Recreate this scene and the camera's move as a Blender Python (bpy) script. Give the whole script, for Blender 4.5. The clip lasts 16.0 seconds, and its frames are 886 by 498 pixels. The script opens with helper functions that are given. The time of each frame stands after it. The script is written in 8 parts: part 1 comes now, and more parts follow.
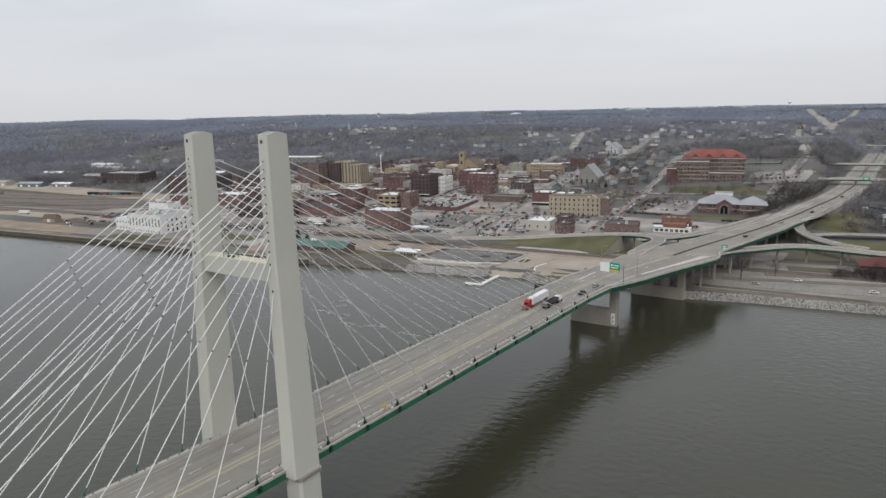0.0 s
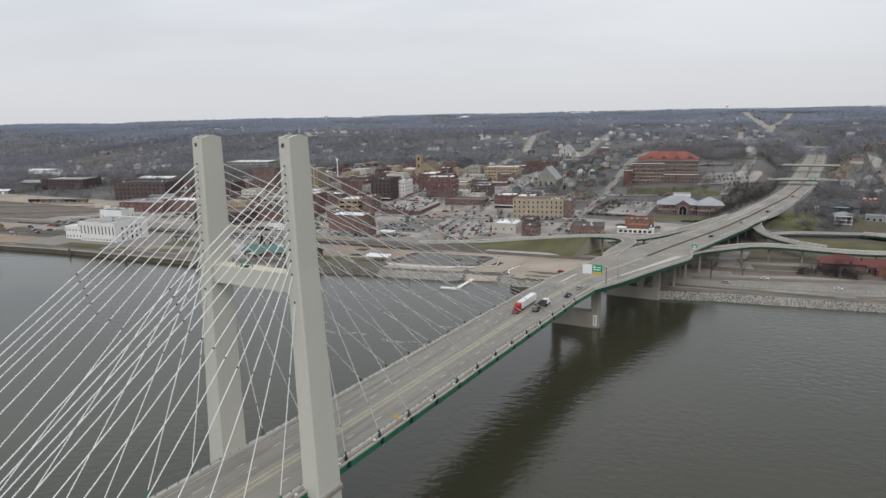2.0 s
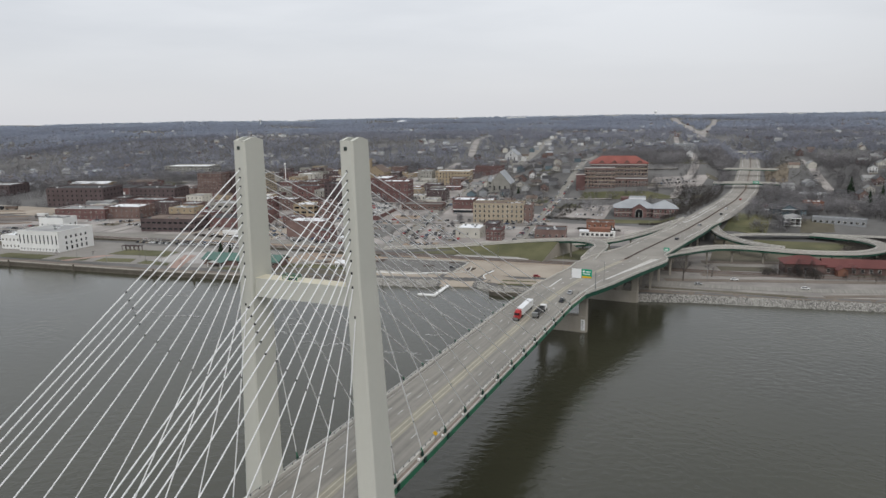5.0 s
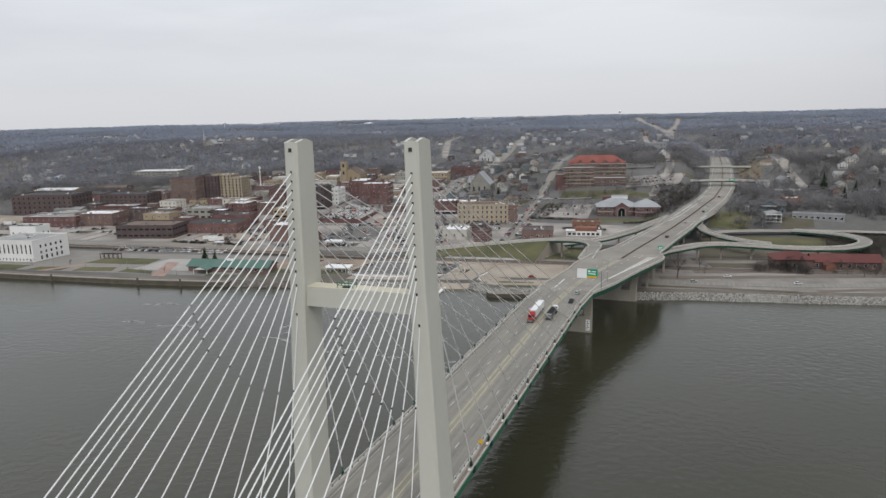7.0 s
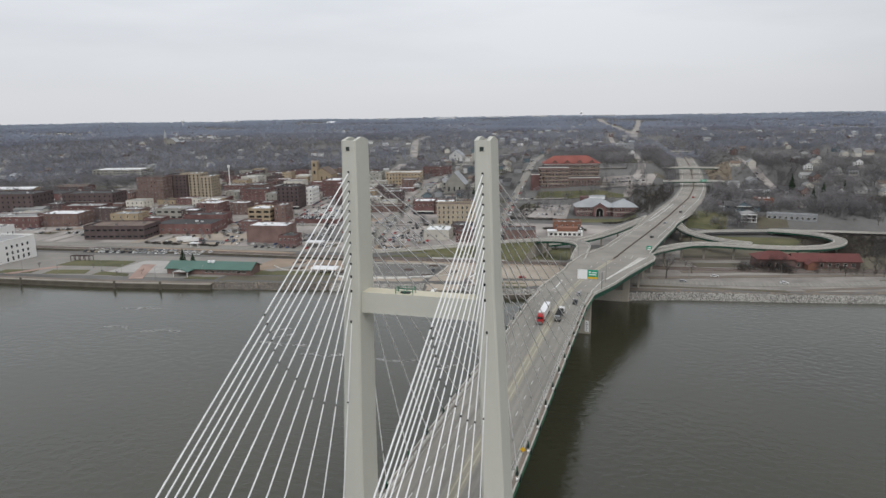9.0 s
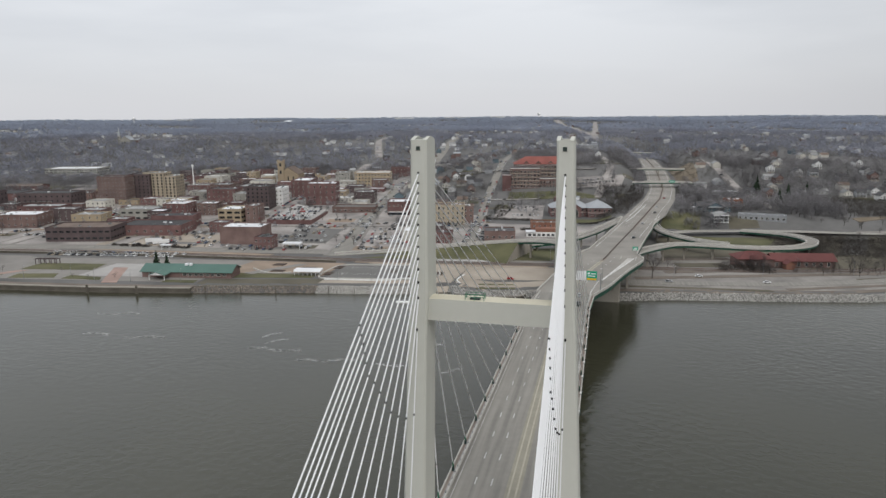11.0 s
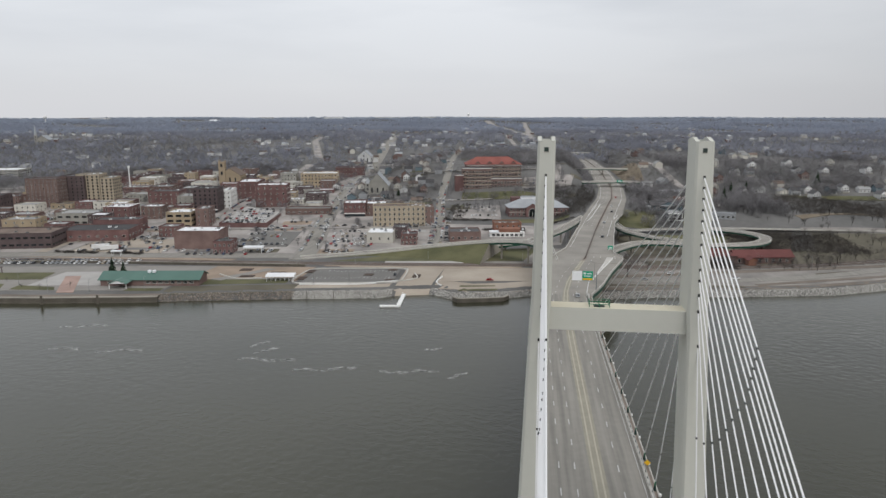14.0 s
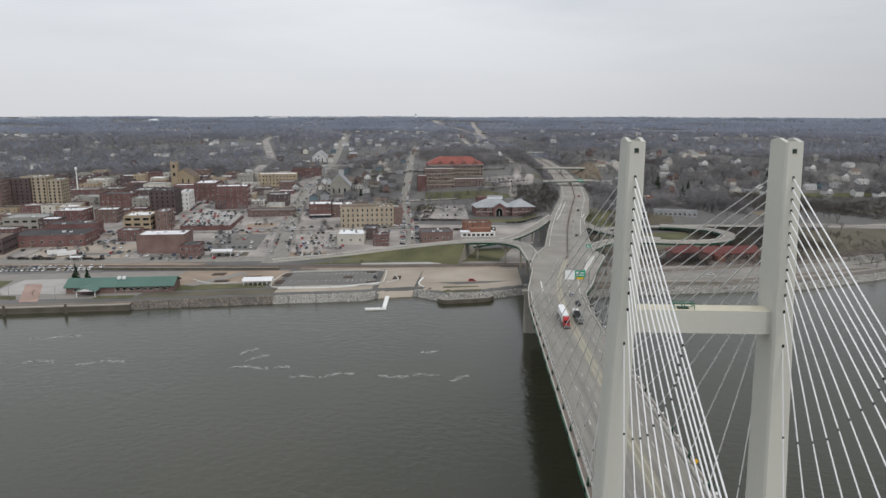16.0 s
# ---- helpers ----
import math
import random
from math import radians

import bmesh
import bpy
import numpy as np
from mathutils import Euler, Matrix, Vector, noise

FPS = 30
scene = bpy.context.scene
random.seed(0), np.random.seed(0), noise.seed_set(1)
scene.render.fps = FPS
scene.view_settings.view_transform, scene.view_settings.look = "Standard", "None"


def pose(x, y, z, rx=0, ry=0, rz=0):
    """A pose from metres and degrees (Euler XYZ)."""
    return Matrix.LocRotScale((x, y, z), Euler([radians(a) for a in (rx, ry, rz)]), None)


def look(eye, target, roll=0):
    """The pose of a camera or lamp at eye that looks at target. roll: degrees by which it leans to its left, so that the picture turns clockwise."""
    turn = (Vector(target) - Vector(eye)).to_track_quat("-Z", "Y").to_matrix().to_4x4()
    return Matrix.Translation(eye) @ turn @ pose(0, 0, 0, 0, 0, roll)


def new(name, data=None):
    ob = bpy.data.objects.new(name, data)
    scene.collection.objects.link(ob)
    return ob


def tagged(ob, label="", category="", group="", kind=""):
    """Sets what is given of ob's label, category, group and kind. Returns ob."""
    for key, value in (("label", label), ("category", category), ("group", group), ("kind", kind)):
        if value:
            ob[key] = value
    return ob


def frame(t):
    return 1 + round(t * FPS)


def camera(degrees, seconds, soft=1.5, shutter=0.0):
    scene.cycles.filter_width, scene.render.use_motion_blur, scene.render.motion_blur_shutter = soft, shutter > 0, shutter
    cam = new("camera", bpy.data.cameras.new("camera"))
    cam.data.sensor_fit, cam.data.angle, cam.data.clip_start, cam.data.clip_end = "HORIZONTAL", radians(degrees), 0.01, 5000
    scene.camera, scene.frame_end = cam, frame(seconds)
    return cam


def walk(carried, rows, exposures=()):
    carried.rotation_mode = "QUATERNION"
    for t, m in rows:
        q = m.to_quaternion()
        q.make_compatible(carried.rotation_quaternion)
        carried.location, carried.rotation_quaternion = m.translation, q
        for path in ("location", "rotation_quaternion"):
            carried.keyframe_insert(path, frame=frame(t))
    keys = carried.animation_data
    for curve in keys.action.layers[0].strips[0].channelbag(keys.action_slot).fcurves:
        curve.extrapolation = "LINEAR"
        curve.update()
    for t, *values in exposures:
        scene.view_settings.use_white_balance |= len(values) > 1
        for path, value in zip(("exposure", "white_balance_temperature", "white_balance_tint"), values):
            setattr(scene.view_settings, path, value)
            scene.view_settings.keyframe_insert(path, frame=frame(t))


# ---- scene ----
cam = camera(66.3, 16.0, 1.5)
PATH = [
    (0, (123.827, -102.879, 111.991), (122.737, -101.253, 111.582), -1.3),
    (0.5, (119.505, -104.305, 111.987), (118.448, -102.656, 111.581), -1.3),
    (1, (115.236, -105.614, 111.997), (114.213, -103.943, 111.592), -1.3),
    (1.5, (110.973, -106.891, 112.023), (109.984, -105.201, 111.62), -1.3),
    (2, (106.751, -108.015, 112.058), (105.791, -106.307, 111.655), -1.3),
    (2.5, (102.481, -109.048, 112.09), (101.549, -107.325, 111.688), -1.2),
    (3, (98.091, -110.057, 112.126), (97.19, -108.317, 111.725), -1.2),
    (3.5, (93.566, -110.971, 112.148), (92.695, -109.216, 111.747), -1.2),
    (4, (88.905, -111.784, 112.142), (88.063, -110.014, 111.743), -1.2),
    (6.3, (66.973, -114.924, 111.925), (66.245, -113.102, 111.533), -1.2),
    (6.5, (65.039, -115.164, 111.922), (64.32, -113.34, 111.53), -1.4),
    (7, (60.172, -115.681, 111.93), (59.476, -113.848, 111.538), -1.4),
    (7.5, (55.291, -116.11, 111.938), (54.618, -114.268, 111.546), -1.4),
    (8, (50.341, -116.452, 111.932), (49.696, -114.6, 111.539), -1.3),
    (8.5, (45.291, -116.714, 111.928), (44.675, -114.852, 111.534), -1.1),
    (9, (40.15, -116.896, 111.955), (39.564, -115.025, 111.56), -0.9),
    (9.2, (38.041, -116.944, 111.953), (37.466, -115.069, 111.558), -0.9),
    (11.5, (13.168, -117.219, 111.784), (12.743, -115.305, 111.388), -0.2),
    (12, (7.594, -117.276, 111.742), (7.205, -115.355, 111.346), -0.1),
    (12.5, (1.946, -117.341, 111.668), (1.589, -115.414, 111.272), -0.0),
    (13, (-3.83, -117.359, 111.658), (-4.152, -115.425, 111.262), -0.0),
    (13.5, (-9.667, -117.193, 111.69), (-9.954, -115.254, 111.294), 0.1),
    (14, (-15.586, -116.873, 111.725), (-15.836, -114.928, 111.329), 0.0),
    (14.5, (-21.601, -116.452, 111.727), (-21.807, -114.502, 111.331), 0.1),
    (15, (-27.532, -116.068, 111.765), (-27.697, -114.115, 111.369), 0.2),
    (15.5, (-33.362, -115.716, 111.8), (-33.489, -113.76, 111.403), 0.0),
    (16, (-39.157, -115.369, 111.817), (-39.247, -113.41, 111.42), 0.1),
]
walk(cam, [(t, look(eye, target, roll)) for t, eye, target, roll in PATH])

# ---------------------------------------------------------------- light
SUN_ELEV, SUN_AZ = 46.0, 146.0
world = bpy.data.worlds.new("overcast_sky")
scene.world = world
world.use_nodes = True
wn, wl = world.node_tree.nodes, world.node_tree.links
wn.clear()
w_out = wn.new("ShaderNodeOutputWorld")
w_bg = wn.new("ShaderNodeBackground")
w_bg.inputs["Strength"].default_value = 1.0
w_sky = wn.new("ShaderNodeTexSky")
w_sky.sky_type = "NISHITA"
w_sky.sun_disc = False
w_sky.sun_elevation, w_sky.sun_rotation = radians(SUN_ELEV), radians(SUN_AZ)
w_dim = wn.new("ShaderNodeVectorMath")
w_dim.operation = "SCALE"
w_dim.inputs["Scale"].default_value = 0.09
w_co = wn.new("ShaderNodeTexCoord")
w_map = wn.new("ShaderNodeMapping")
w_map.inputs["Scale"].default_value = (1.0, 1.0, 5.5)
w_n1 = wn.new("ShaderNodeTexNoise")
w_n1.inputs["Scale"].default_value = 1.5
w_n1.inputs["Detail"].default_value = 6.0
w_n1.inputs["Roughness"].default_value = 0.5
w_ramp = wn.new("ShaderNodeValToRGB")
w_ramp.color_ramp.elements[0].position, w_ramp.color_ramp.elements[0].color = 0.34, (0.61, 0.64, 0.69, 1)
w_ramp.color_ramp.elements[1].position, w_ramp.color_ramp.elements[1].color = 0.64, (0.83, 0.853, 0.89, 1)
w_sep = wn.new("ShaderNodeSeparateXYZ")
w_h = wn.new("ShaderNodeValToRGB")          # the cloud deck pales towards the horizon
w_h.color_ramp.elements[0].position, w_h.color_ramp.elements[0].color = 0.0, (1, 1, 1, 1)
w_h.color_ramp.elements[1].position, w_h.color_ramp.elements[1].color = 0.16, (0, 0, 0, 1)
w_pale = wn.new("ShaderNodeMixRGB")
w_pale.inputs["Color2"].default_value = (0.69, 0.698, 0.732, 1)
w_mix = wn.new("ShaderNodeMixRGB")
w_mix.inputs["Fac"].default_value = 0.93
wl.new(w_co.outputs["Generated"], w_map.inputs["Vector"])
wl.new(w_map.outputs["Vector"], w_n1.inputs["Vector"])
wl.new(w_n1.outputs["Fac"], w_ramp.inputs["Fac"])
wl.new(w_co.outputs["Generated"], w_sep.inputs["Vector"])
wl.new(w_sep.outputs["Z"], w_h.inputs["Fac"])
wl.new(w_h.outputs["Color"], w_pale.inputs["Fac"])
wl.new(w_ramp.outputs["Color"], w_pale.inputs["Color1"])
wl.new(w_sky.outputs["Color"], w_dim.inputs[0])
wl.new(w_dim.outputs["Vector"], w_mix.inputs["Color1"])
# the cloud is thicker to the north
w_side = wn.new("ShaderNodeMapRange")
w_side.interpolation_type = "SMOOTHSTEP"
w_side.inputs["From Min"].default_value, w_side.inputs["From Max"].default_value = -0.1, 0.75
w_side.inputs["To Min"].default_value, w_side.inputs["To Max"].default_value = 1.0, 0.73
w_thick = wn.new("ShaderNodeVectorMath")
w_thick.operation = "SCALE"
wl.new(w_sep.outputs["X"], w_side.inputs["Value"])
wl.new(w_pale.outputs["Color"], w_thick.inputs[0])
# and brighter high up to the south, added to lift the water's reflection
w_high, w_south, w_lift = wn.new("ShaderNodeMapRange"), wn.new("ShaderNodeMapRange"), wn.new("ShaderNodeMath")
w_high.inputs["From Min"].default_value, w_high.inputs["From Max"].default_value = 0.2, 0.5
w_south.inputs["From Min"].default_value, w_south.inputs["From Max"].default_value = -0.7, 0.1
w_south.inputs["To Min"].default_value, w_south.inputs["To Max"].default_value = 0.32, 0.0
w_lift.operation = "MULTIPLY_ADD"
wl.new(w_sep.outputs["Z"], w_high.inputs["Value"])
wl.new(w_sep.outputs["X"], w_south.inputs["Value"])
wl.new(w_high.outputs["Result"], w_lift.inputs[0])
wl.new(w_south.outputs["Result"], w_lift.inputs[1])
wl.new(w_side.outputs["Result"], w_lift.inputs[2])
wl.new(w_lift.outputs["Value"], w_thick.inputs["Scale"])
wl.new(w_thick.outputs["Vector"], w_mix.inputs["Color2"])
wl.new(w_mix.outputs["Color"], w_bg.inputs["Color"])
wl.new(w_bg.outputs["Background"], w_out.inputs["Surface"])

sun_data = bpy.data.lights.new("sun", "SUN")
sun_data.energy, sun_data.angle, sun_data.color = 1.3, radians(35), (1.0, 0.97, 0.93)
sun = new("sun", sun_data)
_az, _el = radians(SUN_AZ), radians(SUN_ELEV)
_dir = Vector((math.sin(_az) * math.cos(_el), math.cos(_az) * math.cos(_el), math.sin(_el)))
sun.matrix_world = look(_dir * 500, (0, 0, 0))


# ---------------------------------------------------------------- materials
def mat(name, col, rough=0.85, metal=0.0, big=0.06, fine=1.5, amount=0.22, bump=0.15, rand=0.0, island=0.0, spec=0.3, tint=None, streak=0.0, bscale=None):
    """A surface with broad stains, fine grain and a little relief. rand: how far whole objects differ; island: how far loose pieces differ."""
    m = bpy.data.materials.new(name)
    m.use_nodes = True
    n, l = m.node_tree.nodes, m.node_tree.links
    b = n["Principled BSDF"]
    b.inputs["Roughness"].default_value = rough
    b.inputs["Metallic"].default_value = metal
    b.inputs["Specular IOR Level"].default_value = spec
    co = n.new("ShaderNodeTexCoord")
    a1, a2 = n.new("ShaderNodeTexNoise"), n.new("ShaderNodeTexNoise")
    a1.inputs["Scale"].default_value, a2.inputs["Scale"].default_value = big, fine
    a1.inputs["Detail"].default_value, a2.inputs["Detail"].default_value = 5, 4
    l.new(co.outputs["Object"], a2.inputs["Vector"])
    if streak:
        mp = n.new("ShaderNodeMapping")
        mp.inputs["Scale"].default_value = streak if isinstance(streak, tuple) else (1, 1, streak)
        l.new(co.outputs["Object"], mp.inputs["Vector"])
        l.new(mp.outputs["Vector"], a1.inputs["Vector"])
    else:
        l.new(co.outputs["Object"], a1.inputs["Vector"])
    mx = n.new("ShaderNodeMixRGB")
    dark = [c * (1 - amount) for c in col]
    light = [min(1, c * (1 + amount)) for c in (tint or col)]
    mx.inputs["Color1"].default_value, mx.inputs["Color2"].default_value = (*dark, 1), (*light, 1)
    r1 = n.new("ShaderNodeMapRange")
    r1.inputs["From Min"].default_value, r1.inputs["From Max"].default_value = 0.33, 0.67
    l.new(a1.outputs["Fac"], r1.inputs["Value"])
    half = n.new("ShaderNodeMath")
    half.operation = "MULTIPLY_ADD"
    half.inputs[1].default_value = 0.6
    r2 = n.new("ShaderNodeMath")
    r2.operation = "MULTIPLY"
    r2.inputs[1].default_value = 0.4
    l.new(a2.outputs["Fac"], r2.inputs[0])
    l.new(r1.outputs["Result"], half.inputs[0])
    l.new(r2.outputs["Value"], half.inputs[2])
    l.new(half.outputs["Value"], mx.inputs["Fac"])
    last = mx.outputs["Color"]
    for amt, src in ((rand, "ob"), (island, "is")):
        if amt:
            if src == "ob":
                o = n.new("ShaderNodeObjectInfo").outputs["Random"]
            else:
                o = n.new("ShaderNodeNewGeometry").outputs["Random Per Island"]
            mr = n.new("ShaderNodeMapRange")
            mr.inputs["To Min"].default_value, mr.inputs["To Max"].default_value = 1 - amt, 1 + amt
            l.new(o, mr.inputs["Value"])
            vs = n.new("ShaderNodeVectorMath")
            vs.operation = "SCALE"
            l.new(last, vs.inputs[0])
            l.new(mr.outputs["Result"], vs.inputs["Scale"])
            last = vs.outputs["Vector"]
    l.new(last, b.inputs["Base Color"])
    if bump:
        bp = n.new("ShaderNodeBump")
        bp.inputs["Strength"].default_value = bump
        bp.inputs["Distance"].default_value = bscale or 0.1
        l.new(a2.outputs["Fac"], bp.inputs["Height"])
        l.new(bp.outputs["Normal"], b.inputs["Normal"])
    return m


M = {}


def addm(key, *a, **k):
    M[key] = mat(key, *a, **k)


addm("tower_concrete", (0.56, 0.56, 0.50), 0.8, big=0.05, fine=0.8, amount=0.07, streak=0.12, bump=0.05, tint=(0.57, 0.565, 0.51))
addm("beam_top", (0.62, 0.58, 0.46), 0.8, big=0.2, amount=0.08)
addm("stained_concrete", (0.31, 0.285, 0.245), 0.9, big=0.12, fine=1.2, amount=0.22, streak=0.4)
addm("road_concrete", (0.222, 0.212, 0.192), 0.9, big=0.75, fine=0.5, amount=0.2, tint=(0.27, 0.255, 0.225), streak=(1, 0.012, 1))
addm("road_joint", (0.30, 0.28, 0.225), 0.9, big=0.25, amount=0.16)
addm("highway_concrete", (0.235, 0.221, 0.198), 0.9, big=0.04, fine=0.5, amount=0.16, tint=(0.30, 0.28, 0.248))
addm("barrier_concrete", (0.50, 0.48, 0.44), 0.9, big=0.2, fine=2.0, amount=0.16)
addm("median_dark", (0.125, 0.102, 0.09), 0.9, big=0.3, amount=0.25)
addm("walk_brown", (0.25, 0.21, 0.18), 0.9, big=0.2, amount=0.2)
addm("white_line", (0.66, 0.66, 0.64), 0.8, big=0.3, amount=0.12)
addm("dash_worn", (0.56, 0.555, 0.54), 0.85, big=0.25, fine=2.0, amount=0.3)
addm("yellow_line", (0.42, 0.388, 0.31), 0.8, big=0.3, amount=0.12)
addm("ramp_green", (0.014, 0.07, 0.045), 0.55, big=0.2, fine=2, amount=0.25)
addm("bracket_green", (0.012, 0.034, 0.028), 0.55, big=0.4, fine=2, amount=0.3)
addm("green_steel", (0.028, 0.150, 0.082), 0.55, big=0.2, fine=2, amount=0.25, spec=0.4)
addm("dark_steel_or_hollow", (0.035, 0.05, 0.045), 0.6, amount=0.3)
addm("cable_white", (0.80, 0.80, 0.80), 0.45, amount=0.04, bump=0.0)
addm("collar_or_port_black", (0.02, 0.02, 0.02), 0.6)
addm("plaza_pale", (0.385, 0.37, 0.35), 0.9, big=0.1, amount=0.15)
addm("asphalt", (0.15, 0.147, 0.145), 0.95, big=0.05, fine=1.0, amount=0.16, tint=(0.20, 0.19, 0.18))
addm("city_paving", (0.232, 0.217, 0.205), 0.95, big=0.03, fine=0.4, amount=0.38, tint=(0.345, 0.318, 0.295))
addm("reed_tan", (0.205, 0.168, 0.122), 1.0, big=0.05, fine=0.8, amount=0.3)
addm("ramp_ground", (0.205, 0.192, 0.178), 0.95, big=0.05, fine=0.5, amount=0.3, tint=(0.27, 0.25, 0.228))
addm("worn_ground", (0.175, 0.148, 0.122), 1.0, big=0.06, fine=1.0, amount=0.28)
addm("bed_soil", (0.075, 0.055, 0.045), 1.0, big=0.2, fine=2.0, amount=0.3)
addm("lot_tan", (0.33, 0.28, 0.225), 0.95, big=0.03, fine=0.5, amount=0.2, tint=(0.37, 0.325, 0.27))
addm("lot_asphalt", (0.165, 0.16, 0.150), 0.95, big=0.05, fine=0.6, amount=0.15)
addm("path_concrete", (0.25, 0.235, 0.215), 0.9, big=0.1, amount=0.12)
addm("pink_paving", (0.36, 0.255, 0.215), 0.9, big=0.1, amount=0.2)
addm("gravel_brown", (0.30, 0.235, 0.18), 1.0, big=0.06, fine=1.2, amount=0.25)
addm("ballast", (0.165, 0.148, 0.135), 1.0, big=0.1, fine=2, amount=0.25)
addm("rail_rust", (0.14, 0.085, 0.06), 0.6, amount=0.2)
addm("grass", (0.076, 0.084, 0.042), 1.0, big=0.04, fine=0.9, amount=0.25, tint=(0.13, 0.122, 0.065))
addm("dry_grass", (0.120, 0.108, 0.080), 1.0, big=0.04, fine=0.9, amount=0.3)
addm("rock", (0.36, 0.348, 0.322), 0.95, fine=3, amount=0.15, island=0.4, bump=0.4)
addm("dark_rock", (0.22, 0.19, 0.16), 0.95, fine=3, amount=0.2, island=0.4, bump=0.4)
addm("timber_wall", (0.112, 0.10, 0.082), 0.95, big=0.2, fine=1.5, amount=0.3, streak=0.2)
addm("brick_red", (0.140, 0.076, 0.072), 0.9, big=0.12, fine=2.5, amount=0.25, rand=0.2, tint=(0.17, 0.102, 0.096))
addm("brick_brown", (0.158, 0.103, 0.091), 0.9, big=0.12, fine=2.5, amount=0.22, rand=0.15, tint=(0.19, 0.132, 0.118))
addm("brick_dark", (0.108, 0.082, 0.082), 0.9, big=0.12, fine=2.5, amount=0.25, rand=0.15)
addm("brick_orange", (0.24, 0.12, 0.085), 0.9, big=0.12, fine=2.5, amount=0.18)
addm("stone_beige", (0.39, 0.332, 0.25), 0.9, big=0.1, fine=1.5, amount=0.14, streak=0.4)
addm("stone_yellow", (0.33, 0.265, 0.185), 0.9, big=0.1, fine=1.5, amount=0.15)
addm("stone_grey", (0.30, 0.29, 0.26), 0.9, big=0.1, fine=1.5, amount=0.22)
addm("tan_block", (0.36, 0.29, 0.20), 0.9, big=0.1, fine=1.5, amount=0.18)
addm("white_paint", (0.78, 0.78, 0.76), 0.7, big=0.1, fine=1.0, amount=0.07, rand=0.05)
addm("cream_siding", (0.50, 0.48, 0.43), 0.8, big=0.1, amount=0.12, rand=0.25)
addm("grey_siding", (0.30, 0.31, 0.32), 0.8, big=0.1, amount=0.12, rand=0.3)
addm("blue_siding", (0.13, 0.175, 0.20), 0.8, big=0.1, amount=0.12, rand=0.2)
addm("roof_white", (0.74, 0.75, 0.76), 0.8, big=0.06, fine=0.6, amount=0.16)
addm("roof_grey", (0.27, 0.27, 0.265), 0.9, big=0.06, fine=0.6, amount=0.25, rand=0.3)
addm("roof_dark", (0.085, 0.083, 0.085), 0.9, big=0.08, fine=0.8, amount=0.25, rand=0.35)
addm("roof_brown", (0.15, 0.115, 0.095), 0.9, big=0.08, fine=1.5, amount=0.25, rand=0.3)
addm("roof_slate", (0.34, 0.355, 0.37), 0.7, big=0.08, fine=1.5, amount=0.18)
addm("roof_red", (0.245, 0.085, 0.07), 0.8, big=0.1, fine=1.5, amount=0.2)
addm("roof_green", (0.072, 0.148, 0.12), 0.55, big=0.08, fine=1.5, amount=0.15, spec=0.5)
addm("depot_red", (0.135, 0.052, 0.048), 0.85, big=0.08, fine=1.5, amount=0.22)
addm("window_frame", (0.62, 0.60, 0.55), 0.6, amount=0.08)
addm("dark_frame", (0.06, 0.055, 0.05), 0.5, amount=0.1)
addm("glass_dark", (0.018, 0.022, 0.026), 0.08, amount=0.2, bump=0, spec=0.6, rand=0.4)
addm("bark", (0.095, 0.083, 0.075), 0.95, fine=3, amount=0.25, rand=0.25)
addm("twigs", (0.165, 0.150, 0.146), 0.95, fine=1, amount=0.2, rand=0.3, island=0.3, bump=0)
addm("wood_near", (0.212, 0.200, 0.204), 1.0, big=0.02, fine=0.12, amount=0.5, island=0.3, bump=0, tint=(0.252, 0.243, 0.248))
# the farther the woods, the more haze is painted into their colour
addm("hazed_wood", (0.268, 0.280, 0.330), 1.0, big=0.006, fine=0.05, amount=0.34, island=0.12, bump=0, tint=(0.312, 0.322, 0.37))
addm("distant_hazed_wood", (0.35, 0.39, 0.49), 1.0, big=0.004, fine=0.03, amount=0.12, island=0.06, bump=0, tint=(0.37, 0.402, 0.48))
addm("horizon_hazed_wood", (0.40, 0.455, 0.56), 1.0, big=0.003, fine=0.02, amount=0.1, island=0.05, bump=0, tint=(0.42, 0.462, 0.545))
addm("house_white", (0.62, 0.62, 0.61), 0.75, big=0.1, fine=1.0, amount=0.1, rand=0.25)
addm("evergreen", (0.022, 0.038, 0.02), 0.95, fine=1, amount=0.3, rand=0.3, island=0.4, bump=0)
addm("brush", (0.112, 0.100, 0.090), 1.0, big=0.03, fine=0.4, amount=0.35, island=0.4, bump=0)
addm("car_white", (0.75, 0.75, 0.74), 0.3, amount=0.03, bump=0, spec=0.5)
addm("car_silver", (0.42, 0.43, 0.44), 0.3, metal=0.4, amount=0.03, bump=0, spec=0.5)
addm("car_dark", (0.025, 0.027, 0.032), 0.25, amount=0.05, bump=0, spec=0.5)
addm("car_red", (0.38, 0.02, 0.02), 0.3, amount=0.05, bump=0, spec=0.5)
addm("car_blue", (0.03, 0.07, 0.16), 0.3, amount=0.05, bump=0, spec=0.5)
addm("car_tan", (0.36, 0.30, 0.22), 0.35, amount=0.05, bump=0, spec=0.5)
addm("car_teal", (0.02, 0.20, 0.16), 0.4, amount=0.05, bump=0, spec=0.5)
addm("tyre", (0.015, 0.015, 0.015), 0.9)
addm("lamp_metal", (0.30, 0.31, 0.31), 0.4, metal=0.7, amount=0.1, bump=0)
addm("sign_green", (0.0, 0.30, 0.17), 0.4, amount=0.04, bump=0)
addm("sign_yellow", (0.72, 0.42, 0.02), 0.4, amount=0.04, bump=0)
addm("sign_white", (0.78, 0.79, 0.79), 0.4, amount=0.04, bump=0)
addm("foam", (0.50, 0.50, 0.49), 0.9, fine=3, amount=0.1)


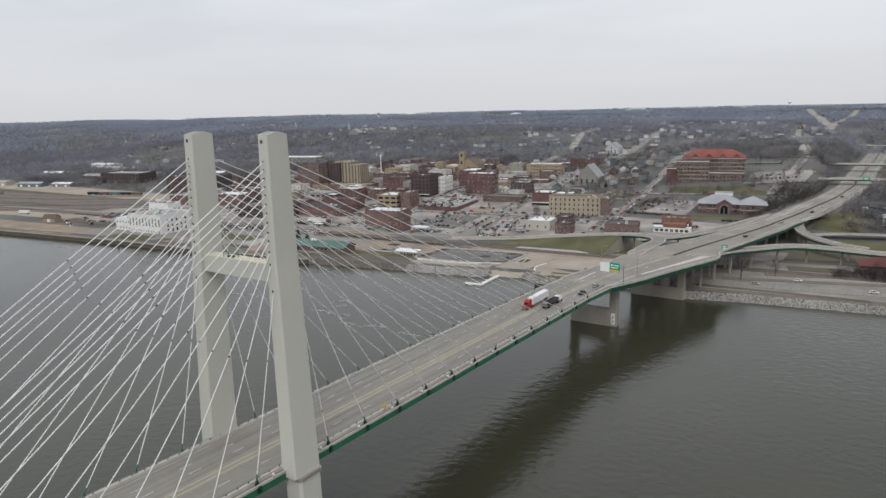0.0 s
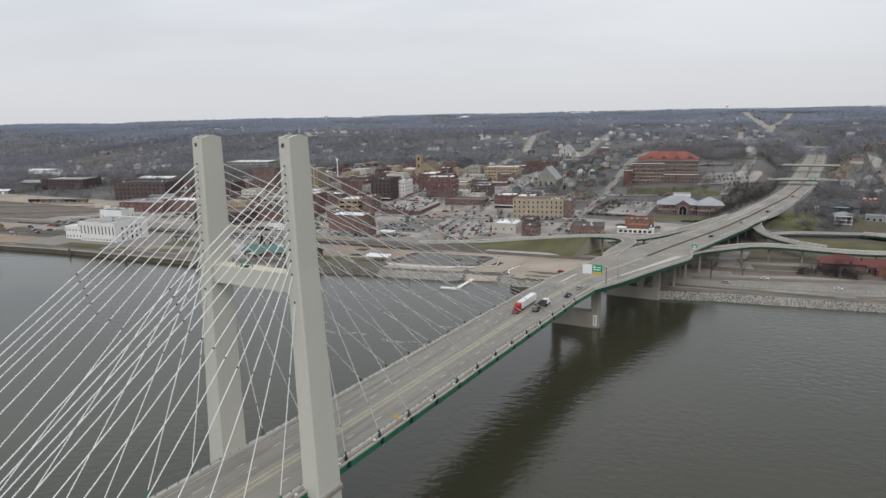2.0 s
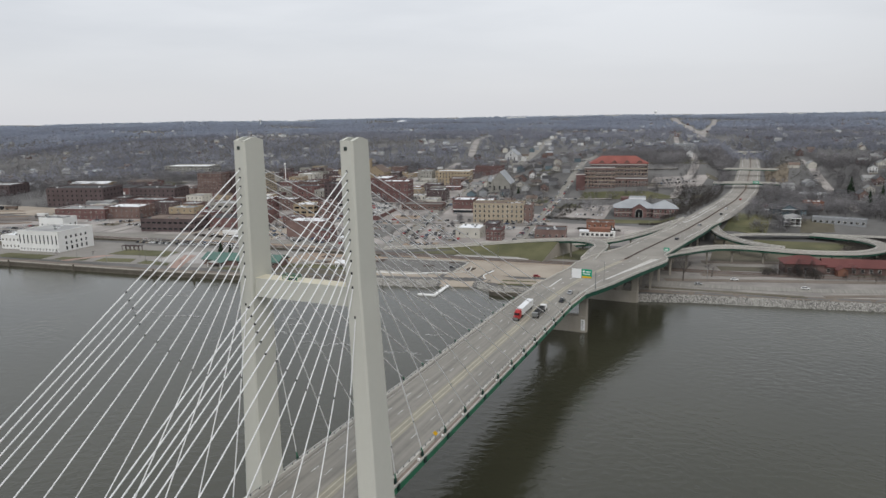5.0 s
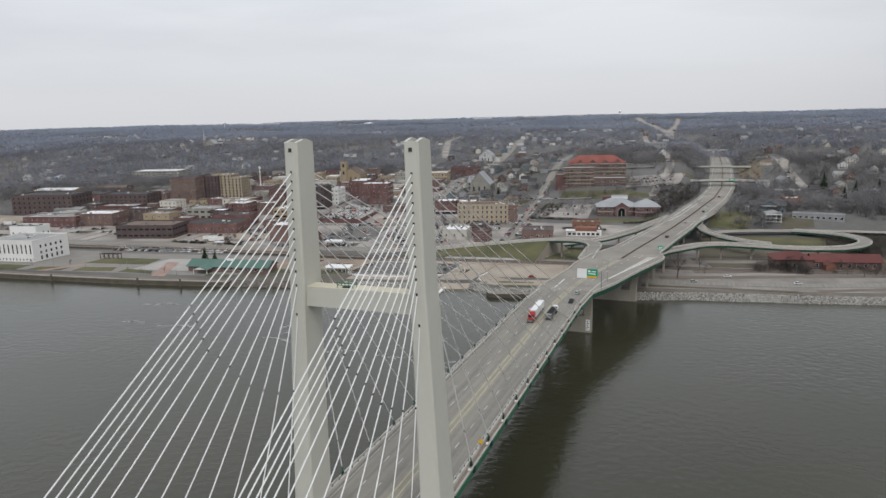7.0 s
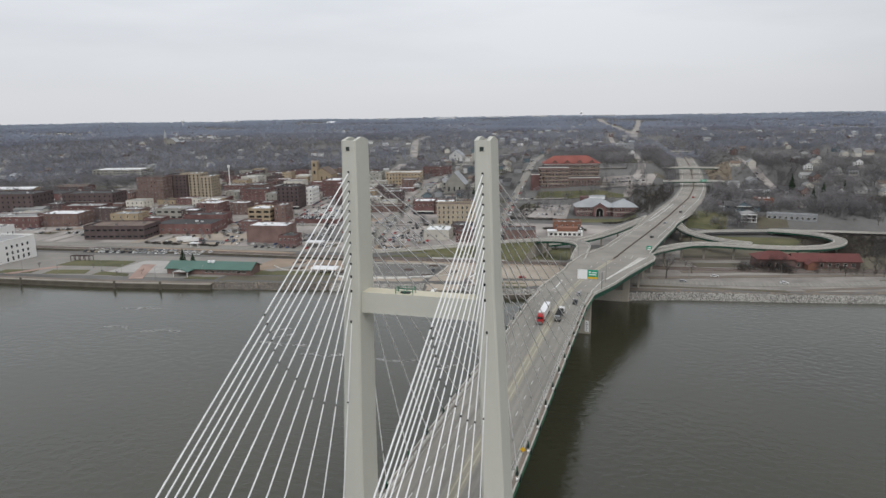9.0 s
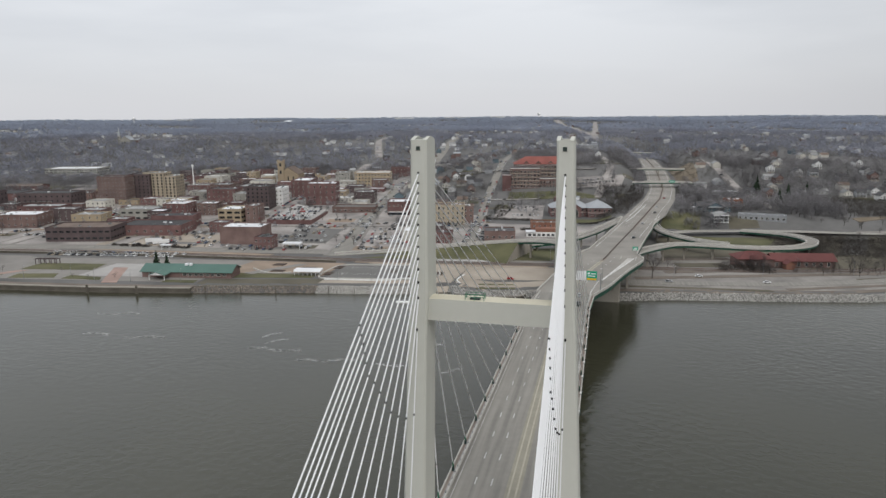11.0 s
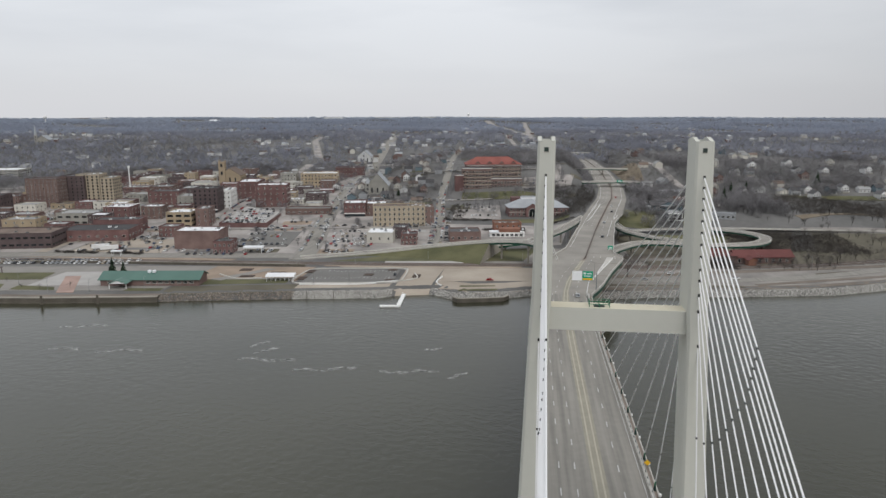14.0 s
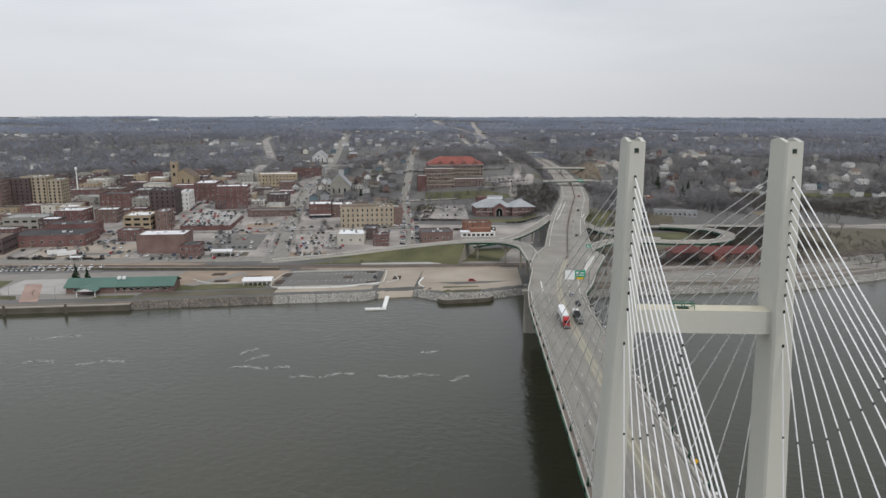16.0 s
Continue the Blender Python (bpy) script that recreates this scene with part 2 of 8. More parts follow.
def water_material():
    m = bpy.data.materials.new("river_water")
    m.use_nodes = True
    n, l = m.node_tree.nodes, m.node_tree.links
    b = n["Principled BSDF"]
    b.inputs["Roughness"].default_value = 0.10
    b.inputs["IOR"].default_value = 1.40
    b.inputs["Specular IOR Level"].default_value = 0.5
    co = n.new("ShaderNodeTexCoord")
    big = n.new("ShaderNodeTexNoise")
    big.inputs["Scale"].default_value, big.inputs["Detail"].default_value = 0.008, 5
    ramp = n.new("ShaderNodeValToRGB")
    ramp.color_ramp.elements[0].position, ramp.color_ramp.elements[0].color = 0.3, (0.033, 0.034, 0.022, 1)
    ramp.color_ramp.elements[1].position, ramp.color_ramp.elements[1].color = 0.7, (0.048, 0.047, 0.030, 1)
    l.new(co.outputs["Object"], big.inputs["Vector"])
    l.new(big.outputs["Fac"], ramp.inputs["Fac"])
    l.new(ramp.outputs["Color"], b.inputs["Base Color"])
    mp = n.new("ShaderNodeMapping")
    mp.inputs["Rotation"].default_value = (0, 0, radians(25))
    mp.inputs["Scale"].default_value = (0.8, 1.0, 1.0)
    l.new(co.outputs["Object"], mp.inputs["Vector"])
    w1, w2 = n.new("ShaderNodeTexNoise"), n.new("ShaderNodeTexNoise")
    w1.inputs["Scale"].default_value, w1.inputs["Detail"].default_value = 0.34, 4
    w2.inputs["Scale"].default_value, w2.inputs["Detail"].default_value = 1.3, 2
    l.new(mp.outputs["Vector"], w1.inputs["Vector"])
    l.new(mp.outputs["Vector"], w2.inputs["Vector"])
    # calmer and rougher reaches
    reach = n.new("ShaderNodeTexNoise")
    reach.inputs["Scale"].default_value, reach.inputs["Detail"].default_value = 0.012, 3
    l.new(co.outputs["Object"], reach.inputs["Vector"])
    mr = n.new("ShaderNodeMapRange")
    mr.inputs["From Min"].default_value, mr.inputs["From Max"].default_value = 0.35, 0.65
    mr.inputs["To Min"].default_value, mr.inputs["To Max"].default_value = 0.35, 1.0
    l.new(reach.outputs["Fac"], mr.inputs["Value"])
    add = n.new("ShaderNodeMath")
    add.operation = "MULTIPLY_ADD"
    add.inputs[1].default_value = 0.24
    l.new(w2.outputs["Fac"], add.inputs[0])
    l.new(w1.outputs["Fac"], add.inputs[2])
    bp = n.new("ShaderNodeBump")
    bp.inputs["Distance"].default_value = 0.30
    l.new(mr.outputs["Result"], bp.inputs["Strength"])
    l.new(add.outputs["Value"], bp.inputs["Height"])
    l.new(bp.outputs["Normal"], b.inputs["Normal"])
    return m


M["river_water"] = water_material()


def let_light_through(key, share_):
    """Thin twigs pass some of the light on to their far side."""
    n, l = M[key].node_tree.nodes, M[key].node_tree.links
    b, out = n["Principled BSDF"], n["Material Output"]
    tr, mix = n.new("ShaderNodeBsdfTranslucent"), n.new("ShaderNodeMixShader")
    mix.inputs["Fac"].default_value = share_
    l.new(b.inputs["Base Color"].links[0].from_socket, tr.inputs["Color"])
    up = n.new("ShaderNodeCombineXYZ")          # a bunch of twigs is lit as one round whole, not as flat blades
    up.inputs["Z"].default_value = 1.0
    l.new(up.outputs["Vector"], b.inputs["Normal"])
    l.new(b.outputs["BSDF"], mix.inputs[1])
    l.new(tr.outputs["BSDF"], mix.inputs[2])
    l.new(mix.outputs["Shader"], out.inputs["Surface"])


for key_ in ("wood_near", "hazed_wood", "distant_hazed_wood", "horizon_hazed_wood", "twigs", "brush"):
    let_light_through(key_, 0.5)


# ---------------------------------------------------------------- mesh helpers
class Build:
    """Collects faces, each with a material, and links them as one mesh object."""

    def __init__(self):
        self.v, self.f, self.m, self.keys = [], [], [], []

    def face(self, pts, key):
        k = len(self.v)
        self.v.extend(tuple(p) for p in pts)
        self.f.append(tuple(range(k, k + len(pts))))
        if key not in self.keys:
            self.keys.append(key)
        self.m.append(self.keys.index(key))

    def hexa(self, lo, hi, key, top=None, bottom=True):
        """A block from four lower and four upper corners, both counter-clockwise."""
        if bottom:
            self.face(lo[::-1], key)
        self.face(hi, top or key)
        for i in range(len(lo)):
            j = (i + 1) % len(lo)
            self.face((lo[i], lo[j], hi[j], hi[i]), key)

    def box(self, x0, y0, z0, x1, y1, z1, key, top=None):
        lo = [(x0, y0, z0), (x1, y0, z0), (x1, y1, z0), (x0, y1, z0)]
        self.hexa(lo, [(x, y, z1) for x, y, _ in lo], key, top)

    def bevel_box(self, x0, y0, z0, x1, y1, z1, c, key, top=None):
        """A block whose upright edges are chamfered by c."""
        r = [(x0 + c, y0), (x1 - c, y0), (x1, y0 + c), (x1, y1 - c), (x1 - c, y1), (x0 + c, y1), (x0, y1 - c), (x0, y0 + c)]
        self.hexa([(x, y, z0) for x, y in r], [(x, y, z1) for x, y in r], key, top)

    def tube(self, p, q, r0, r1, key, n=6, caps=True):
        p, q = Vector(p), Vector(q)
        w = (q - p).normalized()
        a = w.orthogonal().normalized()
        b = w.cross(a)
        ring = [(math.cos(2 * math.pi * i / n), math.sin(2 * math.pi * i / n)) for i in range(n)]
        lo = [p + (a * c + b * s) * r0 for c, s in ring]
        hi = [q + (a * c + b * s) * r1 for c, s in ring]
        for i in range(n):
            j = (i + 1) % n
            self.face((lo[i], lo[j], hi[j], hi[i]), key)
        if caps:
            self.face(lo[::-1], key)
            self.face(hi, key)

    def mesh(self, name):
        me = bpy.data.meshes.new(name)
        me.from_pydata(self.v, [], self.f)
        for k in self.keys:
            me.materials.append(M[k])
        me.polygons.foreach_set("material_index", self.m)
        me.update()
        return me

    def done(self, name, parent=None, label=""):
        ob = new(name, self.mesh(name))
        if parent is not None:
            ob.parent = parent
        if label:
            ob["label"] = label
        return ob


def share(name, mesh, parent, m=None, label=""):
    """One more object on a mesh that exists already."""
    ob = new(name, mesh)
    ob.parent = parent
    if m is not None:
        ob.matrix_local = m
    if label:
        ob["label"] = label
    return ob


def thing(name, m, label, category, group="", kind=""):
    ob = new(name)
    ob.empty_display_size = 0.5
    ob.matrix_world = m
    return tagged(ob, label, category, group, kind)


def smooth(pts, step=6.0):
    """Points along a gliding line through pts, whatever their number of coordinates."""
    P = [np.array(p, float) for p in pts]
    out = []
    for i in range(len(P) - 1):
        p0, p1, p2, p3 = P[max(i - 1, 0)], P[i], P[i + 1], P[min(i + 2, len(P) - 1)]
        n = max(1, int(np.linalg.norm((p2 - p1)[:2]) / step))
        for k in range(n):
            t = k / n
            out.append(0.5 * (2 * p1 + (p2 - p0) * t + (2 * p0 - 5 * p1 + 4 * p2 - p3) * t * t + (3 * p1 - p0 - 3 * p2 + p3) * t ** 3))
    out.append(P[-1])
    return out


# ---------------------------------------------------------------- lie of the land
def ease(v, a, b):
    u = np.clip((v - a) / (b - a), 0, 1)
    return u * u * (3 - 2 * u)


SHORE_X = [-5000, -1500, -700, -470, -434, -357, -301, -237, -158, -105, -97, -74, -60, -29, -8, 27, 61, 124, 175, 238, 420, 900, 5000]
SHORE_Y = [-900, 40, 186, 221, 226, 233, 239, 250, 266, 275, 281, 287, 277, 284, 294, 288, 297, 307, 317, 346, 440, 700, 2600]
ROAD_X = [0.0, 0.0, 0.0, 1.8, 4.6, 11.0, 18.6, 25.3, 34.0, 41.5, 48.2, 58.5, 70.3, 79.7, 83.7, 86.5, 88.0, 89.0, 84.0, 66.0, 20.0, -70.0]
ROAD_Y = [-420, 0, 180, 212, 236, 270, 307, 357, 423, 472, 513, 572, 635, 722, 860, 980, 1090, 1273, 1380, 1460, 1600, 2000]


def road_x(y):
    return np.interp(y, ROAD_Y, ROAD_X)


def road_z(y):
    return np.interp(y, [-420, 0, 450, 520, 600, 740, 880, 1000, 1380, 1460, 1700, 2000], [42.8, 31.0, 18.6, 17.6, 18.8, 21.5, 24.0, 23.0, 17.0, 19.5, 34.0, 42.0])


def rolling(x, y):
    """The land without the cutting of the highway."""
    r = np.hypot(x, y)
    z = 4 + 5 * ease(y, 420, 620) + np.maximum(30 * ease(y, 640, 860) * ease(x, -330, -120), 36 * ease(y, 900, 1600)) + 24 * ease(r, 2600, 4600)
    z = np.maximum(z, 4 + 13 * ease(y, 498, 556) * ease(x, 66, 96) * (1 - ease(x, 260, 420)))
    return z + 2.5 * ease(r, 900, 1500) * (np.sin(x / 130.0) * np.cos(y / 170.0) + np.sin(x / 310 + y / 260))


def ground_z(x, y):
    z = rolling(x, y)
    near = 1 - ease(np.abs(x - road_x(y)), 20, 50)
    cut = near * ease(y, 470, 570) * (1 - ease(y, 1480, 1750))
    z = z * (1 - cut) + (road_z(y) - 0.5) * cut
    s = y - np.interp(x, SHORE_X, SHORE_Y)
    z = -3 + (z + 3) * ease(s, -6.5, 11)
    far_bank = y < -430
    return np.where(far_bank, 3.0 + 0 * z, z)


def gz(x, y):
    return float(ground_z(np.float64(x), np.float64(y)))


# ---------------------------------------------------------------- ground and river
def spread(*runs):
    return np.unique(np.concatenate([np.linspace(a, b, n) for a, b, n in runs]))


gx = spread((-15000, -7600, 8), (-7600, -1600, 40), (-1600, -620, 46), (-620, 330, 200), (330, 1500, 50), (1500, 7600, 44), (7600, 15000, 8))
gy = spread((-5200, -440, 16), (-440, 150, 12), (150, 520, 90), (520, 1000, 84), (1000, 2000, 60), (2000, 7600, 60), (7600, 16000, 8))
X, Y = np.meshgrid(gx, gy)
Z = ground_z(X, Y)
nx, ny = len(gx), len(gy)
verts = np.stack([X.ravel(), Y.ravel(), Z.ravel()], 1)
idx = np.arange(nx * ny).reshape(ny, nx)
quads = np.stack([idx[:-1, :-1].ravel(), idx[:-1, 1:].ravel(), idx[1:, 1:].ravel(), idx[1:, :-1].ravel()], 1)
me = bpy.data.meshes.new("ground")
me.from_pydata(verts.tolist(), [], quads.tolist())
M["ground_mix"] = mat("ground_mix", (0.112, 0.110, 0.107), 1.0, big=0.014, fine=0.2, amount=0.34, tint=(0.142, 0.138, 0.132), bump=0.1)
me.materials.append(M["ground_mix"])
me.polygons.foreach_set("use_smooth", [True] * len(me.polygons))
tagged(new("ground", me), "winter-brown grass and soil rolling back from the river", "ground", kind="structure")

b = Build()
edge = [(-6500, -1400)] + [(x, y + 12) for x, y in zip(SHORE_X, SHORE_Y)] + [(6500, 3500)]
for (xa, ya), (xb, yb) in zip(edge[:-1], edge[1:]):
    b.face([(xa, min(-440, ya), 0), (xb, min(-440, yb), 0), (xb, yb, 0), (xa, ya, 0)], "river_water")
tagged(b.done("water"), "wide grey-brown river with small wind ripples", "river", kind="structure")


# ---------------------------------------------------------------- bridge
def ribbon(line, left, right, key, thick, zoff=0.0, side=None):
    """A slab along a line of (x, y, z), from left to right of it in metres; left and right may be one number or one for each point."""
    L = np.broadcast_to(left, len(line))
    R = np.broadcast_to(right, len(line))
    rows = []
    for i, p in enumerate(line):
        a, c = line[max(i - 1, 0)], line[min(i + 1, len(line) - 1)]
        d = np.array([c[0] - a[0], c[1] - a[1]])
        d = d / (np.linalg.norm(d) + 1e-9)
        nrm = np.array([d[1], -d[0]])
        l, r = p[:2] + nrm * L[i], p[:2] + nrm * R[i]
        z = p[2] + zoff
        rows.append(((l[0], l[1], z), (r[0], r[1], z), (r[0], r[1], z - thick), (l[0], l[1], z - thick)))
    bb = Build()
    for p, q in zip(rows[:-1], rows[1:]):
        bb.face((p[0], p[1], q[1], q[0]), key)
        bb.face((p[3], q[3], q[2], p[2]), side or key)
        bb.face((p[1], p[2], q[2], q[1]), side or key)
        bb.face((p[0], q[0], q[3], p[3]), side or key)
    bb.face(rows[0][::-1], side or key)
    bb.face(rows[-1], side or key)
    return bb


def along(p0, p1, n):
    return [np.array([road_x(y), y, road_z(y)]) for y in np.linspace(p0, p1, n)]


deck = thing("bridge_deck", pose(0, 0, 0), "grey concrete bridge deck on green steel girders over the river", "bridge", kind="structure")
line = along(-420, 205, 126)
ribbon(line, -13.9, 13.9, "barrier_concrete", 0.35, side="barrier_concrete").done("slab", deck)
ribbon(line, -12.1, 12.1, "road_concrete", 0.1, 0.06).done("roadway", deck)
for s, nm in ((-1, "left"), (1, "right")):
    ribbon(line, *sorted((s * 13.55, s * 12.65)), "walk_brown", 0.06, 0.045).done("maintenance_strip", deck)
    ribbon(line, *sorted((s * 11.95, s * 12.6)), "barrier_concrete", 0.85, 0.86).done("barrier", deck)
    ribbon(line, *sorted((s * 13.6, s * 13.9)), "barrier_concrete", 0.25, 0.25).done("kerb", deck)
    ribbon(line, *sorted((s * 13.3, s * 13.75)), "green_steel", 1.75, -0.36).done("edge_girder", deck, "green painted steel girder")
    ribbon(line, *sorted((s * 11.15, s * 11.27)), "dash_worn", 0.01, 0.068).done("edge_line", deck)
ribbon(line, -0.1, 3.2, "road_joint", 0.01, 0.066).done("median_strip", deck, "beige painted median strip")
for xo in (0.75, 2.3):
    ribbon(line, xo - 0.2, xo + 0.2, "yellow_line", 0.01, 0.074).done("centre_line", deck)
for xo in (-7.2, -3.55, 6.5):
    bb = Build()
    for k in range(-34, 17):
        y0 = 6.0 + 12.3 * k
        z0, z1 = road_z(y0) + 0.072, road_z(y0 + 3.2) + 0.072
        bb.face([(xo - 0.11, y0, z0), (xo + 0.11, y0, z0), (xo + 0.11, y0 + 3.2, z1), (xo - 0.11, y0 + 3.2, z1)], "dash_worn")
    bb.done("lane_dashes", deck)
bb = Build()
for k in range(-42, 20):          # cross beams under the slab
    y = k * 10.0
    z = road_z(y)
    bb.box(-13.3, y - 0.25, z - 2.2, 13.3, y + 0.25, z - 0.37, "green_steel")
bb.done("floor_beams", deck)
# rail on the barrier: posts and tube
for s in (-1, 1):
    bb = Build()
    for k in range(-140, 68):
        y = k * 3.0
        bb.box(s * 12.27 - 0.09, y - 0.09, road_z(y) + 0.86, s * 12.27 + 0.09, y + 0.09, road_z(y) + 1.35, "dark_steel_or_hollow")
    bb.done("rail_posts", deck)
    ribbon(line, *sorted((s * 12.22, s * 12.32)), "lamp_metal", 0.1, 1.36).done("rail_tube", deck)

# the tower
TX = -0.6


def leg_at(z):
    """Half spacing, width, middle and depth of a leg at a height; the legs lean out and thicken downwards."""
    front, rear = -3.75 - 0.0243 * (105 - z), 2.6
    half = float(np.interp(z, [29.5, 46, 74.5, 79.7, 107.3], [14.5, 14.05, 13.15, 12.85, 12.47]))
    w = float(np.interp(z, [29.5, 46, 74.5, 107.3], [4.5, 4.0, 3.4, 2.85]))
    return half, w, (front + rear) / 2, rear - front


def tower_x(z):
    return -0.55 + 0.6 * (107.3 - z) / 77.8


tower = thing("cable_tower", pose(0, 0, 0), "tall pale concrete two-legged bridge tower with a crossbeam", "bridge tower")


def ring8(cx, cy, w, d, c, z):
    x0, x1, y0, y1 = cx - w / 2, cx + w / 2, cy - d / 2, cy + d / 2
    return [(x0 + c, y0, z), (x1 - c, y0, z), (x1, y0 + c, z), (x1, y1 - c, z), (x1 - c, y1, z), (x0 + c, y1, z), (x0, y1 - c, z), (x0, y0 + c, z)]


CABLE_Z = [101.5, 99.75, 97.95, 96.15, 94.35, 92.45, 90.5, 88.5, 86.35, 84.5, 82.1, 79.3, 73.4]
MAIN_Y = [9.2 + 14.1 * k for k in range(13)][::-1]
BACK_Y = [-115.5, -112.5, -109.5, -107.0, -102.5, -94.5, -83.5, -71.5, -60.5, -49.0, -37.5, -25.5, -13.5]
BACK_COLLAR = [-34.2, -33.8, -33.2, -32.8, -32.2, -31.3, -28.8, -26.4, -24.0, -21.3, -17.5, -13.0, -7.7]
for s in (-1, 1):
    bb = Build()
    levels = [29.5, 46, 60, 74.5, 79.7, 93, 107.0]
    rings = []
    for z in levels:
        h, w, cy, d = leg_at(z)
        rings.append(ring8(tower_x(z) + s * h, cy, w, d, 0.36, z))
    h, w, cy, d = leg_at(107.3)
    for p, q in zip(rings[:-1], rings[1:]):
        for i in range(8):
            j = (i + 1) % 8
            bb.face((p[i], p[j], q[j], q[i]), "tower_concrete")
    # dark face stands in for the shade inside the hollow leg top
    bb.face(rings[-1], "dark_steel_or_hollow")
    leg = bb.done("leg", tower)
    cx = TX + s * h
    for x0, x1 in ((-w / 2, -w / 2 + 0.65), (w / 2 - 0.65, w / 2)):          # side walls rise to a blunt peak
        bb = Build()
        prof = [(-d / 2 + 0.3, 107.0), (d / 2 - 0.3, 107.0), (d / 2 - 0.3, 107.15), (0.6, 107.72), (-0.4, 107.72), (-d / 2 + 0.3, 107.15)]
        for i in range(6):
            p, q = prof[i], prof[(i + 1) % 6]
            bb.face([(cx + x0, cy + p[0], p[1]), (cx + x1, cy + p[0], p[1]), (cx + x1, cy + q[0], q[1]), (cx + x0, cy + q[0], q[1])], "tower_concrete")
        bb.face([(cx + x0, cy + p[0], p[1]) for p in prof], "tower_concrete")
        bb.face([(cx + x1, cy + p[0], p[1]) for p in prof[::-1]], "tower_concrete")
        bb.done("top_lip", leg)
    for y0, y1 in ((-d / 2, -d / 2 + 0.7), (d / 2 - 0.7, d / 2)):
        bb = Build()
        bb.box(cx - w / 2 + 0.65, cy + y0, 107.0, cx + w / 2 - 0.65, cy + y1, 107.22, "tower_concrete")
        bb.done("top_rim", leg)
    bb = Build()
    # dark block stands in for the shade in the vent hole
    bb.box(cx - 0.36, cy - d / 2 - 0.06, 105.4, cx + 0.36, cy - d / 2 + 0.5, 106.1, "dark_steel_or_hollow")
    bb.box(cx - 0.45, cy - d / 2 - 0.09, 105.28, cx + 0.45, cy - d / 2 + 0.1, 105.39, "stained_concrete")
    bb.done("vent_opening", leg)
    bb = Build()                       # wider plinth below the deck
    lo, hi = ring8(0.3 + s * 14.3, -1.0, 5.6, 7.4, 0.6, -3), ring8(0.3 + s * 14.25, -1.0, 5.3, 6.9, 0.6, 28.6)
    bb.hexa(lo, hi, "tower_concrete", "stained_concrete")
    lo, hi = ring8(0.3 + s * 14.25, -1.0, 5.9, 7.4, 0.6, 28.6), ring8(0.3 + s * 14.25, -1.0, 5.9, 7.4, 0.6, 29.5)
    bb.hexa(lo, hi, "stained_concrete")
    bb.done("pedestal", leg, "wider concrete pedestal with a stained ledge")
    for k, z in enumerate(CABLE_Z):
        h2, w2, cy2, d2 = leg_at(z)
        for face in (-1, 1):
            bb = Build()
            yf = cy2 + face * d2 / 2
            # black block stands in for the shade of the cable's anchor hole
            bb.box(tower_x(z) + s * h2 - 0.17, yf - 0.1, z - 0.24, tower_x(z) + s * h2 + 0.17, yf + 0.1, z + 0.24, "collar_or_port_black")
            bb.done("anchor_port", leg)
bb = Build()
bb.box(TX - 11.3, -3.25, 74.95, TX + 11.9, 0.35, 78.95, "tower_concrete", top="beam_top")
beam = bb.done("crossbeam", tower)
bb = Build()
for x in (-5.0, -3.3, -1.6):
    for y in (-2.7, -1.2):
        bb.box(x - 0.05, y - 0.05, 78.95, x + 0.05, y + 0.05, 80.05, "green_steel")
for z in (79.5, 80.0):
    for y in (-2.7, -1.2):
        bb.box(-5.05, y - 0.04, z, -1.55, y + 0.04, z + 0.08, "green_steel")
    for x in (-5.0, -1.6):
        bb.box(x - 0.04, -2.7, z, x + 0.04, -1.2, z + 0.08, "green_steel")
bb.box(-4.2, -2.4, 78.95, -2.4, -1.5, 79.2, "dark_steel_or_hollow")
bb.done("hatch_railing", beam, "green railing round a roof hatch")

# stay cables, each with its dark damper collar and lower socket
for s in (-1, 1):
    for face, ends in ((1, MAIN_Y), (-1, BACK_Y)):
        for k, (z, y) in enumerate(zip(CABLE_Z, ends)):
            h2, w2, cy2, d2 = leg_at(z)
            top = Vector((tower_x(z) + s * h2, cy2 + face * (d2 / 2 - 0.2), z))
            foot = Vector((s * 13.2, y, float(road_z(y)) + 1.3))
            bb = Build()
            bb.tube(top, foot, 0.112, 0.112, "cable_white", 8, False)
            cable = bb.done("stay_cable")
            tagged(cable, "white sheathed steel cable from tower to deck edge", "cable", "stay cables")
            w = (foot - top).normalized()
            at = top.lerp(foot, (BACK_COLLAR[k] - top.y) / (foot.y - top.y) if face < 0 else min(0.8, 0.36 + 0.053 * k))
            bb = Build()
            bb.tube(at - w * 0.17, at + w * 0.17, 0.165, 0.165, "collar_or_port_black", 8)
            bb.done("damper_collar", cable, "black damper collar")
            bb = Build()
            bb.tube(foot - w * 1.3, foot + w * 0.5, 0.15, 0.22, "green_steel", 8)
            bb.done("socket", cable, "green steel socket")
            # outrigger on the deck edge that holds the cable
            br = thing("cable_bracket", pose(s * 13.2, y, float(road_z(y))), "dark green steel cable bracket on the deck edge", "bracket", "cable brackets")
            bb = Build()
            bb.hexa([(-0.28, -0.5, -0.3), (0.28, -0.5, -0.3), (0.28, 0.5, -0.3), (-0.28, 0.5, -0.3)], [(-0.2, -0.22, 1.15), (0.2, -0.22, 1.15), (0.2, 0.22, 1.15), (-0.2, 0.22, 1.15)], "bracket_green")
            bb.done("upright", br)
            bb = Build()
            x0, x1 = sorted((s * -0.35, s * 0.95))
            bb.box(x0, -0.45, -1.5, x1, 0.45, -0.05, "bracket_green")
            bb.done("seat_plate", br)


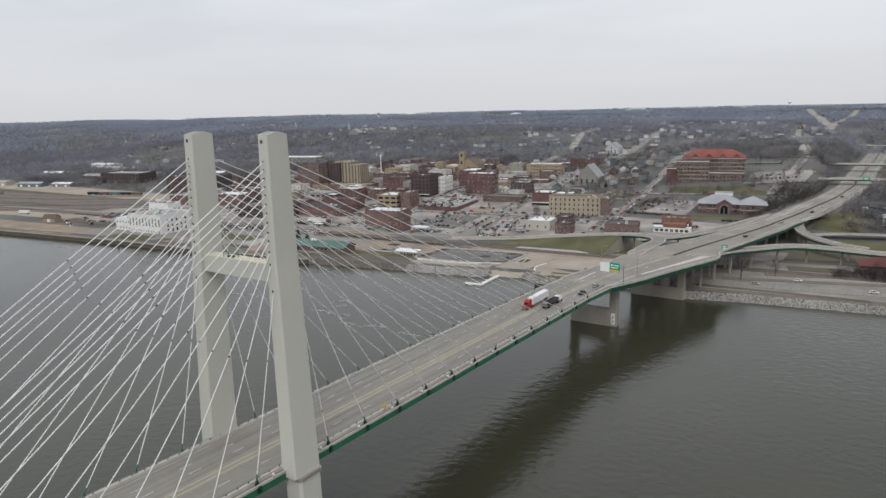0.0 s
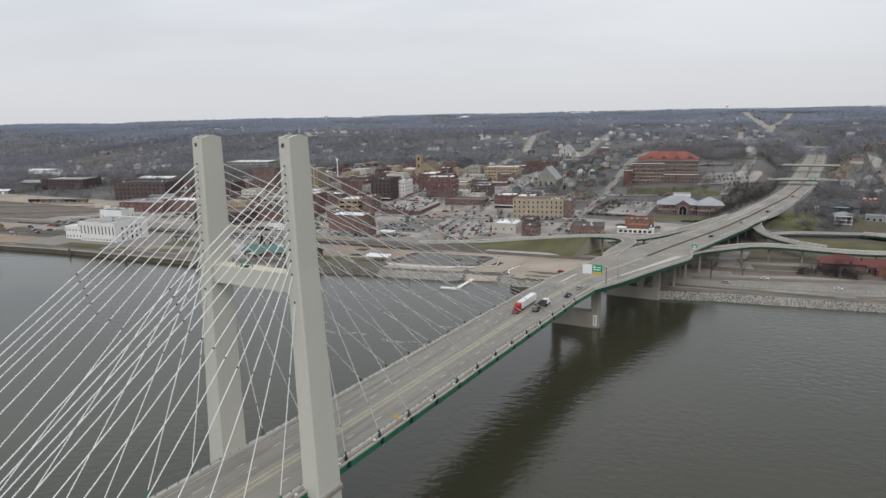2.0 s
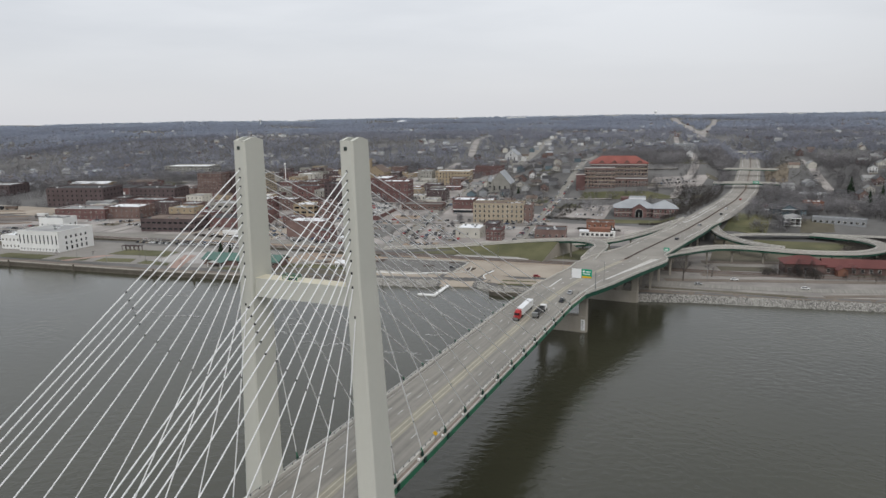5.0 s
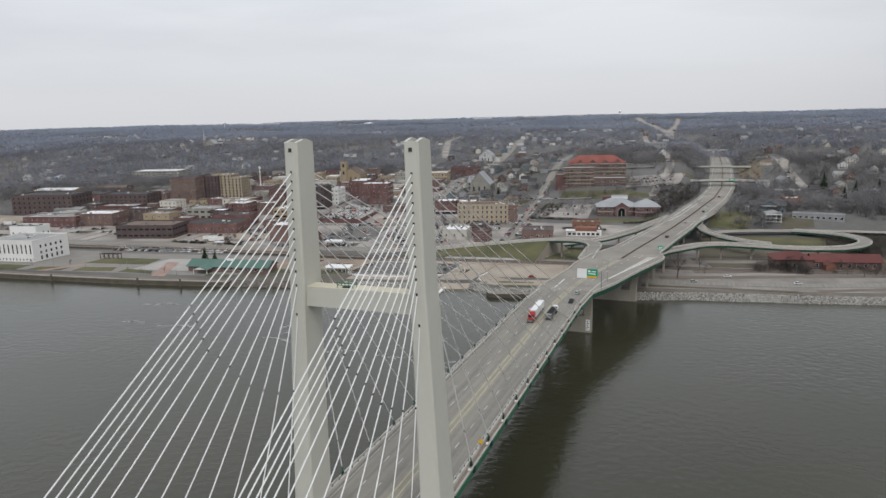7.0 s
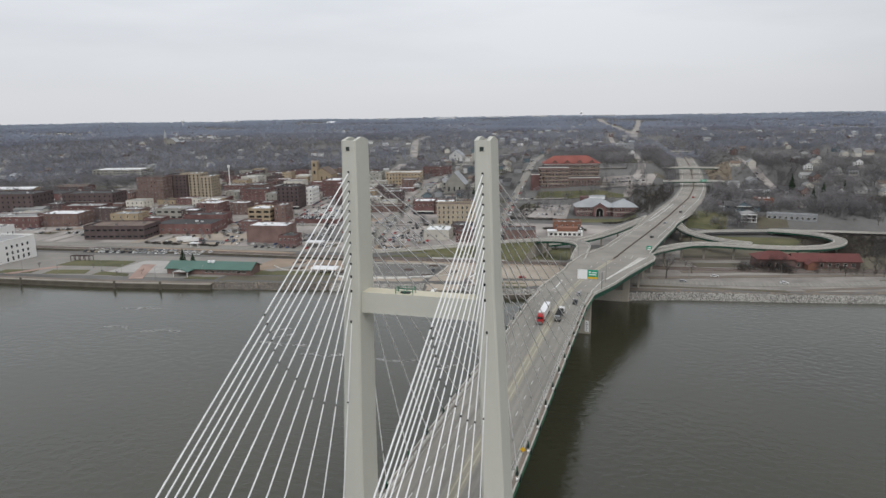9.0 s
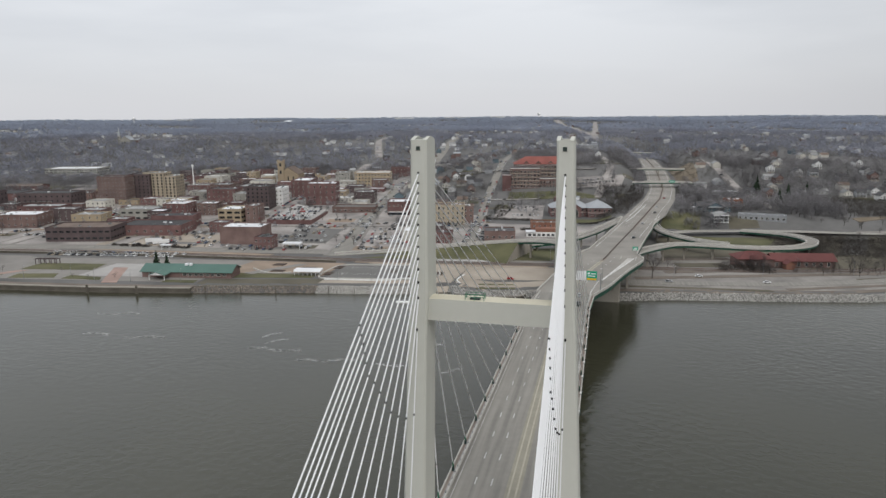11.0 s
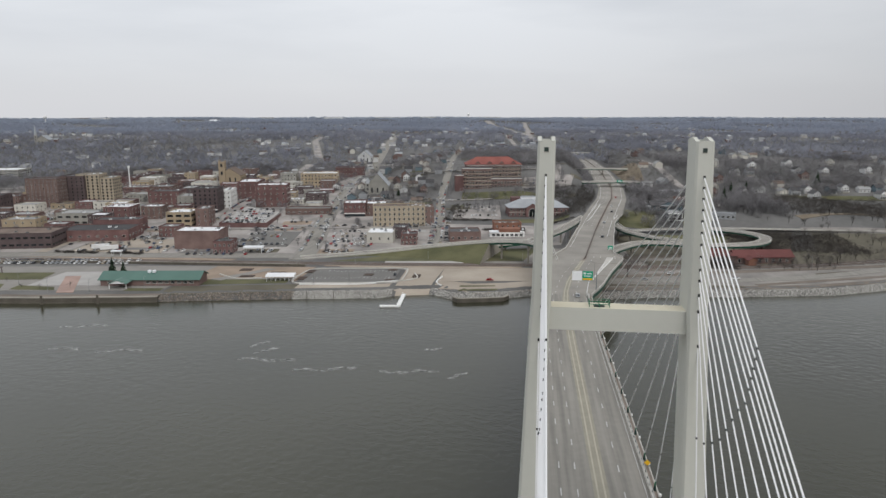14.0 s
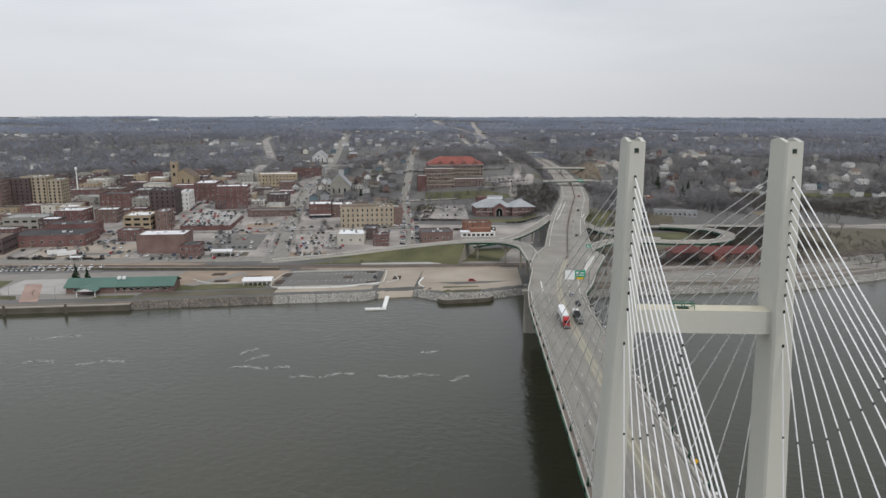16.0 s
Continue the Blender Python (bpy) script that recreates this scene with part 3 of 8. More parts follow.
# small white lights on the outer kerb
for y in MAIN_Y + [-6.0, -20.0]:
    t_ = thing("kerb_light", pose(13.75, y - 3.2, float(road_z(y - 3.2)) + 0.25), "small white light box on the outer kerb", "light fixture", "kerb lights")
    bb = Build()
    bb.bevel_box(-0.16, -0.16, 0, 0.16, 0.16, 0.28, 0.05, "lamp_metal")
    bb.done("base", t_)
    bb = Build()
    bb.bevel_box(-0.26, -0.26, 0.28, 0.26, 0.26, 0.75, 0.08, "white_paint")
    bb.done("housing", t_)


# piers in the water
def pier(x0, x1, y0, y1, wall_top, cap, label, openings):
    p = thing("bridge_pier", pose(0, 0, 0), label, "bridge pier", "bridge piers")
    bb = Build()
    bb.bevel_box(x0, y0, -3, x1, y1, wall_top, 0.8, "stained_concrete")
    wall = bb.done("footing_wall", p)
    n = openings + 1
    wid = 4.2
    for i in range(n):
        cx = x0 + wid / 2 + (x1 - x0 - wid) * i / (n - 1)
        bb = Build()
        bb.bevel_box(cx - wid / 2, y0 + 0.4, wall_top, cx + wid / 2, y1 - 0.4, cap - 2.2, 0.5, "stained_concrete")
        bb.done("column", p)
    bb = Build()
    bb.bevel_box(x0 - 1.0, y0 - 0.2, cap - 2.2, x1 + 1.0, y1 + 0.2, cap, 0.3, "stained_concrete")
    bb.done("cap", p)
    return p


p1 = pier(-12.9, 12.4, 220.5, 225.0, 8.5, road_z(222) - 2.6, "stained concrete pier standing in the river", 1)
bb = Build()
bb.box(9.6, 220.36, 1.2, 11.6, 220.5, 7.0, "sign_white")
for i in range(5):
    bb.box(10.0, 220.33, 1.8 + i, 10.7 + 0.4 * (i % 2), 220.36, 2.2 + i, "collar_or_port_black")
bb.done("water_gauge", p1, "white gauge board with dark marks")
pier(-2.0, 29.0, 286.0, 290.5, 7.0, road_z(288) - 2.6, "wide stained concrete pier at the river bank with openings", 3)

# ---------------------------------------------------------------- the road inland and its ramps
viaduct = thing("highway", pose(0, 0, 0), "pale concrete highway rising inland from the bridge", "road", kind="structure")
ys = np.linspace(205, 1500, 218)
line = [np.array([road_x(y), y, road_z(y)]) for y in ys]
LEFT = np.interp(ys, [205, 232, 256, 270, 300, 312, 336, 465, 494, 556, 635, 722, 860, 1500], [-13.9, -13.4, -14.6, -17.6, -18.6, -17.6, -13.6, -13.4, -15.8, -15.0, -14.4, -13.2, -14.4, -15.5])
RIGHT = np.interp(ys, [205, 220, 233, 254, 276, 300, 311, 325, 390, 438, 476, 498, 535, 566, 635, 722, 860, 1500], [13.9, 17.2, 19.6, 20.6, 22.0, 24.0, 24.6, 18.4, 16.8, 16.2, 15.0, 16.2, 19.2, 18.6, 17, 15.3, 15.3, 16.5])
cutoff = int(np.searchsorted(ys, 508))
ribbon(line, LEFT, RIGHT, "highway_concrete", 0.5, 0.06, side="barrier_concrete").done("roadway", viaduct)
for sgn, E in ((-1, LEFT), (1, RIGHT)):
    a, c = (E, E + 0.45) if sgn < 0 else (E - 0.45, E)
    ribbon(line[:cutoff], a[:cutoff], c[:cutoff], "barrier_concrete", 0.85, 0.9).done("barrier", viaduct)
    a, c = (E + 0.3, E + 0.8) if sgn < 0 else (E - 0.8, E - 0.3)
    ribbon(line[:cutoff], a[:cutoff], c[:cutoff], "ramp_green", 2.2, -0.44).done("girder", viaduct, "green painted steel girder")


def stretch(y0, y1):
    """The points of the highway's line between two places along it."""
    return [p for p in line if y0 <= p[1] <= y1]


ribbon(stretch(205, 300), 0.2, 2.9, "road_joint", 0.01, 0.075).done("median_strip", viaduct, "beige concrete median")
ribbon(stretch(294, 1480), 0.5, 2.6, "walk_brown", 0.01, 0.075).done("median_strip", viaduct, "brown strip along the median barrier")
ribbon(stretch(300, 1480), 1.25, 1.85, "median_dark", 0.75, 0.8).done("median_barrier", viaduct, "dark brown median barrier")
for xo in (0.75, 2.3):
    ribbon(stretch(205, 300), xo - 0.2, xo + 0.2, "yellow_line", 0.01, 0.082).done("centre_line", viaduct)
for xo, y0, y1 in ((-10.9, 340, 1480), (11.6, 205, 246), (11.8, 340, 490), (12.2, 500, 1480)):
    ribbon(stretch(y0, y1), xo - 0.14, xo + 0.14, "white_line", 0.01, 0.08).done("edge_line", viaduct)


def paint(pts, half, name="edge_line", key="white_line", lift=0.085):
    """A painted line on the highway through points of the plan; half: half its width, one number or one for each point."""
    h = half if isinstance(half, (tuple, list)) else [half] * len(pts)
    ln = smooth([(*p, k) for p, k in zip(pts, h)], 4.0)
    ribbon([np.array([p[0], p[1], float(road_z(p[1]))]) for p in ln], -np.array([p[2] for p in ln]), np.array([p[2] for p in ln]), key, 0.01, lift).done(name, viaduct)


paint([(-4.7, 211), (-2.6, 249), (2.0, 286), (6.6, 313), (11.0, 340)], 0.34)
paint([(18.0, 239.5), (24.0, 264), (29.0, 285), (33.4, 306)], 0.2)
paint([(18.6, 239.5), (25.8, 267), (32.0, 289), (37.2, 309)], 0.2)
paint([(18.3, 239.5), (24.9, 265.5), (30.5, 287), (35.3, 307.5)], (0.15, 0.9, 1.6, 2.1), "gore_paint", "barrier_concrete", 0.078)
paint([(34.0, 482), (37.6, 498), (45.0, 536), (51.4, 569), (56.0, 594)], 0.3)
paint([(31.5, 494), (39.4, 528), (46.0, 558), (52.0, 590)], 0.2)
paint([(58.6, 497), (63.6, 518), (69.6, 544)], 0.3)
for xo in (-7.2, -3.55, 6.5):
    bb = Build()
    for k in range(0, 100):
        y0 = 208 + 12.3 * k
        q = [(road_x(y) + xo, y, road_z(y) + 0.08) for y in (y0, y0 + 3.2)]
        bb.face([(q[0][0] - 0.12, *q[0][1:]), (q[0][0] + 0.12, *q[0][1:]), (q[1][0] + 0.12, *q[1][1:]), (q[1][0] - 0.12, *q[1][1:])], "white_line")
    bb.done("lane_dashes", viaduct)
for yj in (252, 288, 322, 356, 396, 436, 476, 512):          # deck joints
    k_ = int(np.searchsorted(ys, yj))
    bb = Build()
    p_ = line[k_]
    bb.box(p_[0] + LEFT[k_] + 0.5, yj - 0.25, p_[2] - 0.2, p_[0] + RIGHT[k_] - 0.5, yj + 0.25, float(road_z(yj)) + 0.072, "stained_concrete")
    bb.done("deck_joint", viaduct)


def columns(line, every, width, parent, first=0):
    for i in range(first, len(line), every):
        x, y, z = line[i]
        if z - gz(x, y) < 3:
            continue
        bb = Build()
        bb.bevel_box(x - width / 2, y - 0.6, z - 2.7, x + width / 2, y + 0.6, z - 1.6, 0.2, "stained_concrete")
        for sx in (-1, 1) if width > 9 else (0,):
            bb.bevel_box(x + sx * width * 0.33 - 0.7, y - 0.7, gz(x, y) - 1, x + sx * width * 0.33 + 0.7, y + 0.7, z - 2.7, 0.2, "stained_concrete")
        bb.done("bent", parent)


columns([p for p in line if 310 < p[1] < 500], 4, 24, viaduct)


def embank(pts, half):
    """An earth bank under a ramp, sloping down to the land on both sides."""
    ln = smooth(pts, 5.0)
    rows = []
    for i, p in enumerate(ln):
        a, c = ln[max(i - 1, 0)], ln[min(i + 1, len(ln) - 1)]
        d = (c - a)[:2] / np.linalg.norm((c - a)[:2])
        nrm = np.array([d[1], -d[0]])
        h = max(0.3, p[2] - gz(p[0], p[1]))
        rows.append([(*(p[:2] + nrm * o), z) for o, z in ((-half - 2.0 * h, p[2] - h - 0.3), (-half, p[2] - 0.35), (half, p[2] - 0.35), (half + 2.0 * h, p[2] - h - 0.3))])
    bb = Build()
    for p, q in zip(rows[:-1], rows[1:]):
        for i in range(3):
            bb.face((p[i], p[i + 1], q[i + 1], q[i]), "grass")
    bb.face(rows[-1], "stained_concrete")
    tagged(bb.done("ramp_bank"), "grassed earth bank under the curved ramp", "embankment", kind="structure")


def ramp(pts, half, label, elevated=True):
    r = thing("ramp", pose(0, 0, 0), label, "road ramp", kind="structure")
    ln = smooth(pts, 4.0)
    ribbon(ln, -half, half, "highway_concrete", 0.5, 0.05, side="barrier_concrete").done("roadway", r)
    if elevated:
        for s in (-1, 1):
            ribbon(ln, *sorted((s * half, s * (half - 0.4))), "barrier_concrete", 0.8, 0.82).done("barrier", r)
            ribbon(ln, *sorted((s * (half - 0.3), s * (half - 0.8))), "ramp_green", 1.4, -0.46).done("girder", r, "green painted steel girder")
        columns([p for p in ln if p[0] > -46], 5, 5.0, r, 2)
    for s in (-1, 1):
        ribbon(ln, s * (half - 1.0) - 0.08, s * (half - 1.0) + 0.08, "white_line", 0.01, 0.062).done("edge_line", r)
    return r


embank([(-186, 364, 4.2), (-140, 384, 5.2), (-100, 389, 9.3), (-64, 388, 13.7), (-44, 384, 16.0)], 5.0)
ramp([(-186, 364, 4.3), (-140, 384, 5.2), (-100, 389, 9.5), (-64, 388, 14.0), (-36, 381, 17.5), (-16, 368, 19.6), (-5, 346, 21.2), (-3, 318, 22.4), (-2, 292, 23.1)], 4.6, "curved elevated on-ramp with pale concrete barriers")
ramp([(-60, 412, 5.5), (-35, 412, 9.2), (-12, 420, 12.0), (8, 446, 15.0), (22, 478, 17.0), (35, 520, 16.7)], 4.0, "narrow elevated ramp beside the highway")
ramp([(33, 300, 22.6), (37, 336, 19.8), (46, 364, 17.4), (64, 394, 15.8), (84, 403, 15.0), (120, 404, 14.0), (149, 415, 13.0), (166, 433, 12.2), (174, 457, 11.4), (169, 482, 10.5), (152, 498, 10.0), (131, 506, 9.7)], 4.6, "elevated ramp curving away on concrete columns")
ramp([(56, 500, 16.6), (58, 480, 15.6), (63, 460, 14.6), (74, 441, 14.0), (89, 426, 13.8), (107, 416, 13.9)], 3.8, "tight loop ramp joining the elevated ramp")
ramp([(62, 478, 9.4), (88, 495, 9.6), (131, 507, 9.5), (173, 513, 9.4), (215, 516, 9.0), (280, 522, 8.6), (420, 545, 8.6)], 4.2, "level access road beside the oval lawn", False)

# overpasses across the cutting
for x0, y0, z0, x1, y1, z1, wide in ((57, 737, 27.2, 106, 741, 27.5, 10), (48, 868, 32.6, 120, 874, 32.4, 9), (44, 1376, 24.6, 126, 1388, 25.0, 11)):
    o = thing("overpass", pose(0, 0, 0), "concrete road overpass with green girders across the highway cutting", "bridge", "overpasses")
    ln = smooth([(x0 - 10, y0, z0 - 0.3), (x0, y0, z0), ((x0 + x1) / 2, (y0 + y1) / 2, (z0 + z1) / 2 + 0.4), (x1, y1, z1), (x1 + 10, y1 + 1, z1 - 0.3)], 6)
    ribbon(ln, -wide / 2, wide / 2, "road_concrete", 0.6, 0, side="barrier_concrete").done("roadway", o)
    for s in (-1, 1):
        ribbon(ln, *sorted((s * wide / 2, s * (wide / 2 - 0.35))), "barrier_concrete", 0.9, 0.9).done("barrier", o)
        ribbon(ln, *sorted((s * (wide / 2 - 0.3), s * (wide / 2 - 0.9))), "ramp_green", 1.2, -0.6).done("girder", o)
    ym = (y0 + y1) / 2
    for xm in (road_x(ym) + 1.6, x0 - 1.0, x1 + 1.0):
        bb = Build()
        bb.bevel_box(xm - 0.6, ym - wide / 2 + 0.8, road_z(ym) - 1, xm + 0.6, ym + wide / 2 - 0.8, z0 - 0.7, 0.2, "stained_concrete")
        bb.done("pier_wall", o)

# green guide signs on the first overpass and beside the highway
for x_, y_, z_, w_, h_, lab_ in ((92, 732.6, 26.6, 6.4, 2.6, "green guide sign hung on the overpass"), (38.5, 338, 20.2, 3.4, 3.0, "green exit sign standing on the gore")):
    sg = thing("guide_sign", pose(x_, y_, z_), lab_, "road sign", "guide signs")
    bb = Build()
    bb.box(-w_ / 2, -0.12, 1.0, w_ / 2, 0, 1.0 + h_, "sign_green")
    bb.done("panel", sg)
    bb = Build()
    bb.box(-w_ * 0.32, -0.15, 1.0 + h_ * 0.55, w_ * 0.3, -0.12, 1.0 + h_ * 0.75, "sign_white")
    bb.box(-w_ * 0.38, -0.15, 1.0 + h_ * 0.22, w_ * 0.36, -0.12, 1.0 + h_ * 0.40, "sign_white")
    bb.done("lettering_bars", sg)
    for sx_ in (-0.3, 0.3):
        bb = Build()
        bb.box(sx_ * w_ - 0.08, 0, -0.6, sx_ * w_ + 0.08, 0.16, 1.0 + h_, "lamp_metal")
        bb.done("post", sg)

# ---------------------------------------------------------------- buildings
GRID = 10.0
WINDOW = {}
FOOT = [(-265, 280, 32), (-70, 730, 45), (-14, 565, 40), (-440, 820, 30), (-202, 714, 26), (-35, 470, 20)]


def window_mesh(w, h, frame="window_frame", bars=1):
    key = (round(w, 2), round(h, 2), frame, bars)
    if key not in WINDOW:
        bb = Build()
        f, t = 0.12, 0.09
        bb.face([(-w / 2, -0.02, 0), (w / 2, -0.02, 0), (w / 2, -0.02, h), (-w / 2, -0.02, h)], "glass_dark")
        for x0, x1, z0, z1 in ((-w / 2 - f, -w / 2, -f, h + f), (w / 2, w / 2 + f, -f, h + f), (-w / 2, w / 2, h, h + f), (-w / 2, w / 2, -f, 0)):
            bb.box(x0, -t, z0, x1, 0.0, z1, frame)
        if bars:
            bb.box(-w / 2, -t * 0.8, h * 0.5 - 0.04, w / 2, -0.021, h * 0.5 + 0.04, frame)
        WINDOW[key] = bb.mesh("window")
    return WINDOW[key]


def building(name, x, y, w, d, h, label, wall="brick_red", roof="roof_grey", floors=3, cols=5, dcols=4, win=(1.3, 1.9), rot=GRID, frame="window_frame",
             first=0.0, trim=None, vents=4, category="building", base=None, parapet=0.9, sides=(0, 1, 2), shop=False, seed=1):
    """A flat-roofed building. (x, y) is its front corner; it runs w along the front and d back. first: height of a blank base."""
    rnd = random.Random(seed + int(x * 3 + y))
    sides = tuple(k for k in sides if k != (2 if x < 20 else 1))
    a_ = radians(rot)
    FOOT.append((x + (w * math.cos(a_) - d * math.sin(a_)) / 2, y + (w * math.sin(a_) + d * math.cos(a_)) / 2, 0.5 * math.hypot(w, d)))
    z = gz(x, y) if base is None else base
    t = thing(name, pose(x, y, z, 0, 0, rot), label, category)
    bb = Build()
    lo = [(0, 0, -6), (w, 0, -6), (w, d, -6), (0, d, -6)]
    hi = [(a, c, h) for a, c, _ in lo]
    bb.hexa(lo, hi, wall)
    k = 0.35
    for x0, y0, x1, y1 in ((0, 0, w, k), (0, d - k, w, d), (0, k, k, d - k), (w - k, k, w, d - k)):
        bb.box(x0, y0, h, x1, y1, h + parapet, wall)
    wl_ = bb.done("wall", t)
    bb = Build()
    bb.box(k, k, h, w - k, d - k, h + 0.15, roof)
    rf = bb.done("roof", t)
    bb = Build()
    for x0, y0, x1, y1 in ((-0.15, -0.15, w + 0.15, k + 0.1), (-0.15, d - k - 0.1, w + 0.15, d + 0.15), (-0.15, k + 0.1, k + 0.1, d - k - 0.1), (w - k - 0.1, k + 0.1, w + 0.15, d - k - 0.1)):
        bb.box(x0, y0, h + parapet, x1, y1, h + parapet + 0.2, trim or wall)
    bb.done("coping", t)
    fh = (h - first) / max(floors, 1)
    wh = min(win[1], fh * 0.62)
    for side, n, span, m0 in ((0, cols, w, pose(0, 0, 0)), (1, dcols, d, pose(w, 0, 0, 0, 0, 90)), (2, dcols, d, pose(0, d, 0, 0, 0, -90))):
        if side not in sides or n == 0:
            continue
        me_ = window_mesh(win[0], wh, frame)
        for f in range(floors):
            for c in range(n):
                px = span * (c + 0.5) / n
                share("window", me_, t, m0 @ pose(px, 0, first + fh * (f + 0.5) - wh / 2))
    if shop:
        bb = Build()
        bb.box(0.6, -0.12, 0.3, w - 0.6, 0, 3.0, "glass_dark")
        bb.box(0.3, -0.35, 3.0, w - 0.3, 0, 3.7, trim or "white_paint")
        bb.done("shop_front", t)
    for i in range(vents + (1 if vents and w > 16 else 0)):
        vx, vy = rnd.uniform(2, max(2.5, w - 4)), rnd.uniform(2, max(2.5, d - 4))
        a, c, e = rnd.uniform(1.2, 2.6), rnd.uniform(1.2, 2.6), rnd.uniform(0.8, 1.6)
        bb = Build()
        bb.bevel_box(vx, vy, h + 0.15, vx + a, vy + c, h + 0.15 + e, 0.12, "roof_white" if rnd.random() < 0.5 else "lamp_metal")
        bb.box(vx + 0.2, vy + 0.2, h + 0.15 + e, vx + a - 0.2, vy + c - 0.2, h + 0.25 + e, "dark_steel_or_hollow")
        bb.done("roof_unit", t)
    return t


def gable_roof(bb, x0, y0, x1, y1, z, rise, key, over=0.5, along_x=True, thick=0.25, wall=None):
    """Two slopes with thickness; the gable ends are closed in the wall's material."""
    if along_x:
        ym = (y0 + y1) / 2
        e = [(x0 - over, y0 - over), (x1 + over, y0 - over), (x1 + over, ym), (x0 - over, ym), (x1 + over, y1 + over), (x0 - over, y1 + over)]
        dz = rise * over / ((y1 - y0) / 2)
    else:
        xm = (x0 + x1) / 2
        e = [(x0 - over, y1 + over), (x0 - over, y0 - over), (xm, y0 - over), (xm, y1 + over), (x1 + over, y0 - over), (x1 + over, y1 + over)]
        dz = rise * over / ((x1 - x0) / 2)
    zs = [z - dz, z - dz, z + rise, z + rise, z - dz, z - dz]
    P = [(p[0], p[1], q) for p, q in zip(e, zs)]
    up = lambda p: (p[0], p[1], p[2] + thick)
    for q in ((0, 1, 2, 3), (3, 2, 4, 5)):
        lo = [P[i] for i in q]
        bb.hexa(lo, [up(p) for p in lo], key)
    if wall:
        if along_x:
            for xx in (x0, x1):
                bb.face([(xx, y0, z), (xx, y1, z), (xx, (y0 + y1) / 2, z + rise)], wall)
        else:
            for yy in (y0, y1):
                bb.face([(x0, yy, z), (x1, yy, z), ((x0 + x1) / 2, yy, z + rise)], wall)


def hip_roof(bb, x0, y0, x1, y1, z, rise, key, over=0.6, thick=0.25):
    x0, y0, x1, y1 = x0 - over, y0 - over, x1 + over, y1 + over
    s = min(x1 - x0, y1 - y0) / 2
    if x1 - x0 >= y1 - y0:
        r0, r1 = (x0 + s, (y0 + y1) / 2), (x1 - s, (y0 + y1) / 2)
    else:
        r0, r1 = ((x0 + x1) / 2, y0 + s), ((x0 + x1) / 2, y1 - s)
    c = [(x0, y0), (x1, y0), (x1, y1), (x0, y1)]
    lo = [(*p, z) for p in c]
    hi = [(*p, z + thick) for p in c]
    for i in range(4):
        bb.face((lo[i], lo[(i + 1) % 4], hi[(i + 1) % 4], hi[i]), key)
    bb.face(lo[::-1], key)
    R0, R1 = (*r0, z + rise), (*r1, z + rise)
    if x1 - x0 >= y1 - y0:
        bb.face((hi[0], hi[1], R1, R0), key)
        bb.face((hi[1], hi[2], R1), key)
        bb.face((hi[2], hi[3], R0, R1), key)
        bb.face((hi[3], hi[0], R0), key)
    else:
        bb.face((hi[0], hi[1], R0), key)
        bb.face((hi[1], hi[2], R1, R0), key)
        bb.face((hi[2], hi[3], R1), key)
        bb.face((hi[3], hi[0], R0, R1), key)


# riverfront and the blocks behind it
building("civic_hall", -471, 256, 42, 37, 16.2, "white painted stone civic hall with tall windows", "white_paint", "roof_grey", 1, 10, 0, (1.2, 7.4), frame="white_paint", first=4.4, vents=3, rot=7)
hall = bpy.data.objects["civic_hall"]
for f in range(3):
    for c in range(5):
        share("window", window_mesh(1.9, 2.2 if f else 3.0, "white_paint"), hall, pose(42, 8 + c * 5.2, 1.0 + f * 4.7, 0, 0, 90))
for c in range(12):
    share("window", window_mesh(1.1, 1.6, "white_paint"), hall, pose(2.5 + c * 3.3, 0, 1.2))
building("civic_annex", -494.5, 257, 23, 24, 10.8, "low white annex beside the civic hall", "white_paint", "roof_white", 2, 6, 4, (1.2, 1.7), rot=9)
building("civic_hall", -492, 290, 26, 16, 21.0, "white rear block of the civic hall", "white_paint", "roof_grey", 2, 4, 3, rot=9)
building("brick_warehouse", -611, 392, 60, 30, 10.5, "long low red brick building with a white band", "brick_red", "roof_grey", 2, 9, 4, (1.6, 1.6), rot=14, trim="white_paint")
building("brick_store", -560, 412, 42, 30, 12, "brown brick store with a white roof", "brick_brown", "roof_white", 2, 7, 4, rot=14)
building("office_block", -452, 362, 56, 32, 11.5, "low dark brown brick office block with window bands", "brick_dark", "roof_brown", 2, 10, 6, (3.6, 1.5), rot=14, frame="dark_frame")
building("warehouse", -715, 460, 76, 42, 22, "dark brick warehouse several storeys high", "brick_dark", "roof_dark", 4, 12, 6, (1.5, 2.0), rot=16, frame="dark_frame")
building("warehouse", -938, 495, 74, 40, 15, "dull red brick warehouse by the rail yard", "brick_dark", "roof_grey", 3, 11, 6, (1.5, 2.0), rot=16, frame="dark_frame")
building("warehouse", -640, 520, 62, 34, 16, "dark brick warehouse with a grey roof", "brick_dark", "roof_dark", 3, 10, 5, rot=14, frame="dark_frame")
building("brick_store", -590, 470, 46, 24, 11, "red brick store with a white tank on the wall", "brick_red", "roof_grey", 2, 6, 3, rot=14)
building("brick_store", -500, 445, 30, 22, 9, "low brick store with a tan front", "tan_block", "roof_grey", 2, 4, 3, rot=12)
building("brick_tower", -566, 562, 34, 22, 31, "tall brown brick office tower", "brick_brown", "roof_dark", 8, 8, 5, (1.2, 1.7))
building("brick_tower", -545, 590, 26, 26, 31, "dark brown office tower of many storeys", "brick_dark", "roof_dark", 8, 5, 5, (1.2, 1.7), frame="dark_frame")
building("apartment_tower", -531, 598, 26, 22, 32, "yellow stone apartment tower with dark windows", "stone_beige", "roof_grey", 9, 5, 4, (1.6, 2.0), frame="dark_frame")
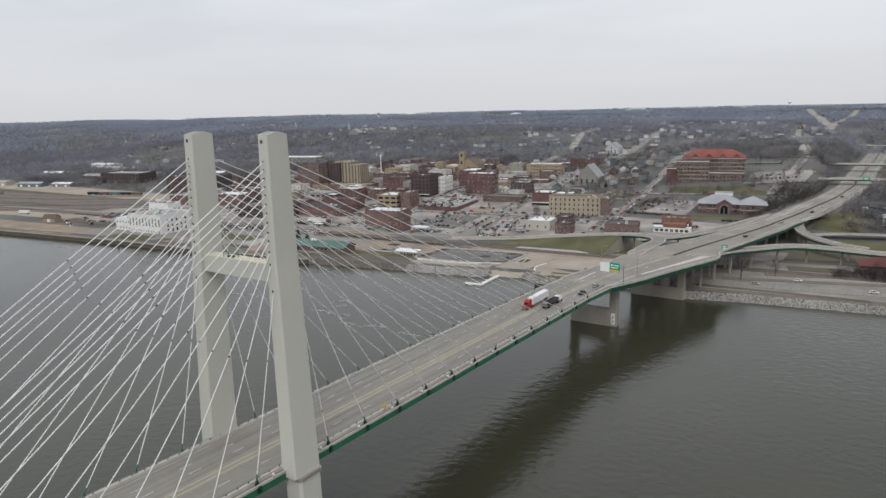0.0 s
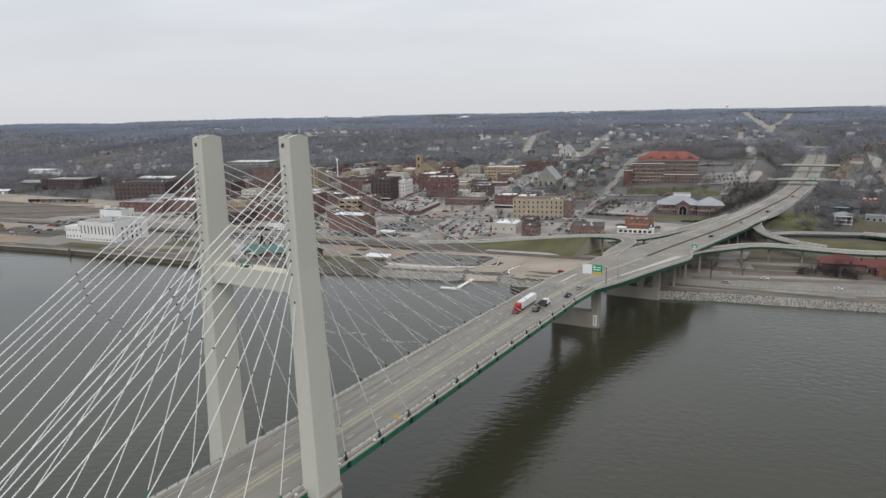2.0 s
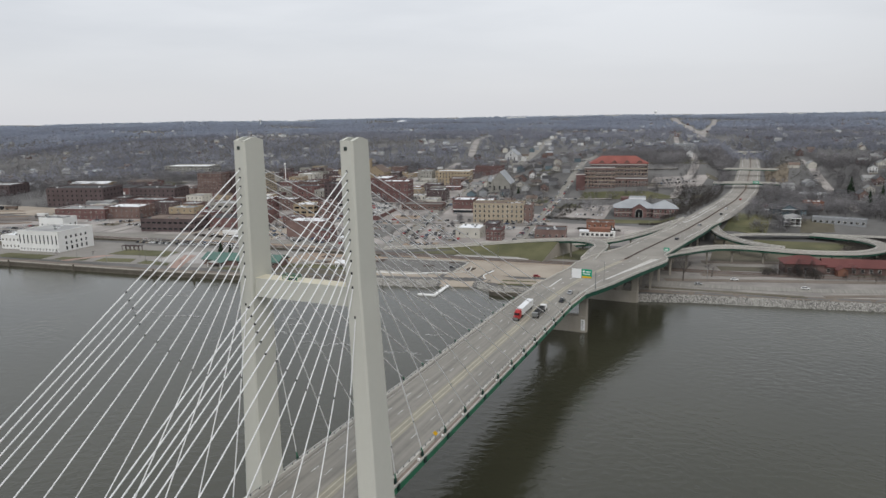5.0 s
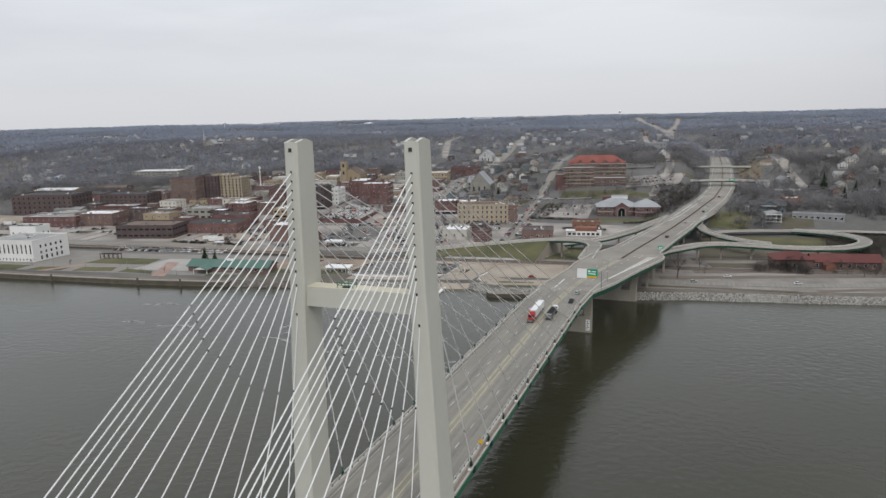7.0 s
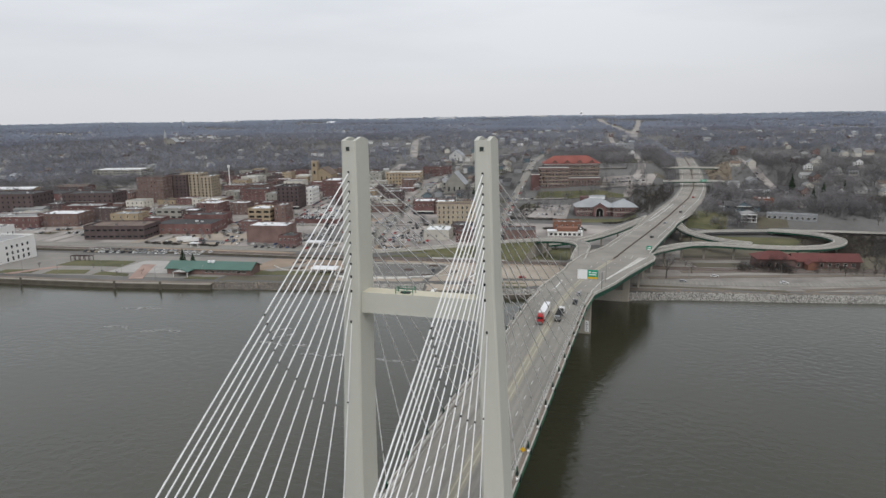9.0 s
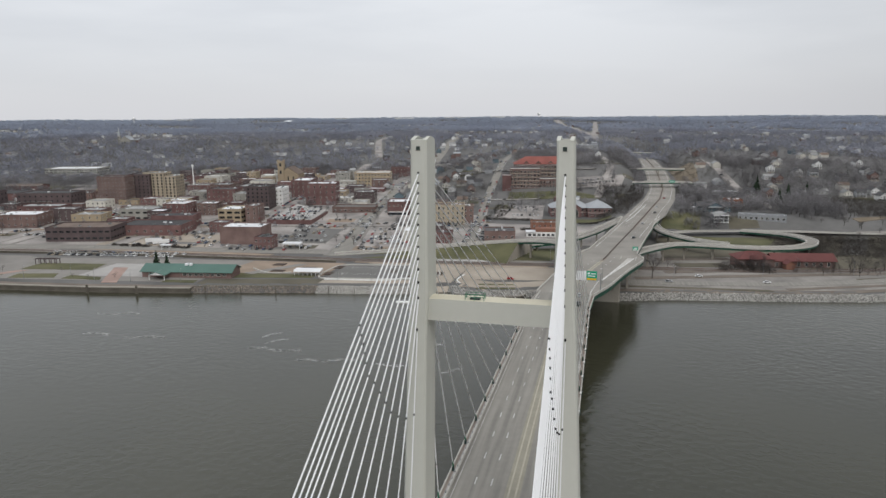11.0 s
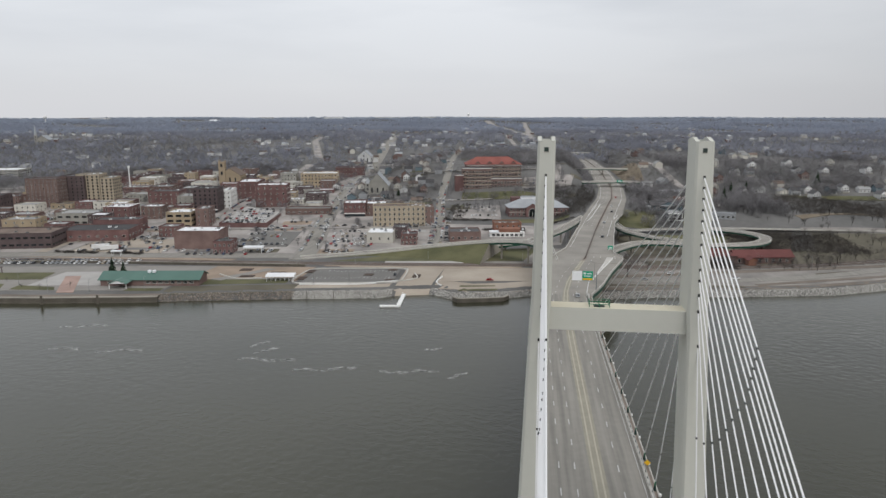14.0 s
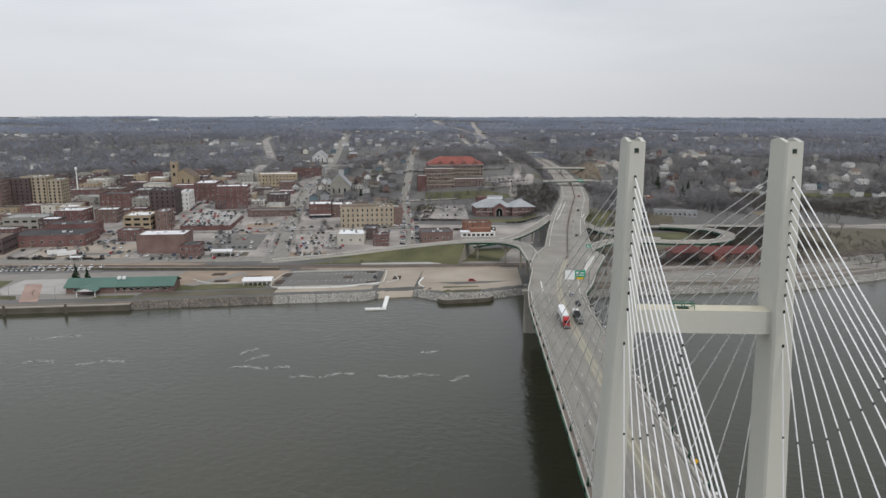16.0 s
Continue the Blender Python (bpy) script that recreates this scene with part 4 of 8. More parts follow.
building("apartment_tower", -503, 600, 14, 24, 28.5, "yellow stone apartment tower with balconies", "stone_beige", "roof_grey", 8, 3, 5, (1.6, 2.0), frame="dark_frame")
building("parking_garage", -874, 808, 85, 45, 15, "pale concrete parking garage with open decks", "stone_grey", "roof_white", 4, 12, 6, (5.2, 1.8), frame="white_paint", rot=14)
building("low_store", -466, 473, 38, 26, 11, "long grey low building with dark openings", "stone_grey", "roof_grey", 2, 5, 3, (4.2, 1.6), frame="dark_frame")
building("low_store", -411, 400, 58, 36, 8.6, "low red building with a grey roof", "brick_red", "roof_dark", 1, 8, 5, (2.2, 1.6), rot=12)
building("low_store", -405, 440, 40, 22, 11.5, "low red building behind with a dark roof", "brick_red", "roof_dark", 1, 6, 3, (2.0, 1.6), rot=12)
building("brick_store", -430, 493, 25, 24, 14.5, "red brick store with white parapets", "brick_red", "roof_white", 3, 4, 4, trim="white_paint", rot=6)
building("brick_store", -402, 512, 20, 20, 12, "brown brick store with white trim", "brick_brown", "roof_white", 3, 4, 3)
building("office_block", -352, 470, 23, 26, 14.5, "beige two-storey office with dark window bands", "tan_block", "roof_white", 3, 3, 4, (5.0, 1.9), frame="dark_frame")
building("brick_store", -327, 478, 12, 22, 17, "narrow brown brick stair tower", "brick_brown", "roof_grey", 4, 2, 3)
building("dark_tower", -366, 550, 25, 26, 25, "dark brick six-storey building with a pale ground floor", "brick_dark", "roof_dark", 6, 5, 5, frame="dark_frame", shop=True)
building("white_building", -350, 585, 9, 26, 18.5, "narrow white four-storey building", "white_paint", "roof_white", 4, 2, 6, (1.1, 1.7))
building("brick_store", -364, 656, 24, 40, 20, "red brick commercial building with a white roof", "brick_red", "roof_white", 4, 4, 7)
building("brick_block", -316, 594, 34, 24, 23.5, "square red brick four-storey block with a white roof", "brick_red", "roof_white", 4, 5, 5, (1.5, 2.2))
building("brick_store", -297, 383, 36, 24, 14, "big windowless brown brick store with a white roof", "brick_brown", "roof_white", 1, 0, 0, rot=8, vents=4)
building("brick_store", -258, 370, 14, 16, 9, "small red brick building with white windows", "brick_red", "roof_dark", 2, 4, 3, rot=8, trim="brick_red")
building("retail_wall", -266, 550, 46, 20, 5.4, "low brown brick retail building with a parking roof", "brick_brown", "lot_asphalt", 1, 8, 3, (2.4, 1.4), vents=0)
building("school_hall", -330, 786, 50, 26, 19, "tan stone school hall with a white roof", "tan_block", "roof_white", 4, 11, 5, (1.8, 2.2))
building("civic_building", -358, 784, 21, 24, 19, "grey stone civic building with columns of windows", "stone_grey", "roof_grey", 4, 5, 4)
building("brick_store", -319, 918, 44, 26, 16, "long red brick building at the head of the street", "brick_red", "roof_dark", 3, 9, 4)
building("brick_store", -525, 678, 40, 26, 9, "long low red brick building with a white parapet", "brick_red", "roof_grey", 2, 8, 4, trim="white_paint")
building("brick_store", -480, 660, 26, 30, 12, "brown brick store with a grey roof", "brick_brown", "roof_grey", 3, 5, 4)
building("brick_store", -430, 640, 30, 34, 13, "dark brick store with a grey roof", "brick_dark", "roof_grey", 3, 6, 5)
building("brick_store", -440, 590, 34, 26, 15, "red brick store with dark windows", "brick_red", "roof_dark", 3, 6, 4)
building("brick_store", -400, 580, 24, 26, 12, "grey store with a flat roof", "stone_grey", "roof_grey", 3, 4, 4)
building("apartment_block", -162, 500, 49, 20, 18.5, "beige stone office building with tall pilasters", "stone_beige", "roof_brown", 4, 11, 5, (1.5, 2.4), rot=12)
building("brick_store", -116, 512, 10, 22, 16, "brown brick building beside the beige office", "brick_brown", "roof_brown", 3, 2, 4, rot=12)
building("brick_store", -203, 546, 22, 26, 13, "red brick shop with a white roof", "brick_red", "roof_white", 2, 5, 4, shop=True)
building("brick_store", -181, 552, 20, 22, 12, "brown brick shop with a white roof", "brick_brown", "roof_white", 2, 4, 3)
building("low_store", -151, 428, 22, 26, 8, "low grey-roofed shop with a white front", "cream_siding", "roof_white", 1, 3, 3, rot=6)
building("low_store", -133, 450, 12, 20, 9, "dark brick shop with a dark roof", "brick_dark", "roof_dark", 2, 2, 3, rot=6)
building("brick_store", -121, 424, 13, 14, 8.5, "small red brick two-storey building", "brick_red", "roof_dark", 2, 4, 3, rot=5)
building("low_store", -82, 437, 26, 22, 8.5, "low brown brick building with a dark roof", "brick_brown", "roof_dark", 1, 5, 4, (1.8, 1.8))
building("brick_store", -47, 480, 24, 16, 9, "orange brick building behind the filling station", "brick_orange", "roof_brown", 2, 5, 3)
building("brick_block", 133, 596, 15, 13, 7.5, "orange brick building with a white awning", "brick_orange", "roof_brown", 2, 3, 3, rot=9)
building("low_store", 134, 541, 40, 8, 5.0, "long low garage row with a white roof", "grey_siding", "roof_white", 1, 9, 2, (2.2, 1.8), rot=-9, base=13.5, vents=0)
building("hill_hall", -36, 1178, 35, 22, 12, "white-roofed hall on the wooded hill", "grey_siding", "roof_white", 2, 6, 3)
# filler blocks further inland along the streets
rnd = random.Random(11)
WALLS = [("brick_red", "red brick"), ("brick_brown", "brown brick"), ("brick_dark", "dark brick"), ("stone_grey", "grey stone"), ("tan_block", "tan block"), ("cream_siding", "cream sided")]
ROOFS = [("roof_grey", "grey"), ("roof_white", "white"), ("roof_dark", "dark"), ("roof_grey", "grey")]
PLOTS = [(-640 + col * 27, 430 + row * 31) for row in range(17) for col in range(17)]


def street_gap(x, y):
    return min(abs(x - np.interp(y, [366, 430, 552, 750, 1088], [-186, -197, -222, -253, -297])), abs(x - np.interp(y, [372, 480, 610, 760, 1100], [-292, -310, -338, -362, -420])),
               abs(x - np.interp(y, [400, 542, 668, 825, 1000], [-90, -104, -120, -128, -142])))


for u, v in PLOTS:
    u, v = u + rnd.uniform(-5, 5), v + rnd.uniform(-5, 5)
    w, d = rnd.uniform(15, 28), rnd.uniform(14, 24)
    r_ = 0.5 * math.hypot(w, d)
    cx, cy = u + w / 2, v + d / 2
    if street_gap(cx, cy) < w / 2 + 10 or cx > -238 or rnd.random() < 0.06 or (cx > -330 and cy < 590 and cx > -325):
        continue
    if any(math.hypot(cx - a, cy - c) < (q + r_) * 0.82 for a, c, q in FOOT):
        continue
    wm_, wn_ = rnd.choice(WALLS)
    rm_, rn_ = rnd.choice(ROOFS)
    fl = rnd.choice((1, 1, 2, 2, 3))
    building("town_building", u, v, w, d, 3.7 * fl + 1, f"{wn_} town building with a flat {rn_} roof", wm_, rm_, fl, 4 if v < 700 else 3, 3 if v < 700 else 2, rot=10 + rnd.uniform(-2, 2), vents=rnd.choice((0, 1, 2)), sides=(0, 1))


def depot():
    """The low brick depot on the riverfront, under one long green roof."""
    t = thing("depot_station", pose(-283, 267.5, 4.0, 0, 0, 8), "low brick riverfront depot with a long green metal roof", "building")
    bb = Build()
    bb.box(0, 0, -3, 62, 15.5, 4.4, "brick_brown")
    bb.done("wall", t)
    bb = Build()
    gable_roof(bb, 0, 0, 62, 15.5, 4.4, 3.4, "roof_green", 1.2, True, 0.25, "brick_brown")
    bb.done("roof", t, "green standing-seam metal roof")
    bb = Build()
    gable_roof(bb, 9, -8.5, 20, 3.0, 3.6, 2.0, "roof_green", 0.4, False, 0.2, "white_paint")
    for x in (9.3, 19.7):
        bb.box(x - 0.2, -8.3, -1, x + 0.2, -7.9, 3.4, "white_paint")
    bb.done("porch", t)
    me_ = window_mesh(2.6, 1.5)
    for c in range(9):
        share("window", me_, t, pose(26 + c * 3.9, 0, 1.6) if c > 0 else pose(6, 0, 1.6))
    for x in (28, 31):
        bb = Build()
        bb.bevel_box(x, 5, 7.3, x + 1.8, 7.4, 8.7, 0.2, "roof_white")
        bb.done("roof_unit", t)


depot()


def school():
    """The large old brick school on the hill, with a red roof and lower wings."""
    z = gz(-70, 722)
    t = thing("hill_school", pose(-99, 714, z, 0, 0, 11) @ Matrix.Scale(1.07, 4), "large old brick school with a red tile roof on the hill", "building")
    for x0, y0, x1, y1, h, key, nm in ((6, 14, 70, 40, 27, "brick_brown", "main_block"), (0, 4, 34, 14, 24, "brick_brown", "front_wing"), (34, 6, 70, 14, 12, "brick_brown", "low_wing"), (-9, -3, 1, 5, 17, "brick_red", "stair_tower")):
        bb = Build()
        bb.box(x0, y0, -14, x1, y1, h, key)
        blk = bb.done(nm, t)
        bb = Build()
        if nm == "main_block":
            hip_roof(bb, x0, y0, x1, y1, h, 8.5, "roof_red", 1.0)
            bb.done("roof", t, "red tile hip roof")
            for dx in (16, 30, 44, 58):
                bb = Build()
                gable_roof(bb, dx, 14, dx + 6, 22, h + 1.5, 2.5, "roof_red", 0.3, False, 0.2, "brick_brown")
                bb.box(dx, 14.2, h, dx + 6, 22, h + 1.5, "brick_brown")
                bb.done("dormer", t)
        else:
            bb.box(x0 + 0.3, y0 + 0.3, h, x1 - 0.3, y1 - 0.1, h + 0.4, "roof_dark")
            bb.done("roof", t)
        n = int((x1 - x0) / 3.6)
        for f in range(int(h / 4.2)):
            for c in range(n):
                if nm != "stair_tower":
                    share("window", window_mesh(1.9, 2.5), t, pose(x0 + (c + 0.5) * (x1 - x0) / n, y0, 1.2 + f * 4.2))
        bb = Build()
        bb.box(x0 - 0.1, y0 - 0.25, h - 1.0, x1 + 0.1, y0, h - 0.4, "white_paint")
        bb.done("cornice", t)
        if nm in ("main_block", "front_wing"):
            for f in range(1, int(h / 4.2)):
                bb = Build()
                bb.box(x0 - 0.05, y0 - 0.18, 0.35 + f * 4.2, x1 + 0.05, y0, 0.85 + f * 4.2, "stone_beige")
                bb.done("belt_course", t)
    for f in range(5):
        for c in range(6):
            share("window", window_mesh(1.9, 2.5), t, pose(70, 16 + c * 4.2, 1.2 + f * 4.9, 0, 0, 90))


school()


def library():
    """The newer brick library with a broad grey hip roof and an arched entry."""
    t = thing("library", pose(-36, 560, gz(-14, 560), 0, 0, 11), "brick library with a broad pale grey hip roof and arched entry", "building")
    for x0, y0, x1, y1, h, rise in ((0, 4, 38, 28, 9.0, 7.5), (36, -1, 59, 24, 9.5, 7.0)):
        bb = Build()
        bb.box(x0, y0, -6, x1, y1, h, "brick_red")
        bb.done("wall", t)
        bb = Build()
        hip_roof(bb, x0, y0, x1, y1, h, rise, "roof_slate", 1.0)
        bb.done("roof", t, "pale grey slate hip roof")
        bb = Build()
        bb.box(x0 - 0.1, y0 - 0.15, 4.4, x1 + 0.1, y0, 4.9, "cream_siding")
        bb.done("stone_band", t)
        n = max(3, int((x1 - x0) / 4))
        for f in range(2):
            for c in range(n):
                share("window", window_mesh(1.8, 2.2), t, pose(x0 + (c + 0.5) * (x1 - x0) / n, y0, 1.3 + 4.6 * f))
    for f in range(2):
        for c in range(6):
            share("window", window_mesh(1.8, 2.2), t, pose(59, 1 + c * 3.6, 1.3 + 4.6 * f, 0, 0, 90))
    bb = Build()
    bb.box(17, 0.5, -6, 29, 6, 10.0, "brick_red")
    gable_roof(bb, 17, 0.5, 29, 12, 10.0, 3.8, "roof_slate", 0.6, False, 0.25, "brick_red")
    bb.done("entry_gable", t)
    bb = Build()
    pts = [(23 + 3.6 * math.cos(a), 0.42, 5.2 + 3.6 * math.sin(a)) for a in np.linspace(0, math.pi, 13)]
    bb.face([(26.6, 0.42, 0.4)] + pts + [(19.4, 0.42, 0.4)], "glass_dark")
    for p, q in zip(pts[:-1], pts[1:]):
        bb.tube(p, q, 0.28, 0.28, "cream_siding", 4)
    for x in (19.4, 23, 26.6):
        bb.box(x - 0.22, 0.2, 0.4, x + 0.22, 0.5, 5.2, "cream_siding")
    bb.done("arched_window", t)
    bb = Build()
    bb.bevel_box(14, 17, 15.5, 30, 20, 18.5, 0.3, "roof_white")
    hip_roof(bb, 14, 17, 30, 20, 18.5, 1.0, "roof_slate", 0.4)
    bb.done("clerestory", t)
    bb = Build()
    bb.bevel_box(7, 31, -6, 19, 43, 16, 0.2, "brick_red")
    bb.done("rear_tower", t)


library()


def church(x, y, rot, w, d, h, rise, tower_h, tower_w, wall, roof, label, tx=0.0, spire=0.0, mid=False):
    t = thing("church", pose(x, y, gz(x, y), 0, 0, rot), label, "church", "churches")
    bb = Build()
    bb.box(0, 0, -5, w, d, h, wall)
    bb.done("nave_wall", t)
    bb = Build()
    gable_roof(bb, 0, 0, w, d, h, rise, roof, 0.5, False, 0.25, wall)
    bb.done("roof", t)
    bb = Build()
    bb.bevel_box(tx, -2, -5, tx + tower_w, tower_w - 2, tower_h, 0.4, wall)
    for i in range(2):
        for j in range(2):
            bb.box(tx + i * (tower_w - 1.2), -2 + j * (tower_w - 1.2), tower_h, tx + i * (tower_w - 1.2) + 1.2, -2 + j * (tower_w - 1.2) + 1.2, tower_h + 2.2, wall)
    tw = bb.done("bell_tower", t)
    if spire:
        bb = Build()
        c = [(tx, -2, tower_h), (tx + tower_w, -2, tower_h), (tx + tower_w, tower_w - 2, tower_h), (tx, tower_w - 2, tower_h)]
        apex = (tx + tower_w / 2, tower_w / 2 - 2, tower_h + spire)
        for i in range(4):
            bb.face((c[i], c[(i + 1) % 4], apex), roof)
        bb.done("spire", t)
    for z in (tower_h * 0.45, tower_h * 0.78):
        share("window", window_mesh(tower_w * 0.28, tower_h * 0.14, "dark_frame"), t, pose(tx + tower_w / 2, -2, z))
    for c in range(3):
        share("window", window_mesh(1.6, h * 0.5, "dark_frame"), t, pose(w * (c + 1) / 4, 0, h * 0.25))
    for c in range(5):
        share("window", window_mesh(1.4, h * 0.5, "dark_frame"), t, pose(w, d * (c + 0.5) / 5, h * 0.25, 0, 0, 90))
    return t


church(-458, 806, 10, 30, 34, 14, 10, 33, 9, "stone_yellow", "roof_brown", "yellow stone church with a square bell tower")
church(-216, 697, 8, 27, 34, 11, 15, 14, 7, "stone_grey", "roof_slate", "grey stone church with a steep slate roof", tx=-2, spire=8)
church(-334, 1116, 4, 24, 30, 15, 10, 18, 7, "house_white", "roof_slate", "white wooden church with a grey roof at the street's end", tx=8, spire=5)
church(-1158, 1343, 20, 27, 36, 12, 10, 22, 6, "stone_grey", "roof_slate", "large grey church with a tall thin spire on the far hill", tx=-2, spire=24)


def porch_houses():
    """The broad dark house above the ramp and the white-porched house before it."""
    t = thing("house", pose(101, 562, 16.5, 0, 0, 2), "broad blue-grey house under a low dark gable roof", "house", "houses")
    bb = Build()
    bb.box(0, 0, -4, 30, 13, 6.0, "blue_siding")
    bb.done("wall", t)
    bb = Build()
    gable_roof(bb, 0, 0, 30, 13, 6.0, 3.4, "roof_dark", 0.9, True, 0.25, "blue_siding")
    bb.done("roof", t)
    bb = Build()
    gable_roof(bb, 9, -2.5, 23, 7, 6.2, 3.6, "roof_dark", 0.7, False, 0.25, "blue_siding")
    bb.box(9, -2.4, 5.6, 23, 0, 6.2, "white_paint")
    bb.done("front_gable", t)
    for c in range(8):
        for f in range(2):
            share("window", window_mesh(1.4, 1.5), t, pose(2.2 + c * 3.65, 0, 0.6 + 2.9 * f))
    bb = Build()
    for x in (0.4, 3.0):
        bb.box(x - 4, -1.6, -4, x - 3.7, -1.3, 5.0, "white_paint")
    bb.box(-4.4, -1.9, 5.0, 0, 3.0, 5.3, "roof_white")
    bb.done("side_porch", t)
    t = thing("house", pose(112, 533, gz(116, 533), 0, 0, 2), "grey house with a white two-storey columned porch", "house", "houses")
    bb = Build()
    bb.box(0, 0, -4, 13, 12, 6.6, "grey_siding")
    bb.done("wall", t)
    bb = Build()
    hip_roof(bb, 0, 0, 13, 12, 6.6, 2.6, "roof_grey", 0.5)
    bb.done("roof", t)
    for k in range(4):
        bb = Build()
        bb.box(0.4 + 4.0 * k, -2.6, -2, 0.75 + 4.0 * k, -2.25, 6.4, "white_paint")
        bb.done("column", t)
    for z in (0.0, 3.2, 6.4):
        bb = Build()
        bb.box(-0.2, -2.9, z - 0.25, 13.2, 0, z, "white_paint")
        bb.done("porch_floor" if z < 6 else "porch_roof", t)
    for f in range(2):
        for c in range(3):
            share("window", window_mesh(1.5, 1.9), t, pose(2.4 + 4.0 * c, 0, 0.5 + 3.2 * f))


porch_houses()


def red_depot():
    """The old red depot by the tracks, under a dark red roof."""
    t = thing("rail_depot", pose(109, 378, 4, 0, 0, 10), "old red brick rail depot with a dark red roof", "building")
    for x0, y0, x1, y1, h, rise, hip in ((0, 0, 24, 16, 6.5, 4.5, True), (24, 1, 66, 14, 5.5, 3.8, False)):
        bb = Build()
        bb.box(x0, y0, -3, x1, y1, h, "brick_brown")
        bb.done("wall", t)
        bb = Build()
        if hip:
            hip_roof(bb, x0, y0, x1, y1, h, rise, "depot_red", 1.2)
        else:
            gable_roof(bb, x0, y0, x1, y1, h, rise, "depot_red", 1.0, True, 0.25, "brick_red")
        bb.done("roof", t, "dark red shingle roof")
        for c in range(int((x1 - x0) / 5)):
            share("window", window_mesh(1.8, 2.4), t, pose(x0 + 2.5 + 5 * c, y0, 1.5))
    bb = Build()
    bb.bevel_box(30, -6, -1, 36, 1, 4.5, 0.2, "brick_orange")
    gable_roof(bb, 30, -6, 36, 1, 4.5, 2.0, "depot_red", 0.6, False, 0.2, "brick_orange")
    bb.done("porch", t)


red_depot()


def station():
    """The small filling station below the library."""
    t = thing("filling_station", pose(-50, 466, gz(-50, 466), 0, 0, 8), "small white and orange filling station with a sign", "shop")
    bb = Build()
    bb.box(0, 0, -2, 30, 9, 4.2, "white_paint")
    bb.box(8, -0.1, 4.2, 26, 9, 7.4, "brick_orange")
    bb.done("wall", t)
    bb = Build()
    bb.box(-0.4, -1.2, 4.2, 8, 9.2, 4.6, "roof_white")
    bb.done("awning", t)
    for c in range(7):
        share("window", window_mesh(2.6, 2.0), t, pose(3 + c * 4, 0, 0.8))
    bb = Build()
    bb.box(27.9, -2.1, -1, 28.1, -1.9, 6, "lamp_metal")
    bb.box(26.2, -2.15, 6, 29.8, -1.85, 8.8, "collar_or_port_black")
    bb.box(27.2, -2.2, 6.8, 28.8, -2.15, 8.2, "sign_white")
    bb.done("pole_sign", t)


station()

# ---------------------------------------------------------------- streets, lots and lawns
def quad_patch(name, c, key, label, category, dz=0.12, step=6.0, kind="structure"):
    """A thin sheet laid on the land between four corners given in turn."""
    c = [np.array(p, float) for p in c]
    n = max(2, int(max(np.linalg.norm(c[1] - c[0]), np.linalg.norm(c[2] - c[3])) / step) + 1)
    m = max(2, int(max(np.linalg.norm(c[3] - c[0]), np.linalg.norm(c[2] - c[1])) / step) + 1)
    U, V = np.meshgrid(np.linspace(0, 1, n), np.linspace(0, 1, m))
    px = (1 - U) * (1 - V) * c[0][0] + U * (1 - V) * c[1][0] + U * V * c[2][0] + (1 - U) * V * c[3][0]
    py = (1 - U) * (1 - V) * c[0][1] + U * (1 - V) * c[1][1] + U * V * c[2][1] + (1 - U) * V * c[3][1]
    pz = ground_z(px, py) + dz
    v = np.stack([px.ravel(), py.ravel(), pz.ravel()], 1)
    i = np.arange(n * m).reshape(m, n)
    q = np.stack([i[:-1, :-1].ravel(), i[:-1, 1:].ravel(), i[1:, 1:].ravel(), i[1:, :-1].ravel()], 1).tolist()
    edge = i[0].tolist() + i[1:, -1].tolist() + i[-1, -2::-1].tolist() + i[-2:0:-1, 0].tolist()
    k = len(v)
    v = np.concatenate([v, v[edge] - (0, 0, 0.4 + dz)])
    E_ = len(edge)
    q += [[edge[a], k + a, k + (a + 1) % E_, edge[(a + 1) % E_]] for a in range(E_)]
    me_ = bpy.data.meshes.new(name)
    me_.from_pydata(v.tolist(), [], q)
    me_.materials.append(M[key])
    return tagged(new(name, me_), label, category, kind=kind)


def street(pts, half, label, key="city_paving", dz=0.3, walks=True):
    ln = [np.array([p[0], p[1], gz(p[0], p[1]) + dz]) for p in smooth(pts, 6)]
    st = thing("street", pose(0, 0, 0), label, "street", kind="structure")
    ribbon(ln, -half, half, key, 0.5).done("roadway", st)
    walks = walks and half > 5.2
    if walks:
        for s in (-1, 1):
            ribbon(ln, *sorted((s * half, s * (half + 2.4))), "path_concrete", 0.6, 0.15).done("sidewalk", st)
    return st


